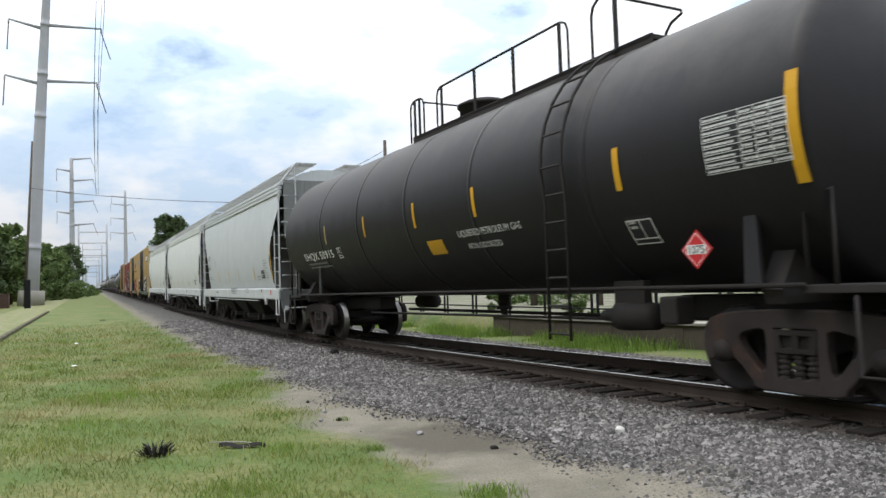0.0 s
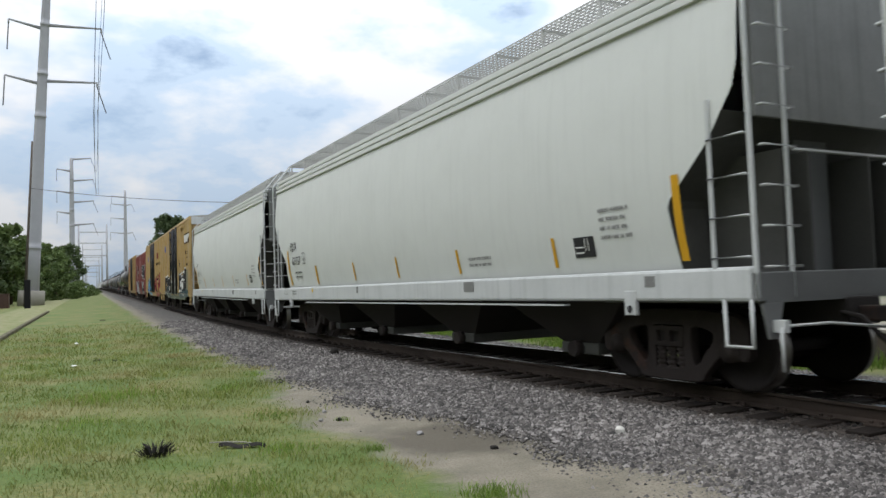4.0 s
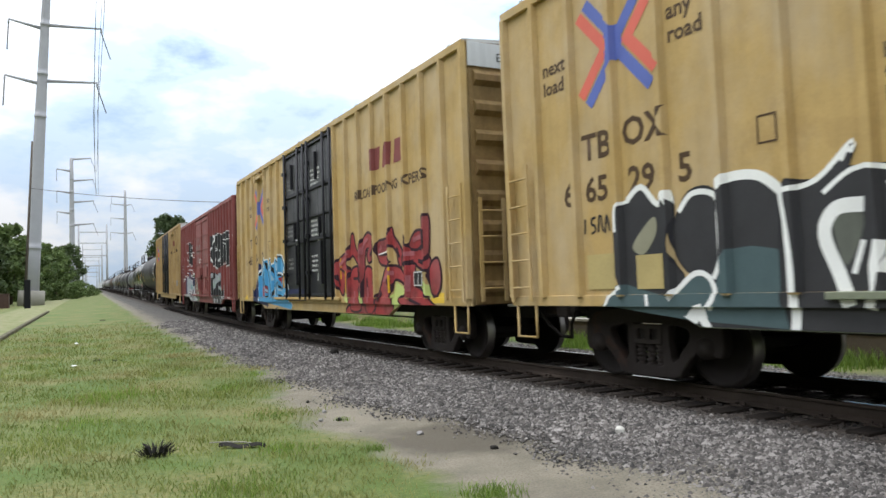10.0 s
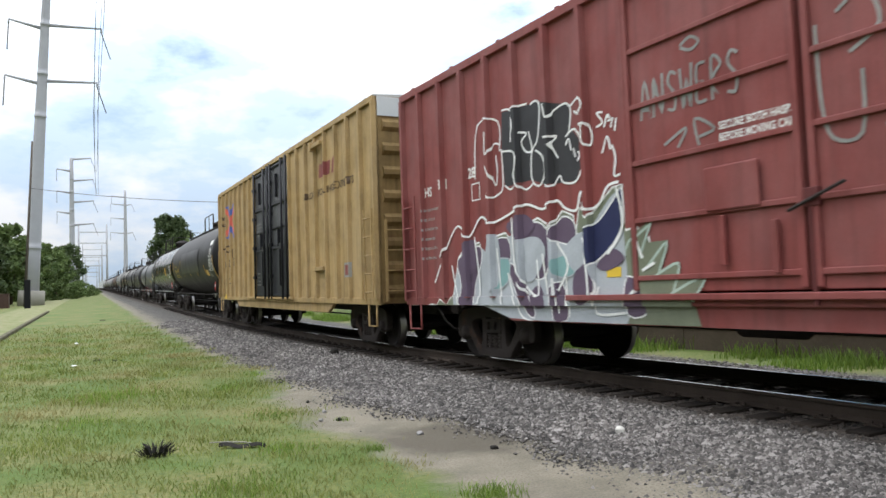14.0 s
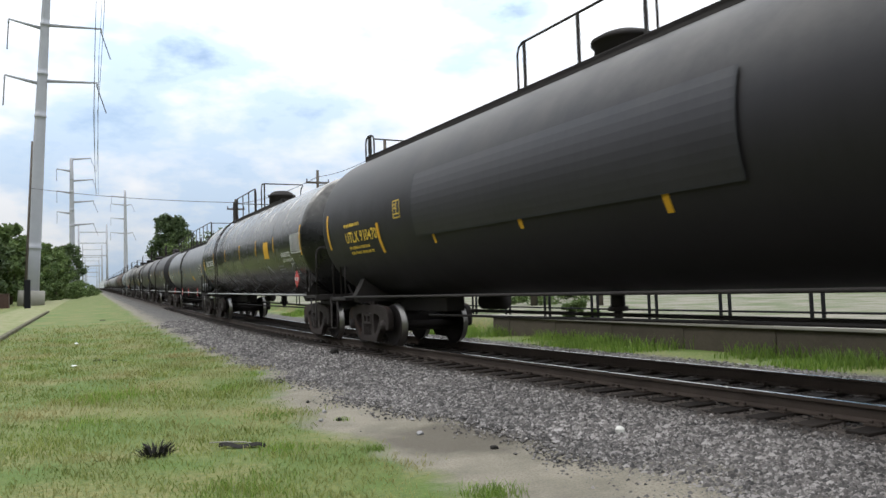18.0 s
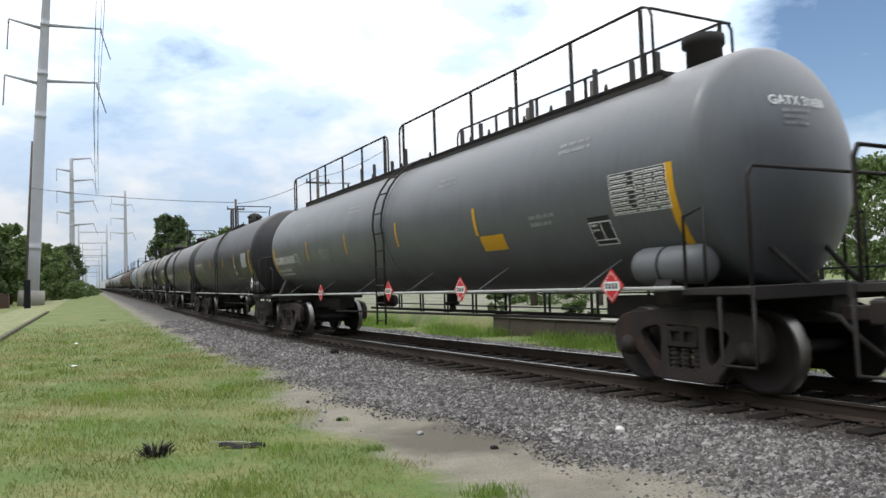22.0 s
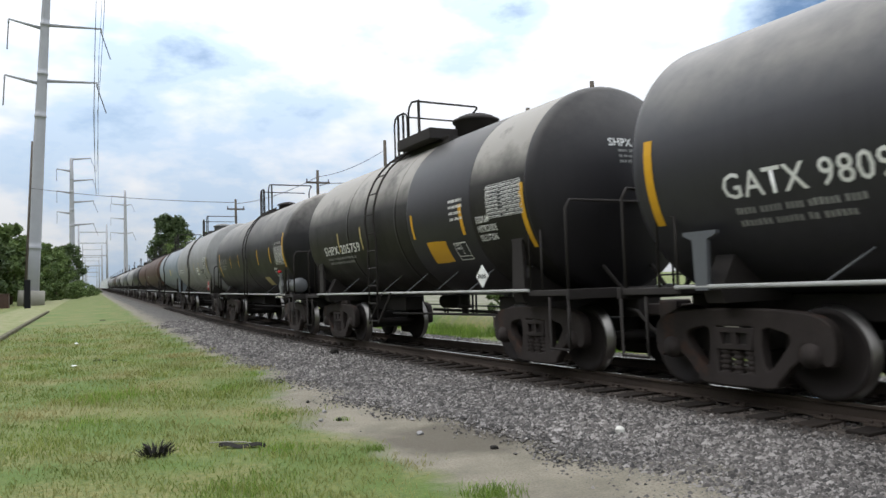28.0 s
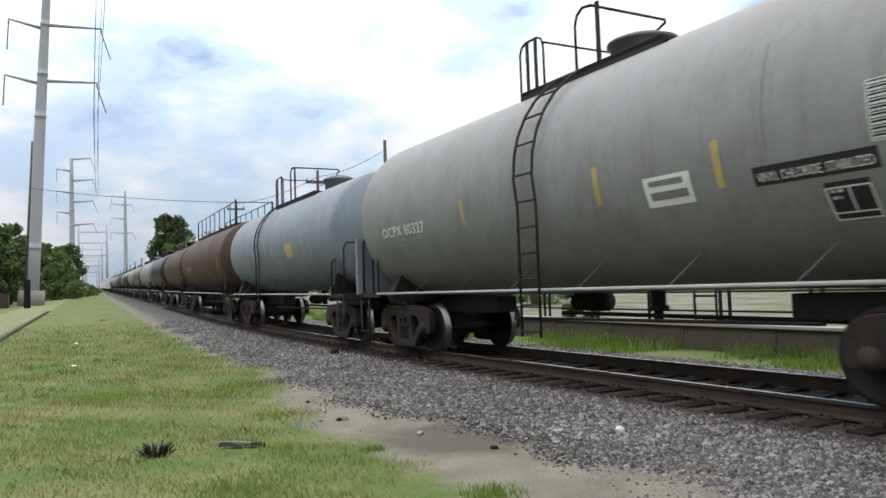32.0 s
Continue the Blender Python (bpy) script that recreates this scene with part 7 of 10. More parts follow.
# 5 and 6: yellow boxcars with black doors
def emblem(car, side, y, z, s=1.0, faded=False):
    """Crossed emblem: four arms, each a blue band above or below a red one that faces sideways."""
    k = 0
    for dx in (-1, 1):
        for up in (-1, 1):
            for off, mat in ((0.09, LOGO_BLUE), (-0.09, LOGO_RED)):
                a, b = Vector((-y + dx * 0.60 * s, z + up * 0.58 * s)), Vector((-y + dx * 0.08 * s, z + up * 0.02 * s))
                d = (b - a).normalized()
                nn = Vector((-d.y, d.x))
                nn = nn if nn.y * up > 0 else -nn
                side.shape(car, stroke([a + nn * off * s, b + nn * off * s], 0.15 * s), mat, "emblem_band", 0.004 + 0.0003 * k)
                k += 1
    side.shape(car, [[(-y + 0.10 * s * math.cos(t), z + 0.22 * s * math.sin(t)) for t in np.linspace(0, math.tau, 17)[:-1]]], LOGO_BLUE, "emblem_centre", 0.0072)


def door_print(car, side, y, z, lines, size, mat=LETTER):
    for k, words in enumerate(lines):
        side.words(car, words, y, z - k * size * 1.45, size, mat, "door_notice", "CENTER", 0.95, 0.006)


def logo_bars(car, side, y0, y1, z0, z1, back, front):
    """A dark plate with three plain slanted blocks."""
    if back:
        side.panel(car, y0, y1, z0, z1, back, "sign_plate", 0.004)
    w, hh = (y0 - y1) / 3, z1 - z0
    for k in range(3):
        u = -y0 + k * w + w * 0.12
        b, t = z0 + hh * 0.15, z1 - hh * 0.15
        sh = [(u + w * 0.12, t), (u + w * 0.84, t), (u + w * 0.70, b), (u - w * 0.02, b)]
        side.shape(car, [sh], front, "sign_block", 0.006)


def beam(car, y0, y1, z, x, mat):
    """Short horizontal roller guide high on the side."""
    bm = bmesh.new()
    box(bm, x - 0.10, x, y0, y1, z - 0.05, z + 0.05, 0.012)
    box(bm, x - 0.13, x, y1 - 0.12, y1, z - 0.12, z + 0.10, 0.012)
    part("roller_guide", bm, mat, car)


n, a = span(5)


def dress_5(car, side):
    x = -side.w - 0.055
    logo_bars(car, side, -5.57, -7.60, 3.86, 4.44, INK_BROWN, LETTER)
    side.words(car, "Railcar Pooling", -5.59, 3.30, 0.22, INK_BROWN, "slogan", width=1.86)
    side.words(car, "Experts", -6.03, 2.98, 0.22, INK_BROWN, "slogan", width=1.0)
    side.shape(car, [[(u - 0.0, v) for u, v in lp] for lp in bars([(6.05, 2.64, 0.18, 0.16), (6.27, 2.64, 0.14, 0.13), (6.47, 2.64, 0.5, 0.13)])], INK_BROWN, "slogan_bar")
    emblem(car, side, 5.87, 4.10)
    side.words(car, "next\nload", 7.32, 4.05, 0.19, INK_BROWN, "slogan")
    side.words(car, "any\nroad", 5.07, 4.10, 0.19, INK_BROWN, "slogan")
    side.words(car, "TB", 6.58, 2.78, 0.335, INK_BROWN)
    side.words(car, "OX", 5.85, 2.84, 0.335, INK_BROWN)
    for w, y in (("6", 6.98), ("65", 6.55), ("29", 5.78), ("5", 5.02)):
        side.words(car, w, y, 2.24 + (6.98 - y) * 0.03, 0.315, INK_BROWN)
    side.shape(car, [[(-4.0, 2.51), (-3.78, 2.51), (-3.78, 2.79), (-4.0, 2.79)], [(-3.98, 2.53), (-3.98, 2.77), (-3.80, 2.77), (-3.80, 2.53)]], INK_BROWN, "plate_mark")
    # black and white letters over a dark teal ground
    outline = [(2.34, 1.12), (2.42, 1.44), (2.7, 1.54), (2.42, 1.88), (2.53, 2), (2.73, 2.05), (2.98, 2.28), (3.18, 2.52), (3.25, 2.37), (3.22, 1.97), (3.4, 1.99), (3.65, 2.21), (3.82, 2.35), (3.91, 2.33), (3.93, 2.13), (4.13, 2.16), (4.44, 2.35), (4.43, 2.1), (4.66, 2.24), (4.84, 2.1)]
    outline += [(4.69, 2.17), (4.87, 2.07), (4.99, 2.28), (5.36, 2.43), (5.62, 2.29), (5.76, 2.44), (6.16, 2.57), (6.41, 2.39), (6.5, 2.11), (6.68, 2.05), (6.49, 1.76), (6.39, 1.38), (6.54, 1.15), (6.56, 0.84)]
    outline += [(7.0, 0.8), (2.35, 0.8)]
    side.shape(car, [stroke(outline, 0.05, True)[0]], SPRAY_BLACK, "graffiti_rim", 0.0050)
    side.shape(car, [outline], SPRAY_SOOT, "graffiti_letter", 0.0055, "charcoal graffiti letters")
    fade = [(2.35 + 0.3 * k, 1.30 + 0.10 * math.sin(k * 1.7)) for k in range(16)]
    side.shape(car, [fade + [(6.9, 0.78), (2.35, 0.78)]], SPRAY_TEAL, "graffiti_fade", 0.0060)
    side.shape(car, [[(6.62, 2.36), (6.99, 2.46), (7.36, 2.4), (7.3, 2.05), (7.52, 2.03), (7.4, 1.55), (7.55, 1.2), (6.76, 1.29), (6.39, 1.38), (6.53, 1.76)]], SPRAY_ASH, "graffiti_flash", 0.0047, "ash grey graffiti flash")
    for k, (w, pts) in enumerate((
            (0.045, [(3.18, 2.5), (3.05, 2.27), (2.76, 2.1), (2.73, 1.71), (2.87, 1.73)]),
            (0.07, [(3.23, 2.41), (3.22, 1.97), (3.16, 1.61), (2.98, 1.32), (2.8, 0.96)]),
            (0.05, [(2.34, 1.12), (2.59, 1.36), (2.75, 1.64)]),
            (0.05, [(2.45, 1.95), (2.51, 1.66), (2.75, 1.6)]),
            (0.055, [(3.39, 1.63), (3.51, 1.81), (3.39, 1.92), (3.81, 2.32), (3.86, 2.23), (3.74, 1.85), (3.57, 1.58), (3.48, 1.4), (3.56, 1.36), (3.68, 1.48), (3.7, 1.73)]),
            (0.05, [(4, 2.13), (3.93, 1.84), (3.74, 1.82)]),
            (0.06, [(3.97, 2.11), (3.95, 1.56), (3.9, 1.07)]),
            (0.05, [(3.17, 1.18), (3.47, 1.23), (3.81, 1.23), (3.9, 1.13), (3.67, 1.01)]),
            (0.05, [(4.06, 2.16), (4.43, 2.31), (4.39, 2.2), (4.31, 2), (4.65, 2.21), (4.84, 2.09)]),
            (0.13, [(4.36, 1.79), (4.48, 1.91), (4.55, 1.8), (4.45, 1.49), (4.35, 1.18), (4.31, 0.95)]),
            (0.03, [(4.25, 1.68), (4.26, 1.51), (4.3, 1.39)]),
            (0.07, [(4.74, 1.72), (4.67, 1.4), (4.7, 1.09), (4.76, 1.05)]),
            (0.13, [(4.87, 1.96), (5.03, 2.2), (5.25, 2.36)]),
            (0.07, [(5.24, 1.9), (5.1, 1.69), (4.97, 1.38), (4.96, 1.09), (5.03, 1.02), (5.19, 1.14)]),
            (0.05, [(4.83, 1.06), (4.94, 0.88), (4.94, 0.66)]),
            (0.05, [(5.62, 1.87), (5.75, 2.4), (6.19, 2.54), (6.5, 2.19), (6.45, 1.84)]),
            (0.09, [(6.21, 2.48), (6.1, 2.11), (6.05, 1.78)]),
            (0.06, [(5.52, 1.84), (5.84, 1.81), (5.89, 1.64), (5.63, 1.49), (5.42, 1.29), (5.47, 1.16), (5.79, 1.16)]),
            (0.05, [(6.16, 1.27), (6.43, 1.17), (6.53, 0.99), (6.52, 0.84)]),
            (0.05, [(6.33, 2.05), (6.68, 2.05), (6.49, 1.76)]))):
        spray_line(car, side, pts, w + 0.035, SPRAY_BLACK, k, "graffiti_edge")
        spray_line(car, side, pts, w, SPRAY_WHITE, k + 1.5, "graffiti_outline")
    for k, ring in enumerate((
            [(-6.25, 0.75), (-6.14, 1.1), (-5.92, 1.18), (-6.03, 1.47), (-5.98, 1.84), (-5.9, 2.11), (-5.57, 2.32), (-5.47, 2.19), (-5.33, 2.11), (-5.15, 2.2), (-5.11, 1.98), (-5.19, 1.65), (-5.13, 1.42), (-5, 1.24), (-5.23, 1.07), (-5.37, 0.97), (-5.42, 0.77)],
            [(-5.03, 1.97), (-4.88, 2.16), (-4.63, 2.18), (-4.5, 2.01), (-4.51, 1.49), (-4.58, 1.23), (-4.67, 1.24), (-4.75, 1.32), (-4.88, 1.3), (-5.06, 1.47), (-5.12, 1.76)],
            [(-4.6, 0.56), (-4.59, 1.23), (-4.45, 1.8), (-4.49, 2.16), (-4.33, 2.27), (-4.02, 2.22), (-3.78, 2.06), (-3.71, 1.63), (-3.65, 1.25), (-3.68, 0.61)],
            [(-5.39, 0.77), (-5.16, 1.03), (-4.95, 1.25), (-4.69, 1.28), (-4.59, 1.18), (-4.6, 0.56), (-5.4, 0.63)])):
        mural_letter(car, side, ring, SPRAY_SOOT, SPRAY_BLACK, k, 0.05)
    side.shape(car, [smooth_loop([(-6.25, 0.69), (-6.14, 1.1), (-5.88, 1.21), (-5.23, 1.06), (-4.85, 1.29), (-4.61, 1.18), (-4.55, 1.29), (-4.39, 1.53), (-3.86, 1.5), (-3.67, 1.25), (-3.68, 0.61), (-6.26, 0.59)], True, 2)], SPRAY_TEAL, "graffiti_fade", 0.0092, "dark teal graffiti ground")
    side.shape(car, [smooth_loop([(-5.73, 1.69), (-5.41, 1.96), (-5.37, 1.78), (-5.55, 1.56), (-5.7, 1.57)])], SPRAY_ASH, "graffiti_gap", 0.0095)
    for k, (w, pts) in enumerate((
            (0.1, [(-4.48, 2.17), (-4.34, 2.25), (-4.02, 2.22), (-3.8, 2.06), (-3.76, 1.96), (-3.69, 1.25), (-3.72, 0.7)]),
            (0.06, [(-5.03, 1.97), (-4.85, 2.14), (-4.61, 2.13), (-4.5, 1.99), (-4.5, 1.49), (-4.61, 1.24)]),
            (0.07, [(-5.81, 2.19), (-5.57, 2.32), (-5.33, 2.09), (-5.15, 2.2), (-5.12, 1.87), (-5.19, 1.59), (-5.07, 1.31)]),
            (0.04, [(-5.96, 1.83), (-5.94, 2.13), (-5.77, 2.18)]),
            (0.06, [(-5.23, 1.03), (-5.09, 1.14), (-4.85, 1.3), (-4.67, 1.26), (-4.6, 1.08), (-4.72, 0.92)]),
            (0.16, [(-4.75, 0.91), (-4.91, 0.85), (-5.05, 0.64)]),
            (0.05, [(-6.29, 0.78), (-6.18, 1.06), (-5.92, 1.18)]),
            (0.05, [(-5.55, 1.09), (-5.53, 0.8)]),
            (0.1, [(-4.83, 0.89), (-4.69, 0.66)]))):
        spray_line(car, side, pts, w, SPRAY_WHITE, 10 + k, "graffiti_outline")
    for y0, y1, z0, z1 in ((6.56, 6.02, 1.16, 1.59), (5.7, 5.21, 1.15, 1.54)):
        side.panel(car, y0, y1, z0, z1, STRIPE_PALE, "yellow_notice", 0.0165, "plain yellow repaint patch")
    mural_letter(car, side, [(-3.76, 2), (-3.41, 2.07), (-3.06, 2.35), (-3.12, 2.15), (-2.83, 2.12), (-2.64, 2.06), (-2.62, 1.63), (-2.72, 1.23), (-2.88, 0.63), (-3.19, 0.62), (-3.76, 0.6)], SPRAY_SOOT, SPRAY_BLACK, 5, 0.05)
    side.shape(car, [smooth_loop([(-3.26, 1.75), (-3.08, 1.85), (-3.01, 1.65), (-3.18, 1.31), (-3.27, 1.56)])], SPRAY_GREY, "graffiti_gap", 0.0105)
    side.shape(car, [[(-2.63, 1.73), (-2.34, 1.66), (-2.03, 1.71), (-2.07, 0.9), (-2.79, 0.88)]], SPRAY_ASH, "graffiti_flash", 0.0043, "ash grey graffiti flash")
    for k, (w, pts) in enumerate((
            (0.06, [(-3.76, 2), (-3.74, 1.4), (-3.69, 0.93)]),
            (0.05, [(-3.75, 2.03), (-3.41, 2.09), (-3.06, 2.37), (-3.19, 2.12), (-3.36, 1.96)]),
            (0.045, [(-3.36, 1.96), (-3.08, 2.13), (-2.78, 2.1), (-2.59, 1.97)]),
            (0.14, [(-2.73, 2), (-2.7, 1.63), (-2.82, 1.23)]),
            (0.13, [(-3, 1.82), (-3.25, 1.81), (-3.37, 1.6), (-3.25, 1.24), (-3.16, 0.96)]),
            (0.05, [(-3.02, 1.52), (-3.12, 1.24)]),
            (0.08, [(-2.86, 1.51), (-3, 0.93)]),
            (0.05, [(-2.77, 0.91), (-2.6, 1.16), (-2.46, 1.23), (-2.29, 1.19), (-2.22, 0.94)]))):
        spray_line(car, side, pts, w, SPRAY_WHITE, 12 + k, "graffiti_outline")
    for y0, y1, z0, z1, mat in ((1.22, 0.91, 1.53, 1.72, SPRAY_WHITE), (0.9, 0.69, 1.56, 1.83, SPRAY_SOOT), (0.68, 0.6, 1.13, 1.71, SPRAY_WHITE), (1.25, 0.91, 2.06, 2.17, SPRAY_WHITE), (0.79, 0.46, 1.98, 2.06, SPRAY_WHITE), (0.71, 0.56, 0.95, 1.05, SPRAY_WHITE), (0.89, 0.71, 0.93, 1.08, SPRAY_SOOT), (0.69, 0.56, 0.66, 0.86, SPRAY_WHITE), (1.78, 1.43, 1.33, 1.92, SPRAY_ASH), (-0.08, -0.23, 1.16, 2.11, SPRAY_ASH), (0.52, 0.05, 0.87, 1.32, SPRAY_SAGE)):
        side.panel(car, y0, y1, z0, z1, mat, "paint_dab", 0.0088)
    side.words(car, "HATERS\nGONNA\nHATE...", 2.76, 3, 0.13, SPRAY_BLACK, "graffiti_tag", width=0.62)
    scribble(car, side, -2.55, -3.1, 3.00, 3.22, 4, SPRAY_BLACK, 5, 0.02)
    scribble(car, side, -2.6, -3.1, 2.72, 2.94, 4, SPRAY_BLACK, 6, 0.02)
    scribble(car, side, -2.62, -3.12, 2.56, 2.72, 4, SPRAY_BLACK, 16, 0.02)
    scribble(car, side, -2.5, -3.25, 2.36, 2.54, 5, SPRAY_BLACK, 17, 0.02)
    scribble(car, side, -3.3, -3.55, 2.50, 2.82, 2, SPRAY_BLACK, 7, 0.02)
    scribble(car, side, 6.6, 6.1, 1.85, 2.05, 4, SPRAY_BLACK, 9, 0.03)
    door_print(car, side, -1.15, 4.45, ("CLOSE AND LOCK", "BOTH DOORS", "BEFORE", "MOVING CAR"), 0.085)
    door_print(car, side, 1.55, 4.28, ("IMPORTANT", "CLOSE THIS DOOR", "BEFORE CLOSING", "MAIN DOOR"), 0.07)
    side.panel(car, 1.98, -1.95, 1.12, 1.46, SPRAY_GREY, "weathered_panel", 0.0036, "grey weathered lower door panel")
    for yd in (1.05, -0.95):
        side.shape(car, [[(-yd + 0.09 * math.cos(q), 2.10 + 0.13 * math.sin(q)) for q in np.linspace(0, math.tau, 15)[:-1]], [(-yd + 0.055 * math.cos(q), 2.10 + 0.09 * math.sin(q)) for q in np.linspace(0, -math.tau, 15)[:-1]]], LETTER, "round_label", 0.10)
        side.panel(car, yd + 0.08, yd - 0.10, 1.72, 1.92, LETTER, "door_label", 0.10)
        side.panel(car, yd - 0.30, yd - 0.62, 1.62, 1.95, SPRAY_GREY, "door_label", 0.006)
    scribble(car, side, 1.55, 1.0, 2.85, 3.2, 2, LETTER, 12, 0.04)
    scribble(car, side, -0.75, -1.35, 2.75, 3.15, 3, LETTER, 13, 0.04)
    for k in range(9):
        y = 1.8 - k * 0.42
        side.panel(car, y, y - 0.15, 0.99 if k % 2 else 1.32, 1.07 if k % 2 else 1.5, SPRAY_WHITE, "paint_dab", 0.005)
    for y, z in ((1.3, 1.7), (0.6, 1.9), (-0.6, 1.75), (-1.2, 2.0), (-1.7, 1.6), (1.7, 2.1)):
        side.shape(car, [smooth_loop([(-y, z), (-y + 0.14, z + 0.12), (-y + 0.2, z - 0.2), (-y + 0.05, z - 0.3)])], SPRAY_WHITE if z > 1.72 else SPRAY_TEAL, "paint_dab", 0.0055)
    beam(car, -5.35, -4.5, 4.86, x, YELLOW_BOX)


CARS.append(boxcar("yellow boxcar with black doors and black-white graffiti", n, a, YELLOW_BOX, DOOR_BLACK, paint_on=dress_5, sill_mat=SPRAY_SAGE))

n, a = span(6)


def dress_6(car, side):
    x = -side.w - 0.055
    logo_bars(car, side, -4.3, -6.0, 3.60, 4.25, None, RED_BOX)
    for word, y, w in (("RAILCAR", -3.32, 1.03), ("POOLING", -4.50, 1.13), ("EXPERTS", -5.80, 1.12)):
        side.words(car, word, y, 3.20, 0.20, INK_BROWN, "slogan", width=w)
    emblem(car, side, 5.25, 3.95)
    side.words(car, "next\nload", 6.68, 4.02, 0.19, INK_BROWN, "slogan")
    side.words(car, "any\nroad", 4.37, 4.02, 0.19, INK_BROWN, "slogan")
    side.words(car, "TB", 6.68, 2.73, 0.30, INK_BROWN)
    side.words(car, "OX", 5.98, 2.81, 0.30, INK_BROWN)
    for w, y in (("6", 7.29), ("68", 6.80), ("14", 5.95), ("2", 5.12)):
        side.words(car, w, y, 2.14 + (7.29 - y) * 0.04, 0.31, INK_BROWN)
    side.shape(car, [[(-4.25, 2.5), (-3.98, 2.5), (-3.98, 2.82), (-4.25, 2.82)], [(-4.23, 2.52), (-4.23, 2.80), (-4.00, 2.80), (-4.00, 2.52)]], INK_BROWN, "plate_mark")
    side.panel(car, 7.45, 7.01, 1.0, 1.14, LETTER_GOLD, "yellow_notice", 0.005, "yellow notice panel")
    side.panel(car, -7.0, -7.5, 0.99, 1.17, LETTER_GOLD, "yellow_notice", 0.005, "yellow notice panel")
    side.panel(car, -6.32, -6.65, 1.29, 1.57, INK, "inspection_stencil", 0.022, "black inspection stencil")
    # sky blue piece at the trailing end
    spikes = []
    for k in range(15):
        y = 6.35 - k * 0.085
        spikes.append((-y, 1.0 + k * 0.075 + (0.22 if k % 2 else 0.0)))
    side.shape(car, [spikes + [(-4.5, 1.9), (-4.5, 0.78), (-6.3, 0.78)]], SPRAY_NAVY, "graffiti_ground", 0.0042, "navy graffiti spikes")
    blue = [(-5.62, 0.85), (-5.36, 1.48), (-5.28, 1.81), (-4.88, 2.32), (-4.68, 2.15), (-4.42, 2.24), (-4.24, 2.03), (-4.2, 2.26), (-3.82, 2.27), (-3.7, 2.02), (-3.52, 2.26), (-3.17, 2.13), (-3.08, 2.35), (-2.73, 2.27), (-2.45, 2), (-2.41, 1.7), (-2.13, 1.68), (-2.16, 1.49), (-1.96, 1.23), (-2.01, 0.97), (-1.85, 0.85), (-1.92, 0.67), (-5.46, 0.59)]
    side.shape(car, [stroke(blue, 0.10, True)[0]], SPRAY_WHITE, "graffiti_halo", 0.0047)
    side.shape(car, [blue], SPRAY_BLUE, "graffiti_letter", 0.0052, "sky blue graffiti letters")
    for k, pts in enumerate((
            [(-5.26, 1.77), (-4.89, 2.23), (-4.78, 2.05), (-4.46, 2.15), (-4.4, 1.91), (-4.23, 1.63), (-4.15, 1.36)],
            [(-4.18, 2.22), (-3.82, 2.21), (-3.67, 1.94), (-3.57, 1.59), (-3.65, 1.22), (-3.78, 0.97)],
            [(-3.48, 2.2), (-3.19, 2.07), (-3.31, 1.81), (-3.21, 1.62), (-3.46, 1.4), (-3.36, 1.15)],
            [(-3.07, 2.31), (-2.73, 2.22), (-2.49, 1.95), (-2.45, 1.73), (-2.7, 1.67), (-2.91, 1.74), (-3.09, 1.64)],
            [(-3.06, 1.61), (-2.86, 1.37), (-2.72, 1.36), (-2.58, 1.52)],
            [(-2.41, 1.66), (-2.17, 1.64), (-2.24, 1.45), (-2.02, 1.23), (-2.14, 1.1), (-2.38, 1.24)],
            [(-5.04, 1.68), (-4.73, 1.52), (-4.51, 1.1), (-4.35, 1.23), (-4.57, 1.58)],
            [(-4.02, 1.88), (-3.91, 1.54), (-4.11, 1.29), (-4.08, 1.03)],
            [(-4.8, 1.95), (-4.99, 1.68), (-4.96, 1.25)],
            [(-3.02, 1.2), (-2.74, 1.08), (-2.48, 1.13), (-2.33, 1.05)],
            [(-5.33, 0.82), (-4.79, 0.7), (-4.58, 0.82)],
            [(-3.76, 0.67), (-3.42, 0.76), (-3.2, 0.66)])):
        spray_line(car, side, pts, 0.055, SPRAY_BLACK, k, "graffiti_line")
    for k, pts in enumerate((
            [(-5.17, 1.76), (-4.83, 2.15)],
            [(-4.16, 1.92), (-3.97, 1.97)],
            [(-3.81, 2.11), (-3.72, 1.85), (-3.66, 1.59)],
            [(-3.41, 2.09), (-3.36, 1.88)],
            [(-2.9, 1.8), (-2.63, 1.74)],
            [(-3.06, 1.55), (-2.9, 1.31), (-2.73, 1.28)],
            [(-2.35, 1.6), (-2.2, 1.59)],
            [(-2.4, 1.29), (-2.11, 1.17)],
            [(-4.7, 1.66), (-4.4, 1.24)],
            [(-3.6, 1.09), (-3.5, 1.4)],
            [(-2.54, 1.97), (-2.49, 1.76)],
            [(-4.05, 1.19), (-3.96, 1.51)],
            [(-5.53, 0.93), (-5.31, 1.4)])):
        spray_line(car, side, pts, 0.05, SPRAY_PALE_BLUE if k % 3 == 2 else SPRAY_WHITE, 14 + k, "graffiti_shine")
    for k, ring in enumerate((
            [(-5.07, 1.32), (-4.9, 1.42), (-4.8, 1.21), (-5, 1.07)],
            [(-2.88, 1.66), (-2.7, 1.65), (-2.77, 1.48), (-2.85, 1.51)],
            [(-2.51, 1.19), (-2.38, 1.24), (-2.34, 1.09), (-2.48, 1.11)],
            [(-4.51, 1.44), (-4.41, 1.4), (-4.39, 1.2), (-4.48, 1.27)])):
        side.shape(car, [smooth_loop(ring)], SPRAY_RED, "graffiti_flash", 0.0125 + 0.0003 * k)
    side.panel(car, 2.62, 2.5, 1.35, 1.85, STRIPE, "reflective_strip", 0.013, "yellow reflective strip")
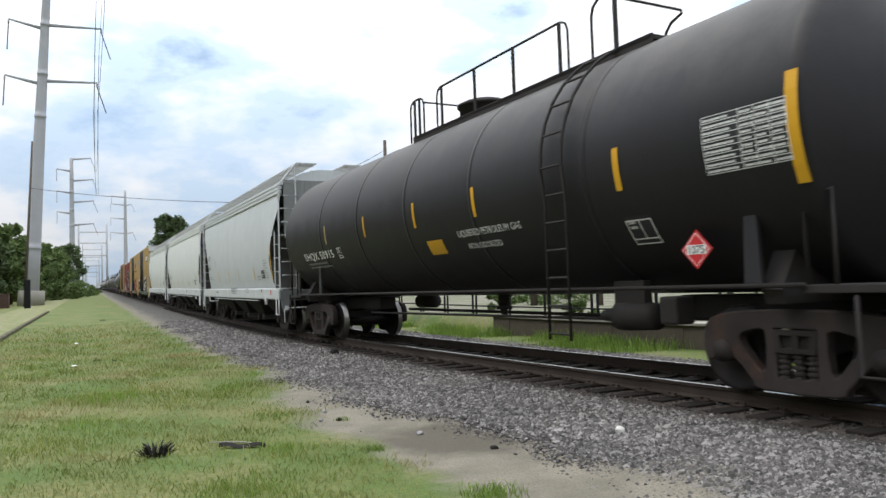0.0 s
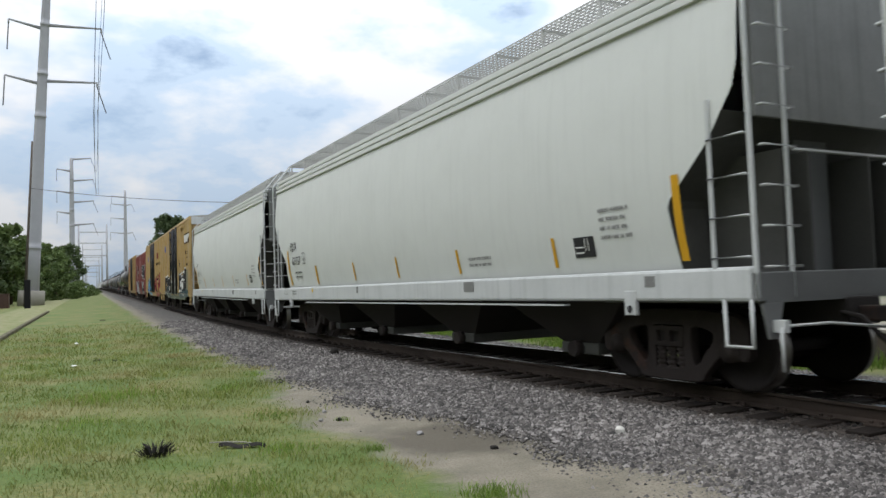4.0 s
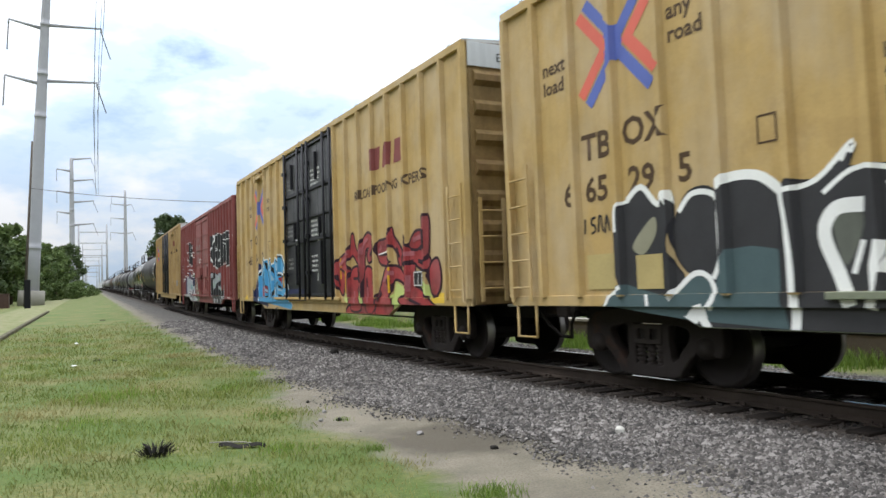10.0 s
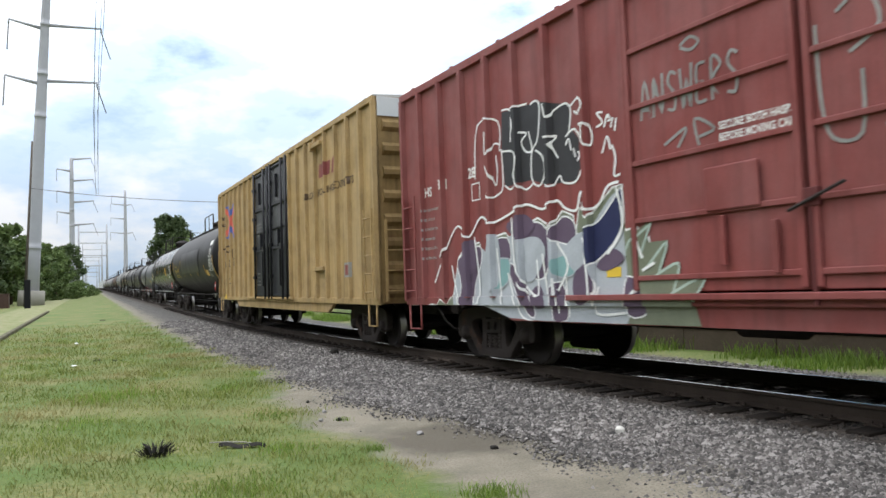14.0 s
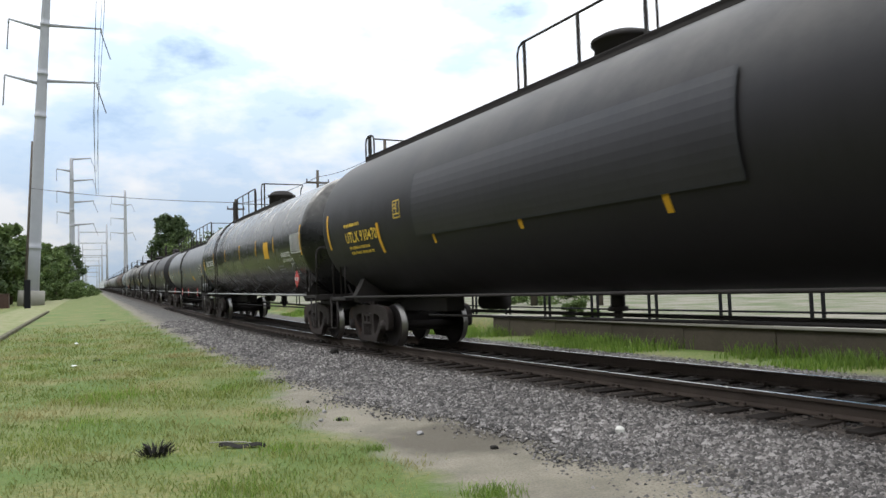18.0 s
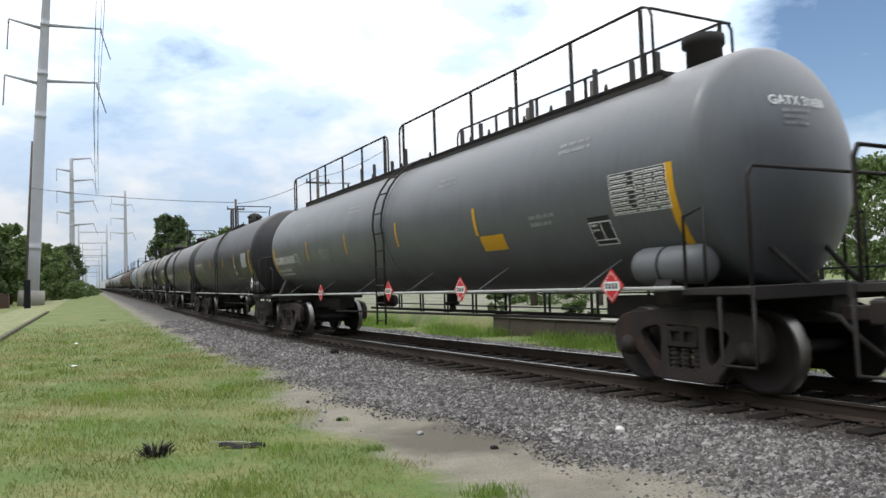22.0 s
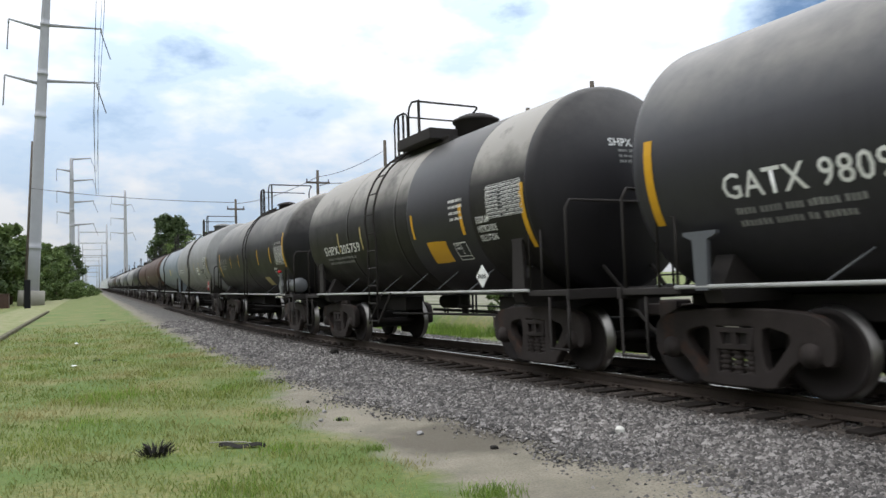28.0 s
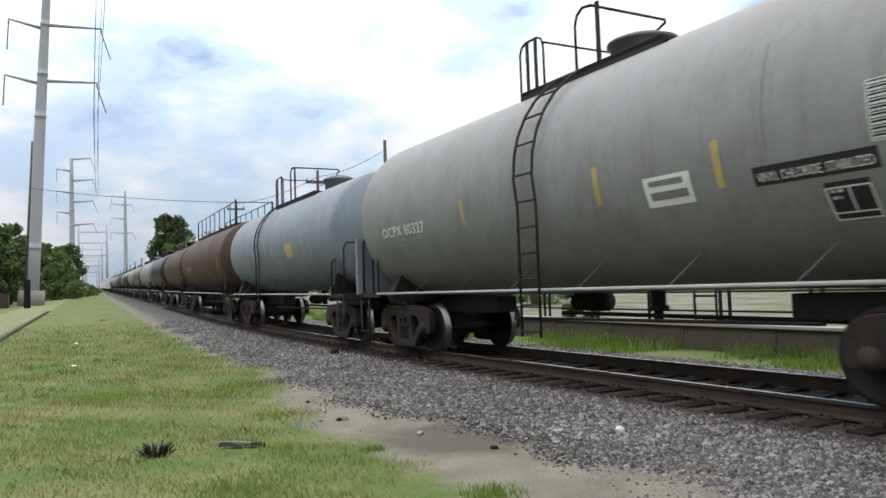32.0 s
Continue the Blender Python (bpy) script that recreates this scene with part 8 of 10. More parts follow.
    # red piece at the leading end
    for ring in ([(2.55, 1.18), (2.95, 1.18), (2.9, 0.92), (2.6, 1.0)], [(3.4, 1.22), (3.78, 1.22), (3.72, 0.95), (3.5, 0.9)], [(5.15, 0.8), (5.45, 1.4), (5.75, 1.3), (5.95, 1.1), (6.15, 0.84), (5.6, 0.74)], [(6.28, 1.3), (6.75, 1.42), (7.05, 1.2), (6.9, 0.9), (6.6, 1.1)]):
        side.shape(car, [ring], SPRAY_LIME, "graffiti_ground", 0.0044, "lime graffiti ground")
    red = (
        [(2.75, 0.88), (4.5, 0.9), (5.1, 0.9), (5.15, 0.66), (4.4, 0.6), (2.75, 0.6)],
        [(1.99, 1.63), (2.2, 1.93), (2.6, 2.05), (2.98, 2.16), (3.06, 2.44), (3.19, 2.46), (3.3, 2.18), (3.55, 1.94), (3.48, 1.81), (3.16, 2.02), (3.0, 1.99), (2.86, 1.84), (3.12, 1.49), (3.07, 1.21), (2.72, 1.26), (2.64, 1.64), (2.51, 1.2), (2.3, 1.22)],
        [(3.11, 1.71), (3.76, 1.67), (3.78, 1.31), (3.42, 1.32), (3.38, 1.16), (3.49, 0.84), (2.89, 0.82), (2.89, 1.29)],
        [(3.61, 1.97), (3.8, 2.32), (4.08, 2.43), (4.32, 2.3), (4.43, 2.11), (4.3, 1.91), (4.09, 1.83), (3.99, 1.97), (4.11, 2.13), (3.92, 2.11), (3.83, 1.84), (3.87, 1.31), (3.72, 1.2), (3.61, 1.58)],
        [(3.86, 1.65), (4.23, 1.66), (4.23, 1.37), (4.38, 1.33), (4.25, 0.84), (3.78, 0.82)],
        [(4.65, 1.21), (4.99, 1.67), (5.22, 1.69), (5.64, 1.64), (5.87, 1.46), (5.9, 1.35), (5.62, 1.44), (5.36, 1.42), (5.24, 1.1), (5.15, 0.72), (4.4, 0.7), (4.37, 0.9)],
        [(4.58, 2.18), (4.97, 2.23), (5.28, 2.32), (5.33, 2.44), (5.4, 2.28), (5.6, 2.13), (5.77, 1.95), (5.73, 1.68), (5.61, 1.78), (5.55, 1.96), (5.33, 2.12), (5.17, 2.1), (5.07, 1.97), (5.27, 1.78), (5.02, 1.74), (4.67, 1.82)],
        [(5.97, 1.33), (6.02, 1.68), (6.34, 1.69), (6.28, 1.32), (6.51, 1.23), (6.9, 1.05), (7.2, 0.8), (6.6, 0.74), (6.09, 0.76), (5.6, 1.04), (5.85, 1.1)],
        [(5.79, 1.74), (5.91, 2.08), (6.01, 2.22), (6.02, 2.06), (6.27, 2.01), (6.56, 1.94), (6.9, 1.82), (7.0, 1.6), (6.54, 1.64), (6.34, 1.74), (6.03, 1.74)],
        [(6.14, 2.05), (6.38, 2.27), (6.78, 2.29), (6.82, 2.5), (6.95, 2.48), (6.92, 1.93), (6.8, 1.76), (6.76, 2.08), (6.45, 1.98)],
        [(6.95, 1.6), (7.25, 1.75), (7.35, 1.4), (7.2, 1.15), (7.0, 1.2)],
    )
    for k, ring in enumerate(red):
        mural_letter(car, side, ring, SPRAY_RED, SPRAY_PLUM, k, 0.11)
    for k, pts in enumerate(([(2.3, 1.75), (2.75, 1.6)], [(3.15, 1.5), (3.55, 1.5)], [(3.95, 1.5), (4.0, 1.0)], [(4.7, 1.95), (5.1, 1.95)], [(5.8, 1.72), (6.3, 1.76)], [(5.0, 1.5), (5.1, 1.1)], [(6.1, 1.05), (6.6, 0.95)])):
        spray_line(car, side, pts, 0.06, SPRAY_PLUM, 24 + k, "graffiti_shadow")
    for k, pts in enumerate(([(2.25, 1.82), (2.6, 1.95), (2.95, 2.08)], [(3.72, 2.02), (3.86, 2.24), (4.08, 2.32)], [(4.68, 2.02), (4.8, 2.12)], [(3.2, 1.22), (3.24, 0.95)], [(3.98, 1.3), (4.02, 0.98)], [(4.85, 1.4), (5.1, 1.56), (5.4, 1.56)], [(6.0, 1.9), (6.35, 1.9)], [(6.3, 2.14), (6.7, 2.2)], [(6.12, 1.5), (6.1, 1.2)])):
        spray_line(car, side, pts, 0.085, SPRAY_ROSE, 32 + k, "graffiti_shine")
    for k, pts in enumerate(([(2.15, 1.6), (2.3, 1.35)], [(2.78, 1.75), (2.72, 1.4)], [(3.66, 1.8), (3.7, 1.4)], [(4.3, 2.05), (4.18, 1.95)], [(5.55, 2.05), (5.68, 1.85)], [(4.55, 1.0), (4.75, 1.2)], [(6.5, 1.75), (6.85, 1.7)], [(6.84, 2.3), (6.84, 1.95)])):
        spray_line(car, side, pts, 0.075, SPRAY_PLUM, 42 + k, "graffiti_shadow")
    spray_line(car, side, [(4.65, 1.96), (5.22, 2.0)], 0.025, SPRAY_WHITE, 32, "graffiti_shine")
    side.panel(car, -6.31, -6.66, 1.3, 1.56, INK, "stencil_back", 0.030)
    side.shape(car, bars([(6.31, 1.3, 0.35, 0.018), (6.31, 1.54, 0.35, 0.018), (6.31, 1.32, 0.018, 0.21), (6.642, 1.32, 0.018, 0.21), (6.485, 1.32, 0.018, 0.21)]), LETTER, "stencil_line", 0.033)
    for y in (-2.62, -5.24):
        side.panel(car, y, y - 0.07, 1.18, 1.68, STRIPE, "reflective_strip", 0.02, "yellow reflective strip")
    side.shape(car, bars([(2.3, 1.5, 0.08, 0.5), (5.1, 1.3, 0.07, 0.6)]), STRIPE, "reflective_strip", 0.013, "yellow reflective strip")
    for z, k in ((3.0, 0), (2.1, 1), (4.3, 2)):
        side.shape(car, [[(u + 0.25, v + z) for u, v in lp] for lp in small_print(40 + k, 0.8, 4, 0.06, 0.06)], LETTER, "door_notice", 0.006)
        side.shape(car, [[(u - 1.9, v + z) for u, v in lp] for lp in small_print(50 + k, 0.7, 3, 0.06, 0.06)], LETTER_DIM, "door_notice", 0.006)
    side.shape(car, bars([(-1.15, 2.35, 0.14, 0.30), (-1.2, 1.95, 0.22, 0.25), (0.75, 2.35, 0.14, 0.30), (0.7, 1.5, 0.25, 0.2)]), LETTER, "door_label", 0.006)
    side.panel(car, 2.0, 0.3, 0.99, 1.3, SPRAY_NAVY, "graffiti_ground", 0.006)
    beam(car, 4.6, 5.3, 4.9, x, YELLOW_BOX)


CARS.append(boxcar("yellow boxcar with blue and red graffiti", n, a, YELLOW_BOX, DOOR_BLACK, paint_on=dress_6))

# 7: oxide red boxcar
n, a = span(7)


def dress_7(car, side):
    side.shape(car, [[(2.77, 3.68), (3.41, 3.68), (3.94, 3.72), (4.42, 3.73), (4.91, 3.71), (5.13, 3.55), (5.3, 3.61), (5.47, 3.63), (5.69, 3.6), (6.2, 3.64), (6.54, 3.67), (6.81, 3.64), (7.17, 3.63), (7.24, 3.43), (7.36, 3.16), (7.26, 2.95), (7.42, 2.75), (7.45, 2.49), (7.35, 2.24), (7.22, 2.28), (6.96, 2.23), (6.76, 2.32), (6.57, 2.29), (6.37, 2.43), (6.18, 2.32), (5.85, 2.3), (5.56, 2.3), (5.4, 2.51), (5.33, 2.48), (5.14, 2.28), (4.98, 2.25), (4.81, 2.19), (4.68, 2.31), (4.28, 2.21), (4.01, 2.34), (3.72, 2.36), (3.41, 2.33), (3.23, 2.41), (2.94, 2.48), (2.67, 2.78)]], SPRAY_SOOT, "graffiti_letter", 0.0050, "charcoal graffiti letters")
    for k, pts in enumerate((
            [(2.77, 3.68), (2.79, 3.32), (2.65, 2.82), (2.8, 2.69)],
            [(2.92, 3.19), (2.87, 2.89), (2.94, 2.53), (3.04, 2.41)],
            [(3.19, 3.27), (3.26, 2.88), (3.4, 2.79), (3.46, 3.01), (3.52, 3.29), (3.41, 3.65)],
            [(3.41, 3.68), (3.52, 3.29), (3.62, 3.46), (3.6, 3.69)],
            [(3.77, 3.68), (3.79, 3.32), (3.65, 3.16), (3.95, 3.16)],
            [(3.34, 2.64), (3.48, 2.64), (3.29, 2.54), (3.41, 2.36), (3.68, 2.36)],
            [(4.03, 3.7), (3.88, 3.45), (4.12, 3.33), (4.16, 3.07), (4.34, 3.09)],
            [(3.97, 2.96), (3.76, 2.94), (3.92, 2.76), (3.93, 2.38)],
            [(4.21, 3.43), (4.26, 3.6), (4.38, 3.71)],
            [(4.41, 3.07), (4.25, 2.96), (4.08, 2.72), (4.27, 2.66), (4.25, 2.39), (4.32, 2.2)],
            [(4.51, 3.49), (4.57, 3.21), (4.45, 3.07)],
            [(4.74, 3.68), (4.98, 3.67), (4.76, 3.5), (4.67, 3.13), (4.91, 3.12), (4.95, 3.22)],
            [(4.48, 2.94), (4.72, 2.91), (4.65, 2.82), (4.77, 2.65), (4.72, 2.35), (4.51, 2.41), (4.37, 2.4)],
            [(5, 2.99), (5.02, 2.82), (5, 2.6), (4.9, 2.54), (5, 2.52)],
            [(5.13, 3.56), (5.25, 3.49), (5.29, 3.64), (5.36, 3.38), (5.36, 2.85)],
            [(5.17, 3.16), (5.28, 3.03), (5.36, 2.85), (5.51, 3.04), (5.41, 3.2), (5.47, 3.61), (5.69, 3.59)],
            [(5.36, 2.85), (5.36, 2.43), (5.49, 2.27), (5.61, 2.38), (5.63, 2.71)],
            [(5.91, 3.3), (6.03, 3.72), (6.24, 3.6), (6.54, 3.64)],
            [(5.73, 3.34), (6.01, 3.33), (6.2, 2.91), (6.21, 2.47), (6.16, 2.32)],
            [(5.77, 3.17), (5.85, 2.98), (5.99, 3.05), (5.95, 3.22), (5.82, 3.22)],
            [(6.26, 3.25), (6.42, 3.11), (6.52, 2.79), (6.46, 2.43), (6.2, 2.31)],
            [(6.27, 3.37), (6.51, 3.28)],
            [(6.58, 3.63), (6.63, 3.22), (6.73, 3.04), (6.82, 2.67), (6.76, 2.32)],
            [(6.62, 3.65), (6.81, 3.65), (7.14, 3.63)],
            [(6.92, 3.59), (6.94, 3.4)],
            [(6.63, 3.22), (6.87, 3.36), (7.08, 3.31)],
            [(6.91, 3.18), (6.92, 2.53)],
            [(6.76, 3.45), (6.63, 3.31)],
            [(7.21, 3.67), (7.25, 3.31), (7.39, 3.14), (7.26, 2.95), (7.42, 2.75), (7.45, 2.52), (7.35, 2.24), (7.25, 2.28)],
            [(7.14, 2.66), (7.16, 2.38), (7.25, 2.25)],
            [(6.46, 2.43), (6.61, 2.3), (6.76, 2.38), (6.94, 2.23), (7.1, 2.3)],
            [(5.79, 2.81), (5.72, 2.78), (5.76, 2.64)],
            [(5.92, 2.77), (5.91, 2.61)],
            [(6.06, 2.74), (6.04, 2.56)],
            [(6.11, 2.71), (6.15, 2.64), (6.1, 2.55)],
            [(7.39, 3.28), (7.4, 3.5), (7.56, 3.54), (7.66, 3.39), (7.55, 3.3), (7.4, 3.34)])):
        spray_line(car, side, pts, 0.032, SPRAY_WHITE, k, "graffiti_outline")
    side.shape(car, [[(2.53, 1.88), (2.7, 2.04), (3.11, 2.13), (3.43, 1.97), (3.57, 2.05), (4, 2.13), (4.34, 1.97), (4.45, 2.01), (4.66, 2.04), (4.77, 1.83), (5, 2.03), (5.13, 2.01), (5.03, 1.57), (5.32, 1.36), (5.65, 1.27), (5.75, 1.47), (5.94, 2.03), (6.1, 2.1), (6.23, 2.04), (6.18, 1.53), (6.01, 1.03), (5.96, 0.74), (5.66, 0.73), (5.5, 0.73), (5.17, 0.98), (4.91, 0.7), (2.81, 0.62), (2.54, 1.24)]], SPRAY_SOOT, "graffiti_ground", 0.0046, "charcoal graffiti shadow")
    for k, ring in enumerate((
            [(2.63, 1.8), (2.91, 2.05), (3.3, 2.05), (3.47, 1.87), (3.55, 1.73), (3.65, 1.85), (3.67, 1.53), (3.51, 1.22), (3.33, 1.1), (3.26, 1.43), (3.19, 1.83), (3, 1.91), (2.84, 1.72), (2.89, 1.1), (2.69, 1.1)],
            [(3.7, 2.04), (4, 2.1), (4.3, 1.97), (4.32, 1.67), (4.18, 1.39), (4.13, 1.09), (3.93, 1.09), (3.86, 1.34), (3.67, 1.53), (3.65, 1.85)],
            [(4.45, 1.98), (4.63, 1.99), (4.71, 1.76), (4.8, 1.53), (4.84, 1.08), (4.74, 1.08), (4.62, 1.31), (4.49, 1.6)],
            [(4.86, 1.91), (5.03, 2.03), (5.05, 1.83), (4.94, 1.63), (4.83, 1.69)],
            [(4.84, 1.58), (5.02, 1.46), (5.31, 1.34), (5.61, 1.23), (5.56, 0.8), (5.29, 0.98), (5.01, 1.3)],
            [(5.95, 1.98), (6.07, 2.06), (6.19, 1.99), (6.11, 1.54), (5.96, 1.07), (5.79, 1.08), (5.72, 1.22)])):
        mural_letter(car, side, ring, SPRAY_FROST, SPRAY_BLACK, k, 0.05)
    for k, ring in enumerate((
            [(3.32, 1.62), (3.55, 1.7), (3.62, 1.5), (3.47, 1.22), (3.33, 1.23)],
            [(3.97, 1.64), (4.28, 1.74), (4.19, 1.45), (3.99, 1.39)],
            [(4.54, 1.71), (4.71, 1.7), (4.81, 1.36), (4.68, 1.31)],
            [(4.87, 1.85), (5.01, 1.81), (4.92, 1.66), (4.85, 1.72)],
            [(4.96, 1.43), (5.28, 1.29), (5.24, 1.05), (5.07, 1.24)],
            [(5.88, 1.65), (6.12, 1.68), (6.06, 1.45), (5.8, 1.32)])):
        side.shape(car, [smooth_loop(ring)], SPRAY_MINT, "graffiti_tint", 0.0112 + 0.0003 * k, "pale mint tint")
    side.shape(car, [smooth_loop([(3.73, 1.78), (3.94, 1.86), (4.09, 1.75), (4, 1.52), (3.84, 1.65)])], SPRAY_BLACK, "graffiti_gap", 0.0135)
    for k, ring in enumerate((
            [(2.93, 0.93), (3.41, 0.94), (3.3, 0.74), (3.04, 0.73)],
            [(3.75, 0.94), (4.04, 0.94), (3.97, 0.78), (3.82, 0.77)],
            [(4.74, 0.95), (4.95, 0.95), (4.9, 0.78), (4.78, 0.78)],
            [(5.67, 0.98), (5.83, 0.98), (5.79, 0.79), (5.69, 0.78)])):
        side.shape(car, [smooth_loop(ring)], SPRAY_FROST, "graffiti_drip", 0.0058 + 0.0003 * k)
    side.words(car, "TSHIRT", -7.76, 3.33, 0.125, SPRAY_WHITE, "graffiti_tag", width=0.46)
    side.panel(car, -7.30, -7.73, 1.40, 1.75, LETTER, "inspection_stencil", 0.005, "white framed inspection stencil")
    side.panel(car, -7.33, -7.70, 1.43, 1.72, INK, "stencil_back", 0.0058)
    side.shape(car, bars([(7.35, 1.49, 0.33, 0.012), (7.50, 1.5, 0.012, 0.2), (7.38, 1.62, 0.08, 0.03), (7.58, 1.62, 0.08, 0.03)]), LETTER, "stencil_line", 0.0065)
    side.panel(car, -7.48, -7.68, 1.19, 1.30, LETTER_GOLD, "yellow_notice", 0.005, "yellow notice")
    side.panel(car, -8.09, -8.23, 1.18, 1.29, LETTER, "white_notice", 0.005, "white notice")
    side.shape(car, [[(u + 6.55, v + 1.50) for u, v in lp] for lp in small_print(60, 0.6, 3, 0.04, 0.06)], LETTER_DIM, "small_print", 0.005)
    side.shape(car, [[(u + 6.7, v + 1.0) for u, v in lp] for lp in small_print(61, 0.7, 1, 0.045, 0.06)], LETTER, "small_print", 0.005)
    side.words(car, "HS", 7.57, 2.86, 0.17, LETTER)
    side.words(car, "31", 6.95, 2.92, 0.17, LETTER)
    side.words(car, "28", 6.05, 2.98, 0.17, LETTER)
    side.shape(car, [[(-5.95, 2.6), (-5.7, 2.6), (-5.7, 2.88), (-5.95, 2.88)], [(-5.93, 2.62), (-5.93, 2.86), (-5.72, 2.86), (-5.72, 2.62)]], LETTER, "plate_mark")
    side.shape(car, [[(u - 7.6, v + 2.6) for u, v in lp] for lp in small_print(62, 0.5, 6, 0.05, 0.12)], LETTER_DIM, "small_print", 0.005)
    # outlined letters with a part-filled middle
    side.shape(car, [[(-5.01, 3.82), (-4.36, 3.78), (-4.15, 3.78), (-3.43, 3.57), (-3.42, 3.25), (-3.2, 3.02), (-3.23, 2.75), (-3.36, 2.56), (-3.99, 2.59), (-4.31, 2.71), (-4.99, 2.7), (-5.05, 3.24)]], SPRAY_SOOT, "graffiti_fill", 0.0045)
    for k, pts in enumerate((
            [(-5.83, 2.94), (-5.71, 3.76), (-5.12, 3.71), (-5.1, 3.25)],
            [(-5.39, 3.6), (-5.4, 3.25), (-5.25, 3.39), (-5.1, 3.36)],
            [(-5.21, 3.21), (-5.18, 2.96), (-5.24, 2.76), (-5.43, 3.08), (-5.49, 2.91), (-5.41, 2.61), (-5.2, 2.61), (-5.04, 2.73), (-5.05, 3.28)],
            [(-5.05, 3.24), (-4.63, 3.15), (-4.65, 2.86), (-4.81, 2.65), (-4.99, 2.72)],
            [(-5.01, 3.85), (-4.77, 3.78), (-4.8, 3.35), (-4.65, 3.52), (-4.68, 3.79), (-4.36, 3.8)],
            [(-4.57, 3.43), (-4.39, 3.38), (-4.53, 3.29), (-4.43, 3.13), (-4.28, 3.13), (-4.35, 3.4)],
            [(-4.65, 2.86), (-4.62, 2.69), (-4.45, 2.59), (-4.27, 2.66)],
            [(-4.28, 3.77), (-4.15, 3.79), (-4.07, 3.68), (-4.14, 3.26), (-4.28, 3.1), (-4.31, 2.73), (-4.15, 2.6), (-4.02, 2.73), (-4.04, 2.98), (-4.2, 3.11)],
            [(-3.91, 3.69), (-3.85, 3.49), (-3.76, 3.56), (-3.5, 3.6), (-3.4, 3.48), (-3.46, 3.2)],
            [(-4.02, 3.23), (-3.71, 3.21), (-3.83, 3.12), (-3.7, 2.91)],
            [(-3.99, 2.63), (-3.84, 2.55), (-3.68, 2.67), (-3.61, 2.57), (-3.36, 2.55), (-3.22, 2.75), (-3.23, 3.06), (-3.35, 3.23), (-3.53, 3.16)],
            [(-3.4, 3.54), (-3.22, 3.62), (-3.1, 3.5), (-3.2, 3.39), (-3.34, 3.46)],
            [(-3.18, 3.24), (-3.08, 3.24), (-3, 3.08), (-3.04, 2.96), (-3.13, 3.03), (-3.12, 3.23)],
            [(-2.79, 3.32), (-2.9, 3.33), (-2.8, 3.2), (-2.92, 3.16)],
            [(-2.78, 3.13), (-2.71, 3.27), (-2.67, 3.2), (-2.74, 3.18)],
            [(-2.66, 3.1), (-2.62, 3.22)],
            [(-2.59, 3.05), (-2.56, 3.2)],
            [(-2.83, 2.82), (-2.73, 3.01), (-2.68, 2.84)],
            [(-2.65, 2.89), (-2.6, 2.72), (-2.64, 2.52), (-2.53, 2.52)],
            [(-3.53, 3.05), (-3.46, 3.12), (-3.42, 2.96)],
            [(-3.37, 2.98), (-3.34, 2.86)],
            [(-3.29, 2.93), (-3.25, 2.87), (-3.31, 2.81)])):
        spray_line(car, side, pts, 0.028, SPRAY_WHITE, k, "graffiti_outline")
    # pale piece with spiked ends
    spikes = [(-7.53, 0.38), (-7.33, 0.96), (-7.2, 0.76), (-7.08, 1.04), (-6.86, 0.77), (-6.63, 1.12), (-6.42, 1.73), (-6.2, 1.87), (-5.79, 1.92), (-5.64, 1.68), (-5.51, 1.95), (-5.04, 2.01), (-4.86, 1.86), (-4.57, 2.06), (-4.22, 2.15), (-3.91, 1.99), (-3.67, 2.19), (-3.46, 2.11), (-3.41, 1.87), (-3.32, 2.2), (-3.13, 2.04), (-2.93, 2.2), (-2.68, 2.37), (-2.54, 2.39), (-2.52, 1.93), (-2.41, 1.82), (-2.28, 1.85), (-2.24, 1.65), (-2.11, 1.73), (-2.08, 1.45), (-1.94, 1.48), (-2.01, 1.16), (-1.92, 1.07), (-2.08, 0.5), (-2.27, 0.47), (-4.19, 0.36), (-5.79, 0.36)]
    side.shape(car, [stroke(spikes, 0.06, True)[0]], SPRAY_WHITE, "graffiti_halo", 0.0044)
    side.shape(car, [spikes], SPRAY_SAGE, "graffiti_ground", 0.0050, "grey-green graffiti ground")
    body = [(-6.61, 0.58), (-6.47, 1.65), (-5.79, 1.87), (-5.58, 1.75), (-5.46, 1.91), (-5, 1.96), (-4.58, 2), (-4.23, 2.1), (-3.88, 1.95), (-3.68, 2.14), (-3.43, 2.05), (-3.35, 1.75), (-2.94, 2.09), (-2.57, 2.35), (-2.54, 1.88), (-2.52, 1.53), (-2.56, 0.47), (-4.18, 0.39), (-5.79, 0.39)]
    side.shape(car, [smooth_loop(body, True, 2)], SPRAY_FROST, "graffiti_letter", 0.0056, "frosty white graffiti letters")
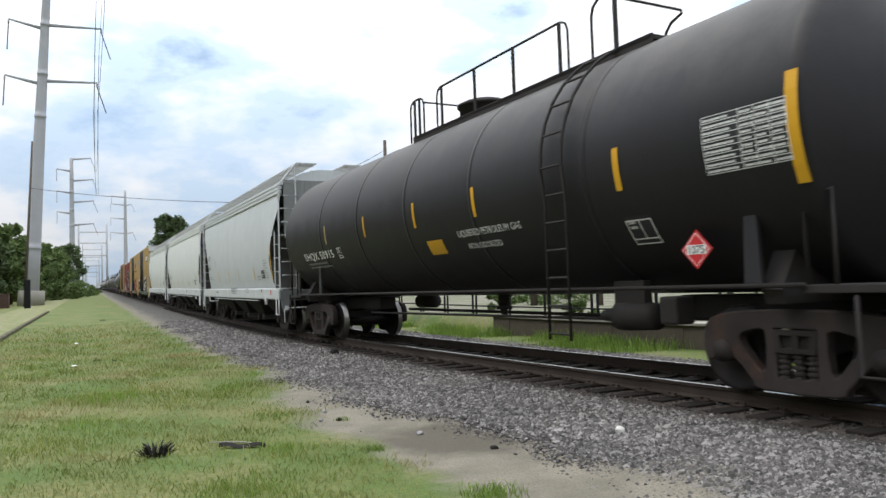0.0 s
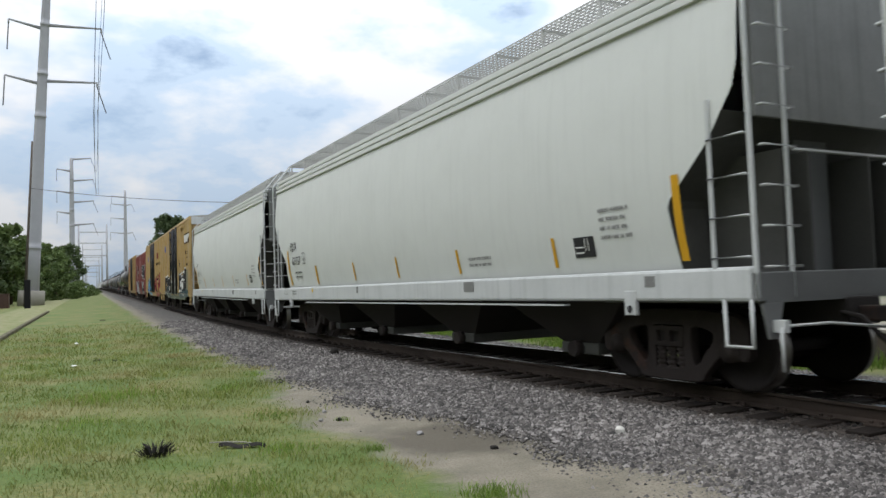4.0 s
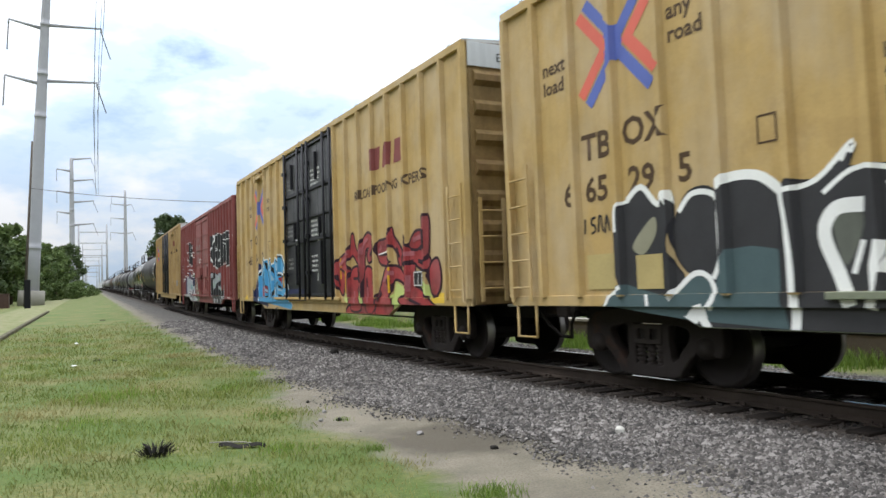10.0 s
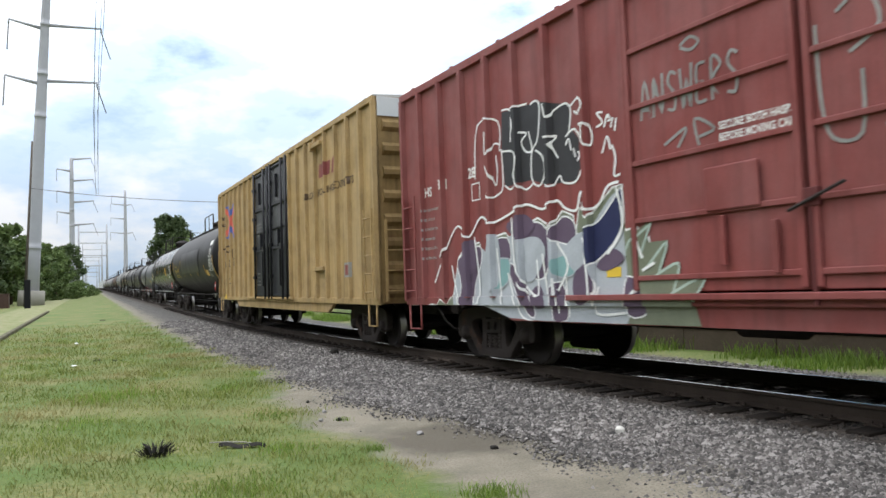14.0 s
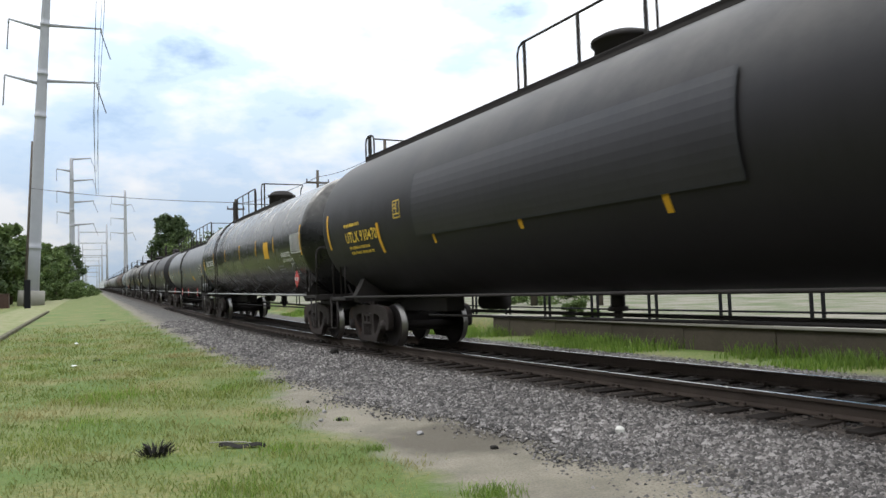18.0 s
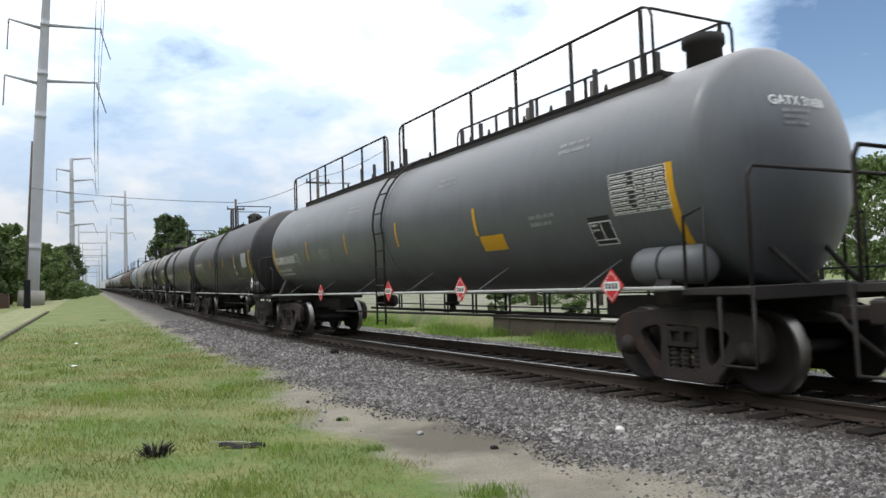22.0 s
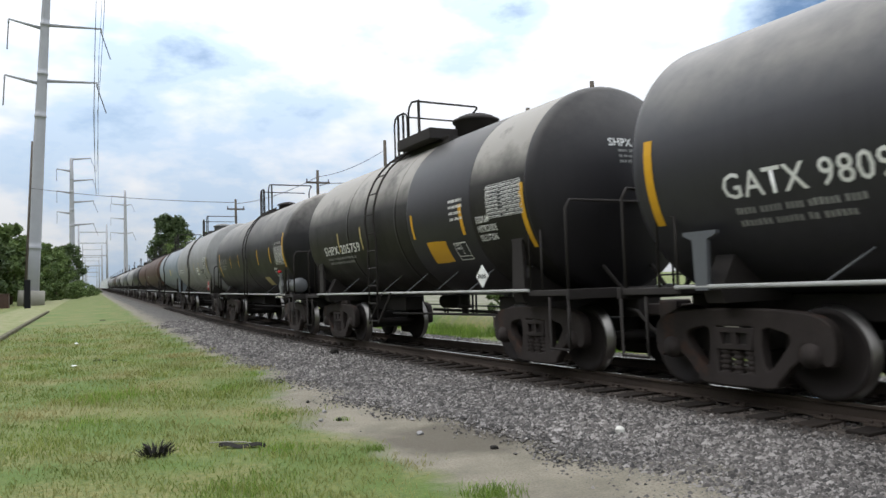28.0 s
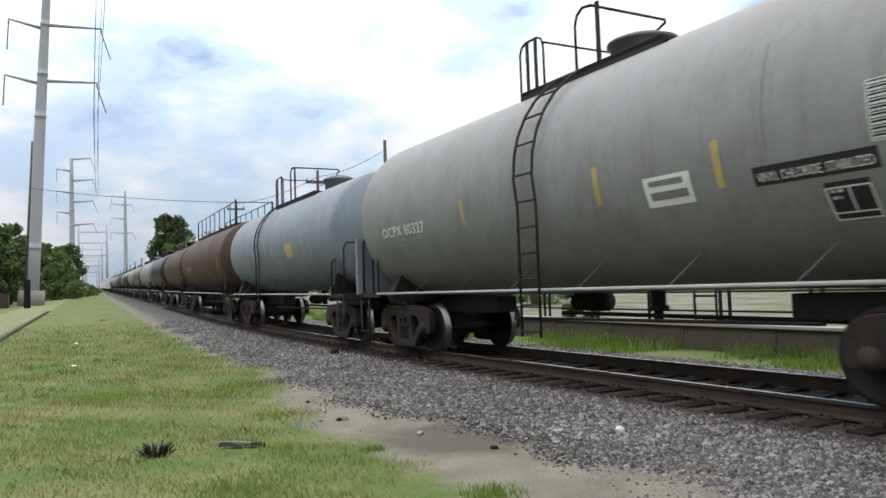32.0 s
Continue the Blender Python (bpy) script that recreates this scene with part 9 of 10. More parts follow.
    for k, (ring, mat) in enumerate((
            ([(-6.46, 1.69), (-5.79, 1.87), (-5.75, 1.61), (-5.95, 1.26), (-6.04, 0.82), (-6.29, 0.59), (-6.53, 0.81), (-6.37, 1.27)], SPRAY_VIOLET),
            ([(-5.46, 1.88), (-5, 1.94), (-4.93, 1.63), (-5.27, 1.65)], SPRAY_VIOLET),
            ([(-4.58, 2), (-4.23, 2.1), (-3.96, 1.87), (-4.07, 1.39), (-4.36, 1.34), (-4.6, 1.61)], SPRAY_VIOLET),
            ([(-4.98, 1.57), (-4.62, 1.35), (-4.4, 0.84), (-4.57, 0.84), (-4.86, 1.23)], SPRAY_VIOLET),
            ([(-3.92, 1.87), (-3.68, 2.11), (-3.44, 2.02), (-3.45, 1.76)], SPRAY_VIOLET),
            ([(-3.28, 1.86), (-2.95, 1.99), (-2.63, 2.26), (-2.54, 2.34), (-2.55, 1.94), (-2.73, 1.7), (-3.04, 1.51), (-3.24, 1.47)], SPRAY_NAVY),
            ([(-3.45, 1.31), (-3.24, 1.41), (-3.09, 1.27), (-3.1, 1.08), (-3.3, 1), (-3.46, 1.11)], SPRAY_PLUM),
            ([(-2.54, 1.22), (-2.37, 1.29), (-2.23, 1.17), (-2.22, 0.88), (-2.53, 0.85)], SPRAY_VIOLET),
            ([(-5.87, 0.82), (-5.48, 0.83), (-5.46, 0.41), (-5.79, 0.39)], SPRAY_VIOLET),
            ([(-4.72, 0.64), (-3.78, 0.68), (-3.8, 0.39), (-4.69, 0.36)], SPRAY_VIOLET),
            ([(-3.98, 1.09), (-3.74, 1.26), (-3.62, 0.86), (-3.93, 0.67)], SPRAY_VIOLET),
            ([(-3.23, 0.64), (-2.57, 0.72), (-2.53, 0.47), (-3.18, 0.4)], SPRAY_VIOLET),
            ([(-5.48, 1.56), (-4.97, 1.63), (-5.02, 1.3), (-5.38, 1.21)], SPRAY_AQUA),
            ([(-3.87, 1.56), (-3.5, 1.6), (-3.48, 1.37), (-3.81, 1.35)], SPRAY_AQUA))):
        mural_letter(car, side, ring, mat, SPRAY_WHITE if mat is not SPRAY_AQUA else SPRAY_FROST, k + 1, 0.04, "graffiti_shadow")
    for k, pts in enumerate((
            [(-3.85, 1.32), (-3.84, 0.85)],
            [(-3.63, 1.32), (-3.63, 0.8)],
            [(-4.99, 1.43), (-4.75, 0.84), (-4.41, 0.72)],
            [(-4.26, 1.59), (-4.26, 1.09), (-4.54, 1.22)],
            [(-3, 1.19), (-3.09, 0.86), (-2.56, 0.87)],
            [(-4.5, 0.59), (-4.16, 0.66)],
            [(-3.17, 0.65), (-3.31, 0.42)],
            [(-2.29, 1.71), (-2.2, 1.5)],
            [(-2.21, 1.36), (-2.01, 1.44)],
            [(-2.39, 1.07), (-2.28, 1.17)])):
        spray_line(car, side, pts, 0.035, SPRAY_WHITE, 30 + k, "graffiti_shine")
    side.panel(car, 2.85, 2.6, 1.30, 1.42, LETTER_GOLD, "yellow_notice", 0.012, "yellow notice")
    side.words(car, "SECURE BOTH HASPS", 1.05, 2.74, 0.082, LETTER, "door_notice", lift=0.006, width=0.85)
    side.words(car, "BEFORE MOVING CAR", 1.05, 2.62, 0.082, LETTER, "door_notice", lift=0.006, width=0.85)
    hand_tag(car, side, "ANSWERS", 2.12, 0.72, 3.06, 3.50, 0.034, LETTER_DIM)
    for k, pts in enumerate(([(-1.5, 3.74), (-1.36, 3.80), (-1.25, 3.72), (-1.36, 3.66), (-1.5, 3.72)], [(-1.79, 2.72), (-1.47, 2.85), (-1.6, 2.66)], [(-1.31, 2.63), (-1.35, 2.92), (-1.1, 2.77), (-1.3, 2.72)],
                             [(0.05, 3.45), (0.07, 2.75), (0.16, 2.42), (0.42, 2.42), (0.45, 2.95)], [(0.95, 3.0), (0.68, 2.92), (0.92, 2.62), (0.62, 2.44)], [(0.25, 3.5), (0.5, 3.62), (0.62, 3.3), (0.35, 3.12)], [(0.85, 3.7), (0.8, 3.1)], [(1.15, 3.6), (1.45, 3.4), (1.1, 3.2)], [(1.3, 2.95), (1.75, 2.5), (1.2, 2.45)])):
        spray_line(car, side, pts, 0.034, LETTER_DIM, k)
    side.shape(car, [[(1.0 + 0.1 * math.cos(t), 2.25 + 0.1 * math.sin(t)) for t in np.linspace(0, math.tau, 13)[:-1]]], LETTER, "round_label", 0.006)
    for ring in (
            [(-2.51, 1.7), (-2.08, 1.91), (-2.19, 1.67), (-1.8, 1.68), (-1.97, 1.34), (-1.66, 1.44), (-1.71, 1.27), (-1.32, 1.27), (-1.53, 1), (-1.44, 0.69), (-2.22, 0.66), (-2.3, 1.36)],):
        side.shape(car, [ring], SPRAY_SAGE, "graffiti_ground", 0.0138, "sage green graffiti spikes")
    for k, pts in enumerate((
            [(-2.25, 1.52), (-2.04, 1.91)],
            [(-2.12, 1.41), (-1.82, 1.66), (-1.97, 1.31)],
            [(-2.04, 1.28), (-1.67, 1.42), (-1.76, 1.12)],
            [(-1.8, 1.09), (-1.32, 1.27), (-1.51, 1)],
            [(-2.09, 1.86), (-2.37, 1.69), (-2.46, 1.43)])):
        spray_line(car, side, pts, 0.03, SPRAY_MINT, 20 + k, "graffiti_shine")
    for k, ring in enumerate((
            [(-3.48, 1.33), (-3.3, 1.48), (-3.11, 1.39), (-3.09, 1.1), (-3.34, 0.96), (-3.5, 1.07)],
            [(-3.03, 1.45), (-2.71, 1.64), (-2.53, 1.5), (-2.83, 1.38)],
            [(-4.43, 1.12), (-4.22, 1.23), (-4.11, 0.96), (-4.38, 0.92)],
            [(-5, 2.12), (-4.55, 2.25), (-4.29, 2.06), (-4.65, 1.89)],
            [(-6.25, 1.87), (-5.92, 1.98), (-5.83, 1.58), (-6.18, 1.41)])):
        side.shape(car, [smooth_loop(ring)], SPRAY_VIOLET, "graffiti_gap", 0.0164 + 0.0003 * k)
    for k, ring in enumerate((
            [(-4.72, 1.85), (-4.24, 1.9), (-4.06, 1.65), (-4.42, 1.28), (-4.68, 1.53)],
            [(-3.63, 1.7), (-3.27, 1.89), (-3.18, 1.6), (-3.47, 1.4)],
            [(-5.56, 1.91), (-5.24, 1.98), (-5.2, 1.38), (-5.54, 1.13)])):
        side.shape(car, [smooth_loop(ring)], SPRAY_FROST, "graffiti_tint", 0.0180 + 0.0003 * k)
    for k, pts in enumerate((
            [(-7.26, 1.34), (-6.81, 1.91), (-6.41, 2.25), (-6.06, 2.04), (-5.69, 2.32), (-5.38, 2.2), (-4.91, 2.28)],
            [(-4.91, 2.28), (-4.47, 2.38), (-4.08, 2.27), (-3.76, 2.35), (-3.59, 2.23), (-3.36, 2.18), (-3.26, 2.4), (-3.14, 2.17), (-2.92, 2.21), (-2.76, 2.4), (-2.56, 2.43)],
            [(-4.84, 2.23), (-4.79, 1.45), (-4.5, 1.12)],
            [(-4.13, 1.66), (-4.04, 1.11)],
            [(-3.8, 1.79), (-3.58, 1.48), (-3.81, 1.15)],
            [(-3.28, 1.82), (-3.14, 1.46), (-3.12, 0.96)],
            [(-2.61, 2.38), (-2.53, 1.9), (-2.81, 1.58)],
            [(-5.89, 2.03), (-5.78, 1.13), (-6.07, 0.78)],
            [(-6.64, 1.61), (-6.42, 0.86)],
            [(-5.25, 1.81), (-5.16, 0.96)])):
        spray_line(car, side, pts, 0.035, SPRAY_WHITE, 34 + k, "graffiti_drip")
    # latch where the two door leaves meet
    latch = part("door_latch", boxed(-1.64, -1.57, -0.02, 0.13, 1.85, 2.02, 0.01), RED_END, car, "grimy door latch and lock bar")
    part("latch_lever", rod(bmesh.new(), (-1.66, 0.27, 1.83), (-1.66, -0.28, 2.03), 0.017, 6), TRUCK, latch)
    part("lock_bar", rod(bmesh.new(), (-1.62, 0.07, 1.95), (-1.62, 0.07, 0.97), 0.024, 6), RED_END, latch)


CARS.append(boxcar("oxide red boxcar with black and white graffiti", n, a, RED_BOX, RED_BOX, door_style="slide", z_top=4.87, end_white=False, posts=(9, 8), door_span=(-2.17, 2.38), roof_mat=RED_BOX, paint_on=dress_7))

# 8: dusty yellow boxcar
n, a = span(8)


def dress_8(car, side):
    x = -side.w - 0.055
    emblem(car, side, 6.35, 3.95)
    side.words(car, "next\nload", 7.8, 4.10, 0.19, INK_BROWN, "slogan")
    side.words(car, "TB", 7.71, 2.69, 0.30, INK_BROWN)
    side.words(car, "OX", 7.02, 2.77, 0.30, INK_BROWN)
    for w, y in (("66", 7.64), ("22", 6.86), ("07", 6.08)):
        side.words(car, w, y, 2.20 + (7.64 - y) * 0.03, 0.29, INK_BROWN)
    for w, y, z in (("LD LMT", 7.53, 1.70), ("204700", 6.89, 1.70), ("LT WT", 7.53, 1.55), ("81300", 6.83, 1.55)):
        side.words(car, w, y, z, 0.075, INK_BROWN, "load_limit", width=0.37)
    side.panel(car, 7.46, 7.28, 1.30, 1.43, STRIPE_PALE, "notice_board", 0.006)
    for y, z in ((7.78, 1.30), (6.22, 1.62)):
        part("tack_board", boxed(-side.w - 0.10, -side.w - 0.06, y - 0.08, y + 0.08, z, z + 0.10, 0.006), TAN_BOX, car)
    side.panel(car, 7.60, 7.16, 0.99, 1.16, LETTER_GOLD, "yellow_notice", 0.005, "yellow notice panel")
    side.shape(car, [[(-6.1, 2.55), (-5.85, 2.55), (-5.85, 2.88), (-6.1, 2.88)], [(-6.08, 2.57), (-6.08, 2.86), (-5.87, 2.86), (-5.87, 2.57)]], INK_BROWN, "plate_mark")
    for word, y, w in (("RAILCAR", -3.40, 1.10), ("POOLING", -4.66, 1.21), ("EXPERTS", -6.05, 1.20)):
        side.words(car, word, y, 3.62, 0.17, INK_BROWN, "slogan", width=w)
    logo_bars(car, side, -4.7, -6.2, 3.98, 4.45, None, RED_BOX)
    side.panel(car, -6.49, -7.02, 1.55, 1.88, LETTER_DIM, "inspection_stencil", 0.005, "pale inspection stencil")
    side.panel(car, -6.54, -6.97, 1.60, 1.83, RED_BOX, "stencil_back", 0.0058)
    for z, k in ((3.4, 0), (1.8, 1)):
        side.shape(car, [[(u - 1.9, v + z) for u, v in lp] for lp in small_print(80 + k, 0.8, 4, 0.06, 0.06)], LETTER_DIM, "door_notice", 0.006)
    beam(car, -5.3, -4.5, 4.86, x, TAN_BOX)
    bm = boxed(x - 0.05, x + 0.05, -5.2, -4.4, 1.75, 1.85, 0.01)
    part("door_stop", bm, TAN_BOX, car)


CARS.append(boxcar("dusty yellow boxcar with black doors", n, a, TAN_BOX, DOOR_BLACK, paint_on=dress_8, inset=0.66))

# 9: long black pressure car with a jacket patch
n, a = span(9)


def dress_9(car, r, zc, h):
    tank_patch(car, r, zc, 3.7, -3.4, -0.50, 0.60, CHAR_TANK, "jacket_patch", "raised dark repair panel", 0.03)
    for yy in (3.7, -3.4):
        tank_patch(car, r, zc, yy + 0.02, yy - 0.02, -0.50, 0.60, INK, "panel_edge", "", 0.034)
    tank_patch(car, r, zc, 3.7, -3.4, -0.52, -0.49, INK, "panel_edge", "", 0.034)
    test_box(car, r, zc, 4.55, -0.12, 0.30, 0.34, LETTER_GOLD)
    part("company_bars", laid(filled(small_print(92, 1.0, 1, 0.07, 0.05)), on_tank(r, zc, 7.15, -0.08)), LETTER_GOLD, car)
    tank_words(car, r, zc, -6.82, 0.33, "NON ODORIZED", 0.115, LETTER, bold=0.002, width=0.78)
    tank_words(car, r, zc, -6.95, 0.20, "LIQUEFIED", 0.115, LETTER, bold=0.002, width=0.55)
    tank_words(car, r, zc, -6.82, 0.05, "PETROLEUM GAS", 0.115, LETTER, bold=0.002, width=0.84)
    tank_patch(car, r, zc, -6.9, -7.6, 0.58, 0.78, LETTER, "white_patch", "white painted-out patch")
    tank_patch(car, r, zc, -5.36, -6.06, -0.74, -0.48, STRIPE, "yellow_notice", "yellow notice plate")
    test_box(car, r, zc, -6.36, -0.78)
    placard(car, -1.47, -7.4, 1.50, 0.30, "1075")
    end_words(car, r, zc, h, 16.5, "UTLX 910470", 0.62, 0.12, LETTER_GOLD, -0.38)
    end_words(car, r, zc, h, 16.5, "A", 0.80, 0.30, LETTER, -0.22)


CARS.append(tank_car("long matt black tank car with yellow lettering", n, 16.5, 1.70, 2.77, BLACK, a, trucks=(-7.28, 7.31), barrel=(-8.07, 8.3), seams=(), dome=(-0.3, 0.44, 0.44), walk_deck=(-7.9, 8.1, 0.60), rails=((-1.60, 1.55, 5.22, "bar"), (7.6, 8.1, 4.95, "bar"), (-7.9, -7.4, 4.95, "bar")),
                     tapes=((-5.14, -0.66, -0.24, 0.09), (-2.33, -0.73, -0.28, 0.10), (0.48, -0.66, -0.21, 0.09), (3.13, -0.68, -0.25, 0.08), (-7.94, -0.84, 0.12, 0.12), (8.2, -0.5, 0.3, 0.10), (5.36, -0.72, -0.12, 0.12)),
                     mark=(7.15, -0.42, (("words", "UTLX"), ("words", "910470")), 0.24, LETTER_GOLD, 1.7), panel_y=(-6.81, -0.03, 1.0, 0.52), extra=dress_9, datum=(2.71, -0.19), sill_z=1.10, hangers=False))

# 10: glossy black pressure car
n, a = span(10)


def dress_10(car, r, zc, h):
    tank_words(car, r, zc, -5.69, -0.47, "NON-ODORIZED", 0.125, LETTER, bold=0.002, width=1.0)
    tank_words(car, r, zc, -5.72, -0.62, "LIQUEFIED PETROLEUM GAS", 0.095, LETTER, width=1.16)
    part("small_print", laid(filled(small_print(90, 0.8, 3, 0.045, 0.05)), on_tank(r, zc, -5.0, -0.74)), LETTER_DIM, car)
    tank_patch(car, r, zc, -3.65, -4.26, -0.45, 0.06, STRIPE, "yellow_notice", "square yellow notice plate")
    part("paint_scuff", laid(filled([[(3.67, -0.10), (4.1, -0.33), (4.1, -0.26), (3.75, -0.02)]]), on_tank(r, zc, 0, -0.62)), LETTER_DIM, car)
    test_box(car, r, zc, -6.5, -0.97)
    test_box(car, r, zc, 5.6, -0.42, 0.24, 0.26)
    placard(car, -1.47, -7.11, 1.60, 0.34, "1075")
    end_words(car, r, zc, h, 17.0, "305563", 0.6, 0.13, LETTER)
    for y in (8.15, 1.7, -1.5, -4.8):
        tank_patch(car, r, zc, y, y - 0.03, 0.2, 1.3, CHAR_TANK, "seam_line")


CARS.append(tank_car("long glossy black tank car with white lettering", n, 17.0, 1.66, 2.70, GLOSS_BLACK, a, trucks=(-7.42, 7.92), barrel=(-8.15, 8.4), seams=(), ladder_y=4.7, dome=(0.15, 0.46, 0.58), walk_deck=(-3.0, 5.5, 0.72), rails=((4.95, 5.60, 5.10, "bar"), (1.09, 4.85, 5.16, "bar"), (-3.0, 0.17, 5.18, "hoop")),
                     tapes=((-4.94, -0.29, 0.18, 0.09), (-2.55, -0.30, 0.20, 0.09), (0.15, -0.31, 0.18, 0.08), (3.0, -0.30, 0.18, 0.08), (5.69, -0.30, 0.19, 0.09), (-7.85, -0.5, 0.3, 0.10), (8.3, -0.51, 0.0, 0.10)),
                     mark=(7.73, -0.36, (("words", "TILX"), ("words", "305563")), 0.24, LETTER, 1.98), panel_y=(-6.88, 0.10, 0.95, 0.52), extra=dress_10, datum=(2.72, -0.26)))

# 11: dark grey car with a full-length roof walk
n, a = span(11)


def valves(car, top, ys):
    for k, y in enumerate(ys):
        bm = bmesh.new()
        rod(bm, (0, y, top - 0.1), (0, y, top + 0.16), 0.07, 10)
        rod(bm, (0, y, top + 0.14), (0, y, top + 0.30), 0.045, 8, 0.02)
        part("relief_valve", bm, UNDER, car)


def dress_11(car, r, zc, h):
    test_box(car, r, zc, -6.15, -0.97)
    tank_patch(car, r, zc, -3.41, -4.1, -0.89, -0.67, STRIPE, "yellow_notice", "yellow notice plate")
    for y, up in ((-5.6, 0.40), (-2.05, 0.42), (2.5, 0.42), (5.6, 0.4)):
        part("capacity_print", laid(filled(small_print(int(abs(y) * 9), 0.7, 2, 0.055, 0.05)), on_tank(r, zc, y, up)), LETTER_DIM, car)
    for y in (-6.62, -2.87, 0.09, 4.29):
        placard(car, -1.47, y, 1.20, 0.30)
    part("capacity_print", laid(filled(small_print(77, 0.6, 2, 0.055, 0.05)), on_tank(r, zc, -4.9, -0.52)), LETTER_DIM, car)
    test_box(car, r, zc, 6.6, -0.68, 0.24, 0.30)
    end_words(car, r, zc, h, 17.0, "GATX 31650", 0.60, 0.115, LETTER, 0.0)
    for k, y in enumerate((-6.2, -5.6, -4.9, -4.1, -3.2, -2.4, -1.5, -0.6, 1.9, 2.9, 3.8, 4.9)):
        zt = zc + r + 0.02
        part("roof_valve", turned(bmesh.new(), [(0.0, 0.07), (0.10, 0.07), (0.11, 0.045), (0.40 + 0.06 * (k % 3), 0.045), (0.42 + 0.06 * (k % 3), 0.0)], 8, "Z", (-0.12 + 0.1 * (k % 2), y, zt)), UNDER, car)
    part("limits_print", laid(filled(small_print(31, 1.7, 2, 0.07, 0.07)), on_tank(r, zc, 8.6, -0.84)), LETTER, car)
    valves(car, zc + r, (-5.6, -5.0, -3.6, -2.8, -1.6, -0.9, 0.9, 2.4, 4.2, 6.0))
    bm = turned(bmesh.new(), [(zc + r - 0.1, 0.22), (zc + r + 0.28, 0.22), (zc + r + 0.30, 0.27), (zc + r + 0.42, 0.27), (zc + r + 0.44, 0)], 16, "Z", (0, -6.9, 0))
    part("dome", bm, UNDER, car, "small valve bonnet")
    for k in range(4):
        lp = stroke(smooth_loop([(-4.6 + k * 0.2, 0), (-4.55 + k * 0.2, 0.30), (-4.42 + k * 0.2, 0.30), (-4.40 + k * 0.2, 0.02)], False), 0.035)
        part("graffiti_tag", laid(filled(lp), on_tank(r, zc, 0.0, -0.72)), LETTER_DIM, car)


CARS.append(tank_car("dark grey tank car with full-length roof walkway", n, 17.0, 1.41, 2.545, GREY_TANK, a, trucks=(-7.31, 8.6), barrel=(-7.8, 9.0), seams=(0.4,), ladder_y=0.40, walk_deck=(-6.9, 7.6, 0.70), rails=((1.55, 8.75, 4.72, "bar"), (-6.75, 0.92, 4.78, "both")),
                     tapes=((-3.37, -0.63, -0.20, 0.08), (-0.3, -0.62, -0.15, 0.07), (2.6, -0.6, -0.15, 0.07), (5.5, -0.62, -0.15, 0.07), (-7.68, -1.06, -0.19, 0.12), (8.7, -0.92, -0.18, 0.12)),
                     mark=(8.62, -0.63, (("words", "GATX"), ("words", "31650")), 0.22, LETTER, 1.85), panel_y=(-6.69, -0.14, 0.95, 0.50), extra=dress_11, datum=(2.70, 0.11), reservoir=True))

# 12: charcoal car
n, a = span(12)


def dress_12(car, r, zc, h):
    tank_patch(car, r, zc, -4.24, -5.15, -0.49, 0.01, LETTER_DIM, "white_patch", "pale painted-out panel")
    test_box(car, r, zc, -2.70, -0.72)
    placard(car, -1.47, -5.9, 1.55, 0.26, "", SIGN_WHITE)
    end_words(car, r, zc, h, 14.4, "GATX  90184", 0.60, 0.125, LETTER, 0.0)
    part("small_print", laid(filled(small_print(19, 0.8, 4, 0.05, 0.05)), on_tank(r, zc, 5.2, -0.17)), LETTER_DIM, car)
    part("small_print", laid(filled(small_print(20, 1.2, 1, 0.05, 0.05)), on_tank(r, zc, -2.7, -0.90)), LETTER_DIM, car)
    valves(car, zc + r, (2.9, -0.35))
    bm = rod(bmesh.new(), (-0.25, 0.1, zc + r + 0.14), (-0.25, -0.55, zc + r + 0.14), 0.075, 10)
    rod(bm, (-0.25, -0.55, zc + r - 0.1), (-0.25, -0.55, zc + r + 0.26), 0.10, 10)
    part("valve_manifold", bm, UNDER, car, "black valve and elbow beside the dome")
    part("brake_cylinder", turned(bmesh.new(), [(-0.34, 0.0), (-0.33, 0.15), (-0.05, 0.17), (0.10, 0.17), (0.13, 0.10), (0.33, 0.07), (0.34, 0.0)], 14, "Y", (-0.95, -3.1, 0.86)), UNDER, car)
    part("cylinder_bracket", boxed(-1.02, -0.88, -3.32, -2.90, 0.96, 1.30, 0.01), UNDER, car)


CARS.append(tank_car("charcoal tank car with pale panel and narrow strips", n, 14.6, 1.55, 2.54, CHAR_TANK, a, trucks=(-5.45, 7.5), barrel=(-6.08, 7.9), seams=(0.75,), ladder_y=0.78, dome=(0.42, 0.27, 0.46), walk_deck=(-0.5, 2.05, 0.70), rails=((1.32, 2.0, 4.84, "bar"), (-2.1, 0.80, 4.88, "hoop")),
                     tapes=((-2.88, -0.44, 0.05, 0.08), (-0.38, -0.42, 0.05, 0.075), (2.95, -0.41, 0.05, 0.08), (5.5, -0.41, 0.05, 0.08), (-5.64, -0.84, 0.08, 0.10), (7.3, -0.6, 0.05, 0.06, STRIPE_PALE)),
                     mark=(7.1, -0.19, (("words", "GATX"), ("words", "90184")), 0.16, LETTER, 1.38), extra=dress_12, reservoir=True, hangers=(5.2, 3.0, 0.75, -1.5, -3.4), datum=(2.62, -0.12)))

# 13: grey car, its bolster props painted pale
n, a = span(13)


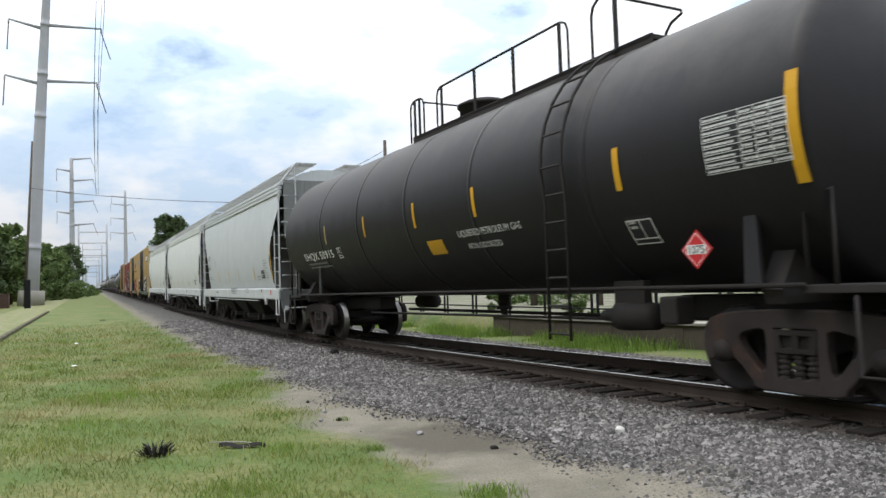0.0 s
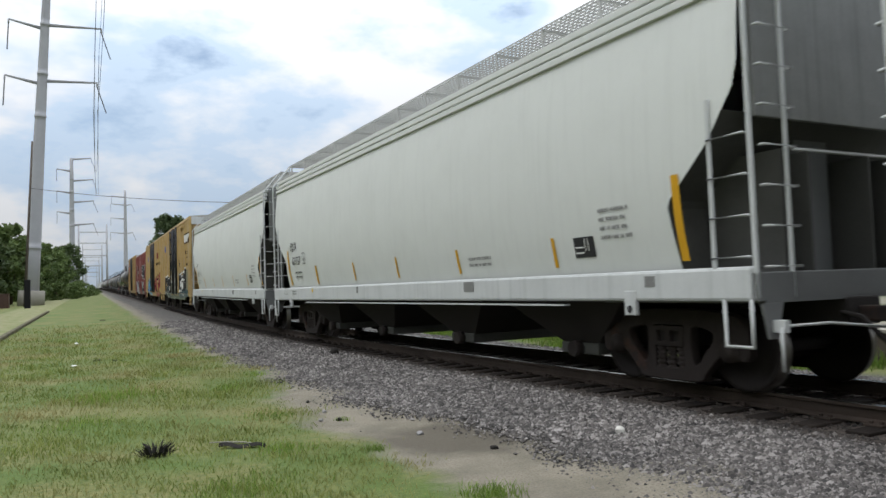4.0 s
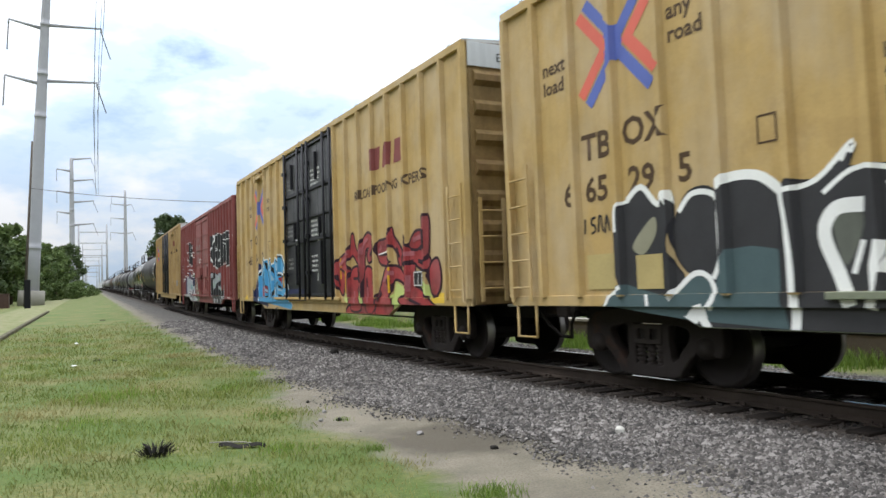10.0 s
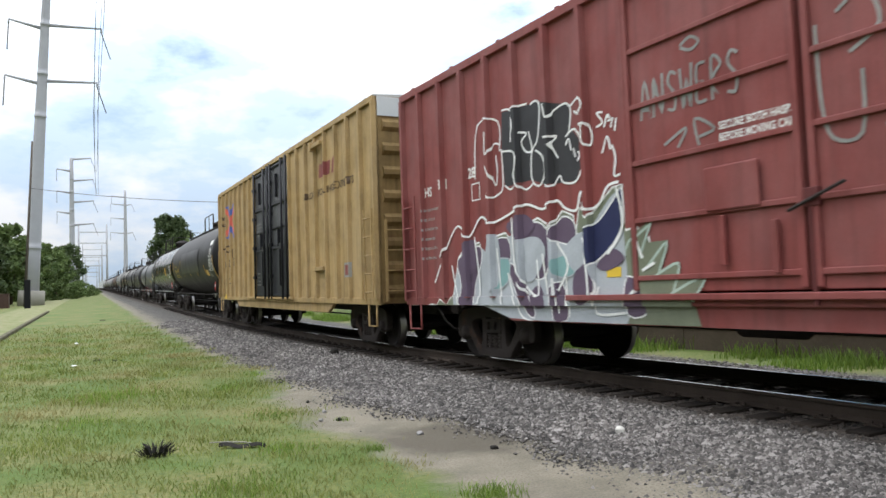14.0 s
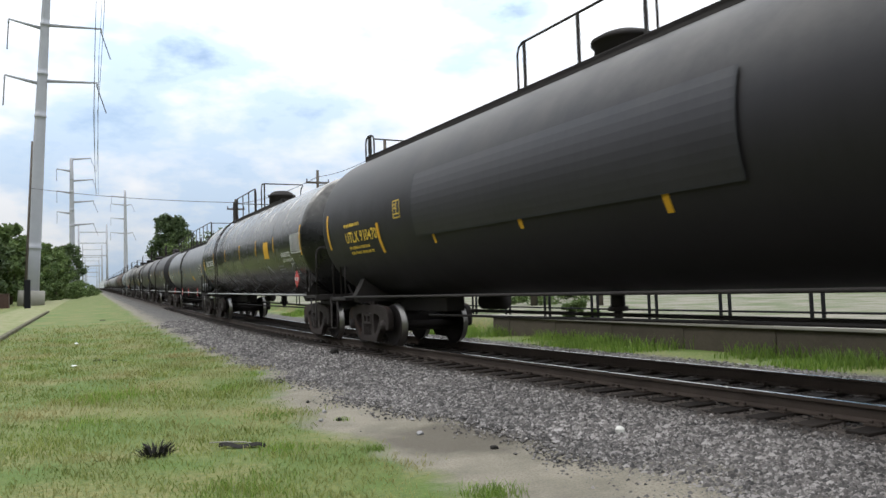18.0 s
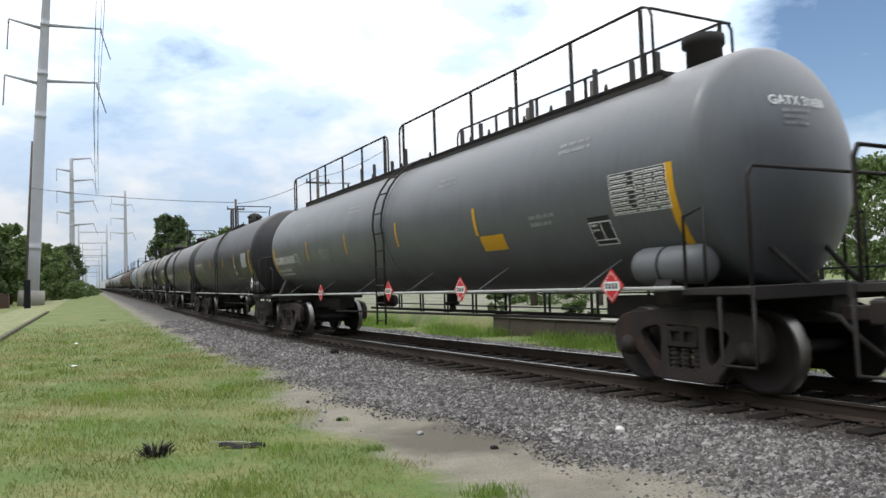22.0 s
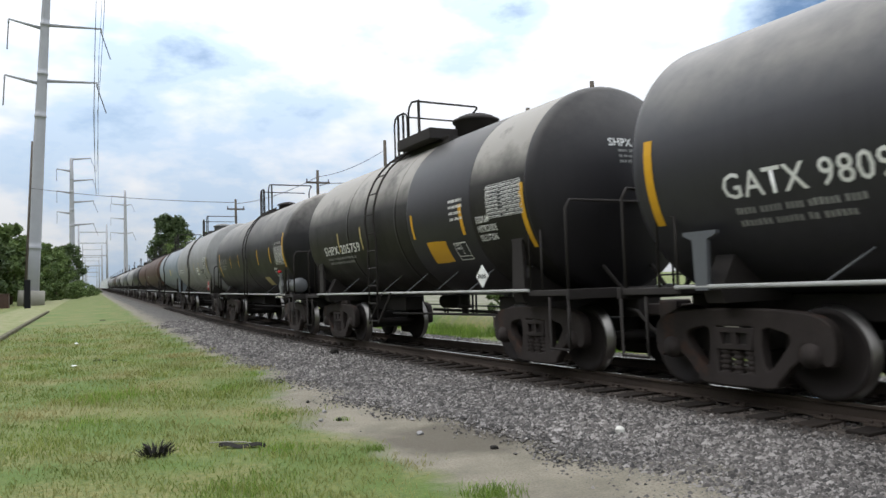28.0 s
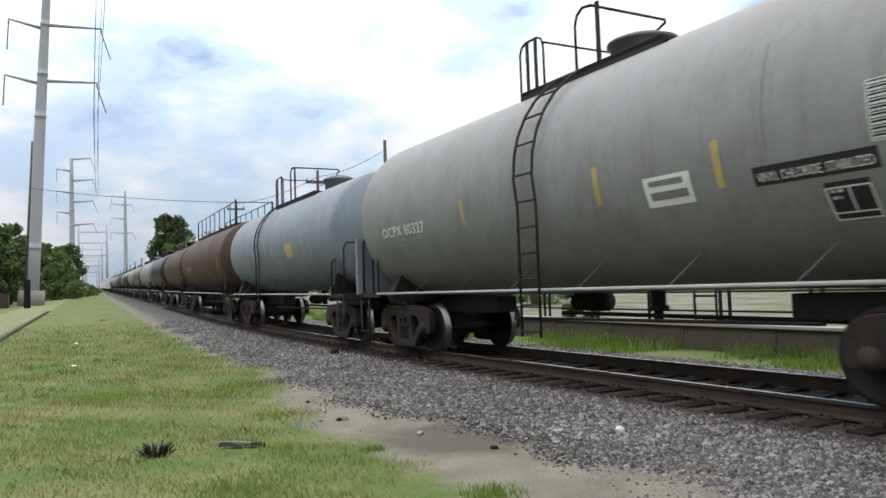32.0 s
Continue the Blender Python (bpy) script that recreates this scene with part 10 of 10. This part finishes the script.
def dress_13(car, r, zc, h):
    part("small_print", laid(filled(small_print(23, 0.75, 5, 0.055, 0.05)), on_tank(r, zc, 4.0, -0.52)), LETTER_DIM, car)
    for y in (6.45, -4.7):
        bm = prism(bmesh.new(), [(y - 0.08, 1.12), (y + 0.08, 1.12), (y + 0.10, 1.66), (y + 0.22, 1.71), (y + 0.22, 1.75), (y - 0.22, 1.75), (y - 0.22, 1.71), (y - 0.10, 1.66)], "X", -1.46, -1.40)
        part("tank_prop", bm, GREY_TANK, car, "grey painted side prop")
    test_box(car, r, zc, -3.2, -0.6)
    end_words(car, r, zc, h, 12.9, "9809", 0.5, 0.15, LETTER)


CARS.append(tank_car("mid grey tank car with large white lettering", n, 13.1, 1.55, 2.585, DUSK_TANK, a, trucks=(-4.72, 6.4), barrel=(-5.3, 7.2), seams=(1.9,), ladder_y=1.87, dome=(0.2, 0.40, 0.36), walk_deck=(-1.4, 1.8, 0.72), rails=((0.9, 1.8, 4.86, "bar"), (-1.4, 0.8, 4.96, "hoop")),
                     tapes=((4.3, -0.52, -0.26, 0.09), (2.37, -0.60, -0.18, 0.09), (-1.4, -0.6, -0.18, 0.09), (-5.0, -0.8, 0.1, 0.10), (7.15, -0.8, 0.15, 0.12)), mark=(6.2, -0.62, (("words", "GATX"), ("words", "9809")), 0.27, LETTER, 1.75), extra=dress_13, datum=(2.66, -0.11), stays=True))

# 14: short sooty car for caustic soda
n, a = span(14)


def dress_14(car, r, zc, h):
    for k, words in enumerate(("SODIUM", "HYDROXIDE", "SOLUTION")):
        tank_words(car, r, zc, -2.92, -0.46 - k * 0.14, words, 0.11, LETTER, bold=0.002, width=0.062 * len(words))
    tank_patch(car, r, zc, -1.14, -1.74, -1.01, -0.66, STRIPE, "yellow_notice", "yellow notice plate")
    test_box(car, r, zc, -1.98, -1.0)
    tank_patch(car, r, zc, -1.04, -1.5, -1.02, -0.65, STRIPE, "yellow_notice", "yellow notice plate")
    placard(car, -1.47, -3.05, 1.40, 0.26, "", SIGN_WHITE)
    end_words(car, r, zc, h, 10.6, "SHPX 205759", 0.55, 0.12, LETTER, 0.08)
    # wide soot bands round the shell
    for y0, y1 in ((-2.9, -0.55), (-5.3, -4.3)):
        bm = turned(bmesh.new(), [(y0, r + 0.0005), (y0 + 0.02, r + 0.0025), (y1 - 0.02, r + 0.0025), (y1, r + 0.0005)], 64, "Y", (0, 0, zc))
        if y0 > -4:
            part("shell_band", bm, CHAR_TANK, car, "dark band round the shell")
        else:
            bm.free()
    # the leading head is blacker than the barrel
    prof = [(y + 0.43 - 0.006, q + 0.003) for y, q in head_profile(11.18, r, 0.72) if y < -4.6]
    part("tank_head", turned(bmesh.new(), prof, 64, "Y", (0, 0, zc)), BLACK, car, "black tank head")
    for y in (4.95, -3.95):
        bm = prism(bmesh.new(), [(y - 0.16, 1.16), (y + 0.16, 1.16), (y + 0.12, 1.90), (y + 0.24, 1.96), (y - 0.24, 1.96), (y - 0.12, 1.90)], "X", -1.40, -1.34)
        part("tank_prop", bm, UNDER, car)
    bm = bmesh.new()
    box(bm, -1.05, -0.25, -0.6, 0.9, zc + r - 0.1, zc + r + 0.12, 0.02)
    part("manway_platform", bm, UNDER, car)
    part("small_print", laid(filled(small_print(24, 0.5, 4, 0.05, 0.05)), on_tank(r, zc, -2.1, -0.05)), LETTER, car)


CARS.append(tank_car("short sooty tank car with rust-brown top", n, 10.7, 1.57, 2.64, DIRTY_TANK, a, trucks=(-3.84, 4.74), barrel=(-4.44, 5.3), seams=(2.6, 0.0), ladder_y=1.15, dome=(-0.6, 0.42, 0.42), walk_deck=(-0.9, 1.6, 0.74), rails=((0.95, 1.6, 5.0, "bar"), (-2.6, 0.88, 5.14, "hoop")),
                     tapes=((-2.47, -0.6, -0.10, 0.10), (-0.64, -0.55, -0.11, 0.08), (1.93, -0.58, -0.10, 0.07, STRIPE_PALE), (3.33, -0.57, -0.14, 0.06, STRIPE_PALE), (-4.26, -0.91, 0.0, 0.11)),
                     mark=(4.40, -0.60, (("words", "SHPX"), ("words", "205759")), 0.21, LETTER, 2.3), panel_y=(-3.30, 0.08, 0.95, 0.50), extra=dress_14, datum=(2.70, -0.09), stays=True))

# 15: faded black car
n, a = span(15)


def dress_15(car, r, zc, h):
    tank_patch(car, r, zc, -4.0, -5.0, -0.03, 0.32, BLACK, "black_patch", "fresh black paint patch")
    tank_patch(car, r, zc, -1.71, -2.35, -1.2, -0.95, STRIPE_PALE, "yellow_notice", "worn yellow notice plate")
    test_box(car, r, zc, -3.49, -0.98)
    tank_words(car, r, zc, -4.02, 0.0, "DOT 111 A 100 W1", 0.07, LETTER)
    end_words(car, r, zc, h, 11.9, "GATX 21296", 0.36, 0.14, LETTER, 0.0)
    bm = bmesh.new()
    prism(bm, [(-4.64, 1.20), (-4.44, 1.20), (-4.44, 1.28), (-4.36, 1.42), (-4.46, 1.58), (-4.48, 1.80), (-4.58, 1.80), (-4.60, 1.58), (-4.70, 1.42), (-4.64, 1.28)], "X", -1.50, -1.44)
    part("bracket", bm, HOPPER_DARK, car, "grey cast bracket")
    bm = turned(bmesh.new(), [(-1.56, 0.0), (-1.56, 0.035), (-1.46, 0.04), (-1.46, 0.0)], 10, "X", (0, -4.53, 1.84))
    part("red_cap", bm, SIGN_RED, car, "small red valve cap")


CARS.append(tank_car("faded black tank car with worn lettering", n, 11.9, 1.57, 2.60, OLIVE_BLACK, a, trucks=(-4.39, 5.37), barrel=(-5.2, 5.9), seams=(0.1,), ladder_y=-0.1, dome=(0.0, 0.34, 0.25), walk_deck=(-0.9, 1.0, 0.72), rails=((0.45, 1.10, 4.96, "bar"), (-2.84, -0.15, 5.00, "hoop")),
                     tapes=((-3.39, -0.53, -0.04, 0.09), (-1.69, -0.52, -0.04, 0.09), (1.46, -0.5, -0.04, 0.07), (3.0, -0.5, -0.03, 0.06), (-5.02, -0.68, 0.29, 0.12), (5.3, -0.8, 0.1, 0.10)),
                     mark=(5.3, -0.30, (("words", "GATX"), ("words", "21296")), 0.20, LETTER_DIM, 1.5), panel_y=(-4.0, -0.06, 0.97, 0.54), extra=dress_15, reservoir=-0.55, hangers=(5.2, 2.9, 0.6, -2.3, -3.9), datum=(2.66, -0.09)))

# 16: weathered pale car
n, a = span(16)


def dress_16(car, r, zc, h):
    tank_patch(car, r, zc, -2.60, -3.82, -0.61, -0.43, INK, "name_plate", "black name plate", 0.003)
    tank_words(car, r, zc, -2.64, -0.575, "VINYL CHLORIDE, STABILIZED", 0.095, LETTER, "name_line", 0.0, 1.14)
    tank_patch(car, r, zc, -1.16, -1.84, -0.66, -0.33, LETTER, "white_notice", "white notice panel")
    part("notice_bar", laid(filled(bars([(0.06, 0.06, 0.54, 0.09), (0.06, 0.22, 0.50, 0.06)])), on_tank(r, zc, -1.18, -0.64, 0.01)), INK_DIM, car)
    test_box(car, r, zc, -3.27, -1.0, 0.42, 0.34)
    placard(car, -1.47, -4.44, 1.50, 0.34)
    end_words(car, r, zc, h, 12.0, "OCPX 80327", 0.62, 0.13, LETTER)
    tank_patch(car, r, zc, -2.78, -2.81, -0.3, 0.75, INK_DIM, "seam_line")


CARS.append(tank_car("weathered pale grey tank car with black name plate", n, 12.0, 1.65, 2.735, PALE_TANK, a, trucks=(-4.42, 6.2), barrel=(-4.99, 6.8), seams=(), ladder_y=1.0, dome=(0.15, 0.46, 0.35), walk_deck=(-1.0, 2.1, 0.74), rails=((1.48, 2.1, 5.10, "bar"), (-3.2, 0.70, 5.18, "hoop")),
                     tapes=((-0.38, -0.54, -0.07, 0.10, STRIPE_PALE), (-2.22, -0.57, -0.09, 0.10, STRIPE_PALE), (2.9, -0.5, -0.07, 0.07, STRIPE_PALE), (-4.90, -0.62, 0.09, 0.13, STRIPE_PALE)),
                     mark=(6.1, -0.46, (("words", "OCPX"), ("words", "80327")), 0.20, LETTER, 1.8), panel_y=(-3.80, 0.10, 0.98, 0.50), extra=dress_16, datum=(2.72, -0.21)))

# 17 and 18: the last cars that come near
n, a = span(17)


def dress_17(car, r, zc, h):
    tank_patch(car, r, zc, -0.8, -1.5, -0.5, -0.1, STRIPE_PALE, "yellow_notice", "faded yellow notice")
    bm = boxed(-1.5, 1.5, -h + 0.62, -h + 0.72, 1.16, 2.4, 0.01)
    part("end_plate", bm, BLUE_TANK, car)


CARS.append(tank_car("blue-grey tank car with faded strips", n, 13.2, 1.50, 2.72, BLUE_TANK, a, trucks=(-4.35, 6.5), barrel=(-4.94, 7.1), seams=(2.4,), ladder_y=2.4, dome=(-1.5, 0.42, 0.36), walk_deck=(-1.6, 2.8, 0.74), rails=((1.9, 2.8, 5.04, "bar"), (-4.6, 0.97, 5.14, "hoop")),
                     tapes=((-2.5, -0.5, -0.05, 0.09, STRIPE_PALE), (0.8, -0.5, -0.05, 0.08, STRIPE_PALE)), mark=(5.6, -0.46, (("bars", 4), ("bars", 5)), 0.18, LETTER_DIM, 1.7), extra=dress_17))
n, a = span(18)
CARS.append(tank_car("dull brown tank car with long roof walkway", n, 14.8, 1.52, 2.74, BROWN_TANK, a, trucks=(-5.4, 7.2), barrel=(-6.0, 7.8), seams=(3.0, -3.0), walk_deck=(-5.9, 6.2, 0.74), rails=((-5.9, 6.2, 5.1, "both"),),
                     tapes=((-5.0, -0.5, 0.0, 0.10, STRIPE_PALE),), mark=(5.6, -0.4, (("bars", 4), ("bars", 5)), 0.18, LETTER_DIM, 1.7)))

# the rest of the train, far up the line
rnd = random.Random(18)
s = GAPS[-1]
tail = [BROWN_TANK, CHAR_TANK, PALE_TANK, GREY_TANK, PALE_TANK, DIRTY_TANK, GREY_TANK]
for k in range(24):
    if k < 13:
        n = rnd.choice((13.6, 14.9, 16.4))
        CARS.append(tank_car("weathered tank car far back in the train", n, n - 1.9, 1.48, 2.70, tail[k % len(tail)], s, dome=(0.0, 0.42, 0.34), walk_deck=(-1.5, 1.5, 0.72), rails=((-1.5, 1.5, 4.95, "bar"),), heavy=False, group="tank cars of the train"))
    else:
        n = 17.9
        CARS.append(hopper_far(n, s))
    s += n
# ---- ballast stones and grass ----
def scattered(name, label, category, verts, faces, mat):
    me = bpy.data.meshes.new(name)
    me.from_pydata(verts, [], faces)
    me.materials.append(mat)
    return tagged(new(name, me), label, category, "", "stuff")


def line_places(x, s, z):
    d = bend(s)
    return np.stack([x + BEND_X * d, s, z + BEND_Z * d], -1)


def heights(x):
    return np.interp(x, [p[0] for p in PROFILE], [p[1] for p in PROFILE])


def ballast():
    rng = np.random.RandomState(7)
    n = 135000
    s = 3.2 * np.exp(rng.uniform(0, math.log(40 / 3.2), n * 2))
    x = rng.uniform(1.7, 5.0, n * 2)
    border = np.interp(s, [3, 5, 6, 7.3, 8.5, 11.4, 18.6, 30], [2.7, 2.9, 3.4, 3.35, 2.95, 2.9, 3.1, 3.3]) + 0.10 * np.sin(s * 1.7) + 0.08 * np.sin(s * 4.1)
    keep = rng.uniform(0, 1, n * 2) < np.clip((x - border + 0.75) / 0.9, 0.012, 1) ** 2.2
    s, x = s[keep][:n], x[keep][:n]
    s2 = 6 * np.exp(rng.uniform(0, math.log(4.5), 11000))
    x2 = rng.uniform(7.95, 10.5, 11000)
    s3 = 3.5 * np.exp(rng.uniform(0, math.log(6), 5000))
    x3 = rng.uniform(4.95, 7.9, 5000)
    s, x = np.concatenate([s, s2, s3]), np.concatenate([x, x2, x3])
    m = len(s)
    r = rng.uniform(0.008, 0.0195, m) * np.where(x < 3.0, 0.75, 1.0) * (1 + 0.7 * np.clip(s / 25, 0, 1)) * np.where(rng.uniform(0, 1, m) < 0.16, 1.55, 1.0)
    c = line_places(x, s, heights(x) + r * 0.25)
    base = np.array([(1.25, 0, 0.2), (0.3, 0.75, -0.1), (-0.9, 0.5, 0.25), (-0.9, -0.5, -0.1), (0.3, -0.8, 0.15), (0.2, 0.1, 0.75), (0, 0, -0.8)])
    v = base[None] * r[:, None, None] * rng.uniform(0.5, 1.5, (m, 7, 3))
    a = rng.uniform(0, math.tau, m)
    ca, sa = np.cos(a)[:, None], np.sin(a)[:, None]
    v = np.stack([v[..., 0] * ca - v[..., 1] * sa, v[..., 0] * sa + v[..., 1] * ca, v[..., 2]], -1) + c[:, None]
    f = np.array([(0, 1, 5), (1, 2, 5), (2, 3, 5), (3, 4, 5), (4, 0, 5), (1, 0, 6), (2, 1, 6), (3, 2, 6), (4, 3, 6), (0, 4, 6)])
    oily = (x + rng.normal(0, 0.07, m) > 4.80) & (x < 7.9)
    for name, label, pick, mat in (("ballast", "loose grey crushed stone ballast", ~oily, GRAVEL), ("oily_ballast", "dark oil-stained ballast round the sleepers", oily, GRAVEL_OILY)):
        vv = v[pick]
        faces = (f[None] + 7 * np.arange(len(vv))[:, None, None]).reshape(-1, 3)
        scattered(name, label, "gravel", vv.reshape(-1, 3).tolist(), faces.tolist(), mat)


def blades(name, label, x, s, ln, lean, width, mat, seed):
    rng = np.random.RandomState(seed)
    m = len(x)
    p = line_places(x, s, heights(x) - 0.01)
    a, b = rng.uniform(0, math.tau, m), rng.uniform(0, math.tau, m)
    w = np.stack([np.cos(a), np.sin(a), 0 * a], -1) * (width * rng.uniform(0.6, 1.3, m))[:, None]
    tip = np.stack([np.cos(b) * lean * ln, np.sin(b) * lean * ln, ln], -1)
    mid = tip * np.array((0.35, 0.35, 0.6))
    v = np.stack([p - w, p + w, p + mid + w * 0.7, p + mid - w * 0.7, p + tip], 1)
    n = 5 * np.arange(m)
    quads = np.stack([n, n + 1, n + 2, n + 3], -1).tolist()
    tris = np.stack([n + 3, n + 2, n + 4], -1).tolist()
    scattered(name, label, "grass", v.reshape(-1, 3).tolist(), quads + tris, mat)


ballast()
rng = np.random.RandomState(3)
n = 120000
s = 4.6 * np.exp(rng.uniform(0, math.log(60 / 4.6), n))
x = rng.uniform(-1.0, 1.0, n) * 3.6 - 0.2 - np.clip(s - 25, 0, 40) * 0.02
edge = 1.55 + 1.0 * np.clip((s - 9) / 6, 0, 1) + 0.22 * np.sin(s * 2.1) + 0.14 * np.sin(s * 5.3) + rng.normal(0, 0.12, n)
clump = np.sin(x * 3.1 + 1.3 * np.sin(s * 1.1)) * np.sin(s * 2.3 + x) + 0.6 * np.sin(x * 9 + s * 7)
keep = (x < edge) & (x > -3.2) & (rng.uniform(-1.6, 1.0, n) < clump + 0.35) & (rng.uniform(0, 1, n) < np.clip(1.5 - s / 30, 0, 1))
x, s = x[keep], s[keep]
ln = rng.uniform(0.025, 0.075, len(x)) * (1 + 0.5 * (clump[keep] > 0.8)) * (1 + np.clip((s - 8) / 30, 0, 1))
blades("grass", "short green mown grass with dry patches", x, s, ln, 0.6, 0.0028 * (1 + s / 12), BLADES, 4)
# taller tufts
tufts = [(1.72, 5.02, 0.24, 420, 0.10), (1.62, 7.05, 0.12, 130, 0.09), (2.0, 8.9, 0.12, 60, 0.07), (-0.27, 13.5, 0.9, 700, 0.15), (1.5, 13.0, 0.25, 120, 0.14), (2.3, 14.6, 0.3, 120, 0.12), (0.9, 7.6, 0.3, 240, 0.10), (-0.9, 10.8, 0.6, 300, 0.11), (0.2, 6.3, 0.5, 300, 0.10), (1.3, 9.8, 0.4, 260, 0.10)]
xs, ss, ls = [], [], []
for tx, ts, tr, k, hh in tufts:
    d = rng.normal(0, 0.5, (k, 2)) * tr
    xs.append(tx + d[:, 0])
    ss.append(ts + d[:, 1])
    ls.append(hh * rng.uniform(0.5, 1.2, k))
blades("grass_tufts", "taller bright green grass tufts", np.concatenate(xs), np.concatenate(ss), np.concatenate(ls), 0.5, 0.004, LUSH, 6)
# rank grass beyond the track, along the wall
k = 36000
s = 5 + 40 * rng.uniform(0, 1, k) ** 1.3
x = rng.uniform(10.25, 11.45, k)
keep = rng.uniform(-0.8, 1.2, k) < np.sin(s * 0.9) + 0.5 * np.sin(s * 2.7 + x * 2) - np.clip((12.5 - s) / 5, 0, 0.9) + 0.9 * (x - 10.9)
blades("rank_grass", "bright rank grass along the low wall", x[keep], s[keep], rng.uniform(0.06, 0.22, keep.sum()) * (1 + 0.9 * np.clip((x[keep] - 10.8) / 0.6, 0, 1)), 0.4, 0.009, LUSH, 8)
# ---- movement ----
def motions():
    """The train rolls past at an even speed; the wheels turn with it."""
    for car in CARS:
        s0 = car["s0"]
        times = []
        t = 0.0
        while t < 32.0:
            times.append(t)
            s = s0 - SPEED * t
            t += 0.5 if -20 < s < 65 else 2.0
        times.append(32.0)
        walk(car, [(t, line_pose(CENTRE_X, s0 - SPEED * t)) for t in times])
    step = 0.08
    count = int(round(32.0 / step))
    turn = math.degrees(SPEED * step / WHEEL_R)
    lead = {}
    for w, side in WHEELSETS:
        if side not in lead:
            walk(w, [(k * step, pose(0, side * AXLE, WHEEL_R, turn * k, 0, 0)) for k in range(count + 1)])
            lead[side] = w
        else:
            w.rotation_mode = "QUATERNION"
            w.animation_data_create()
            w.animation_data.action = lead[side].animation_data.action
            w.animation_data.action_slot = lead[side].animation_data.action_slot


motions()
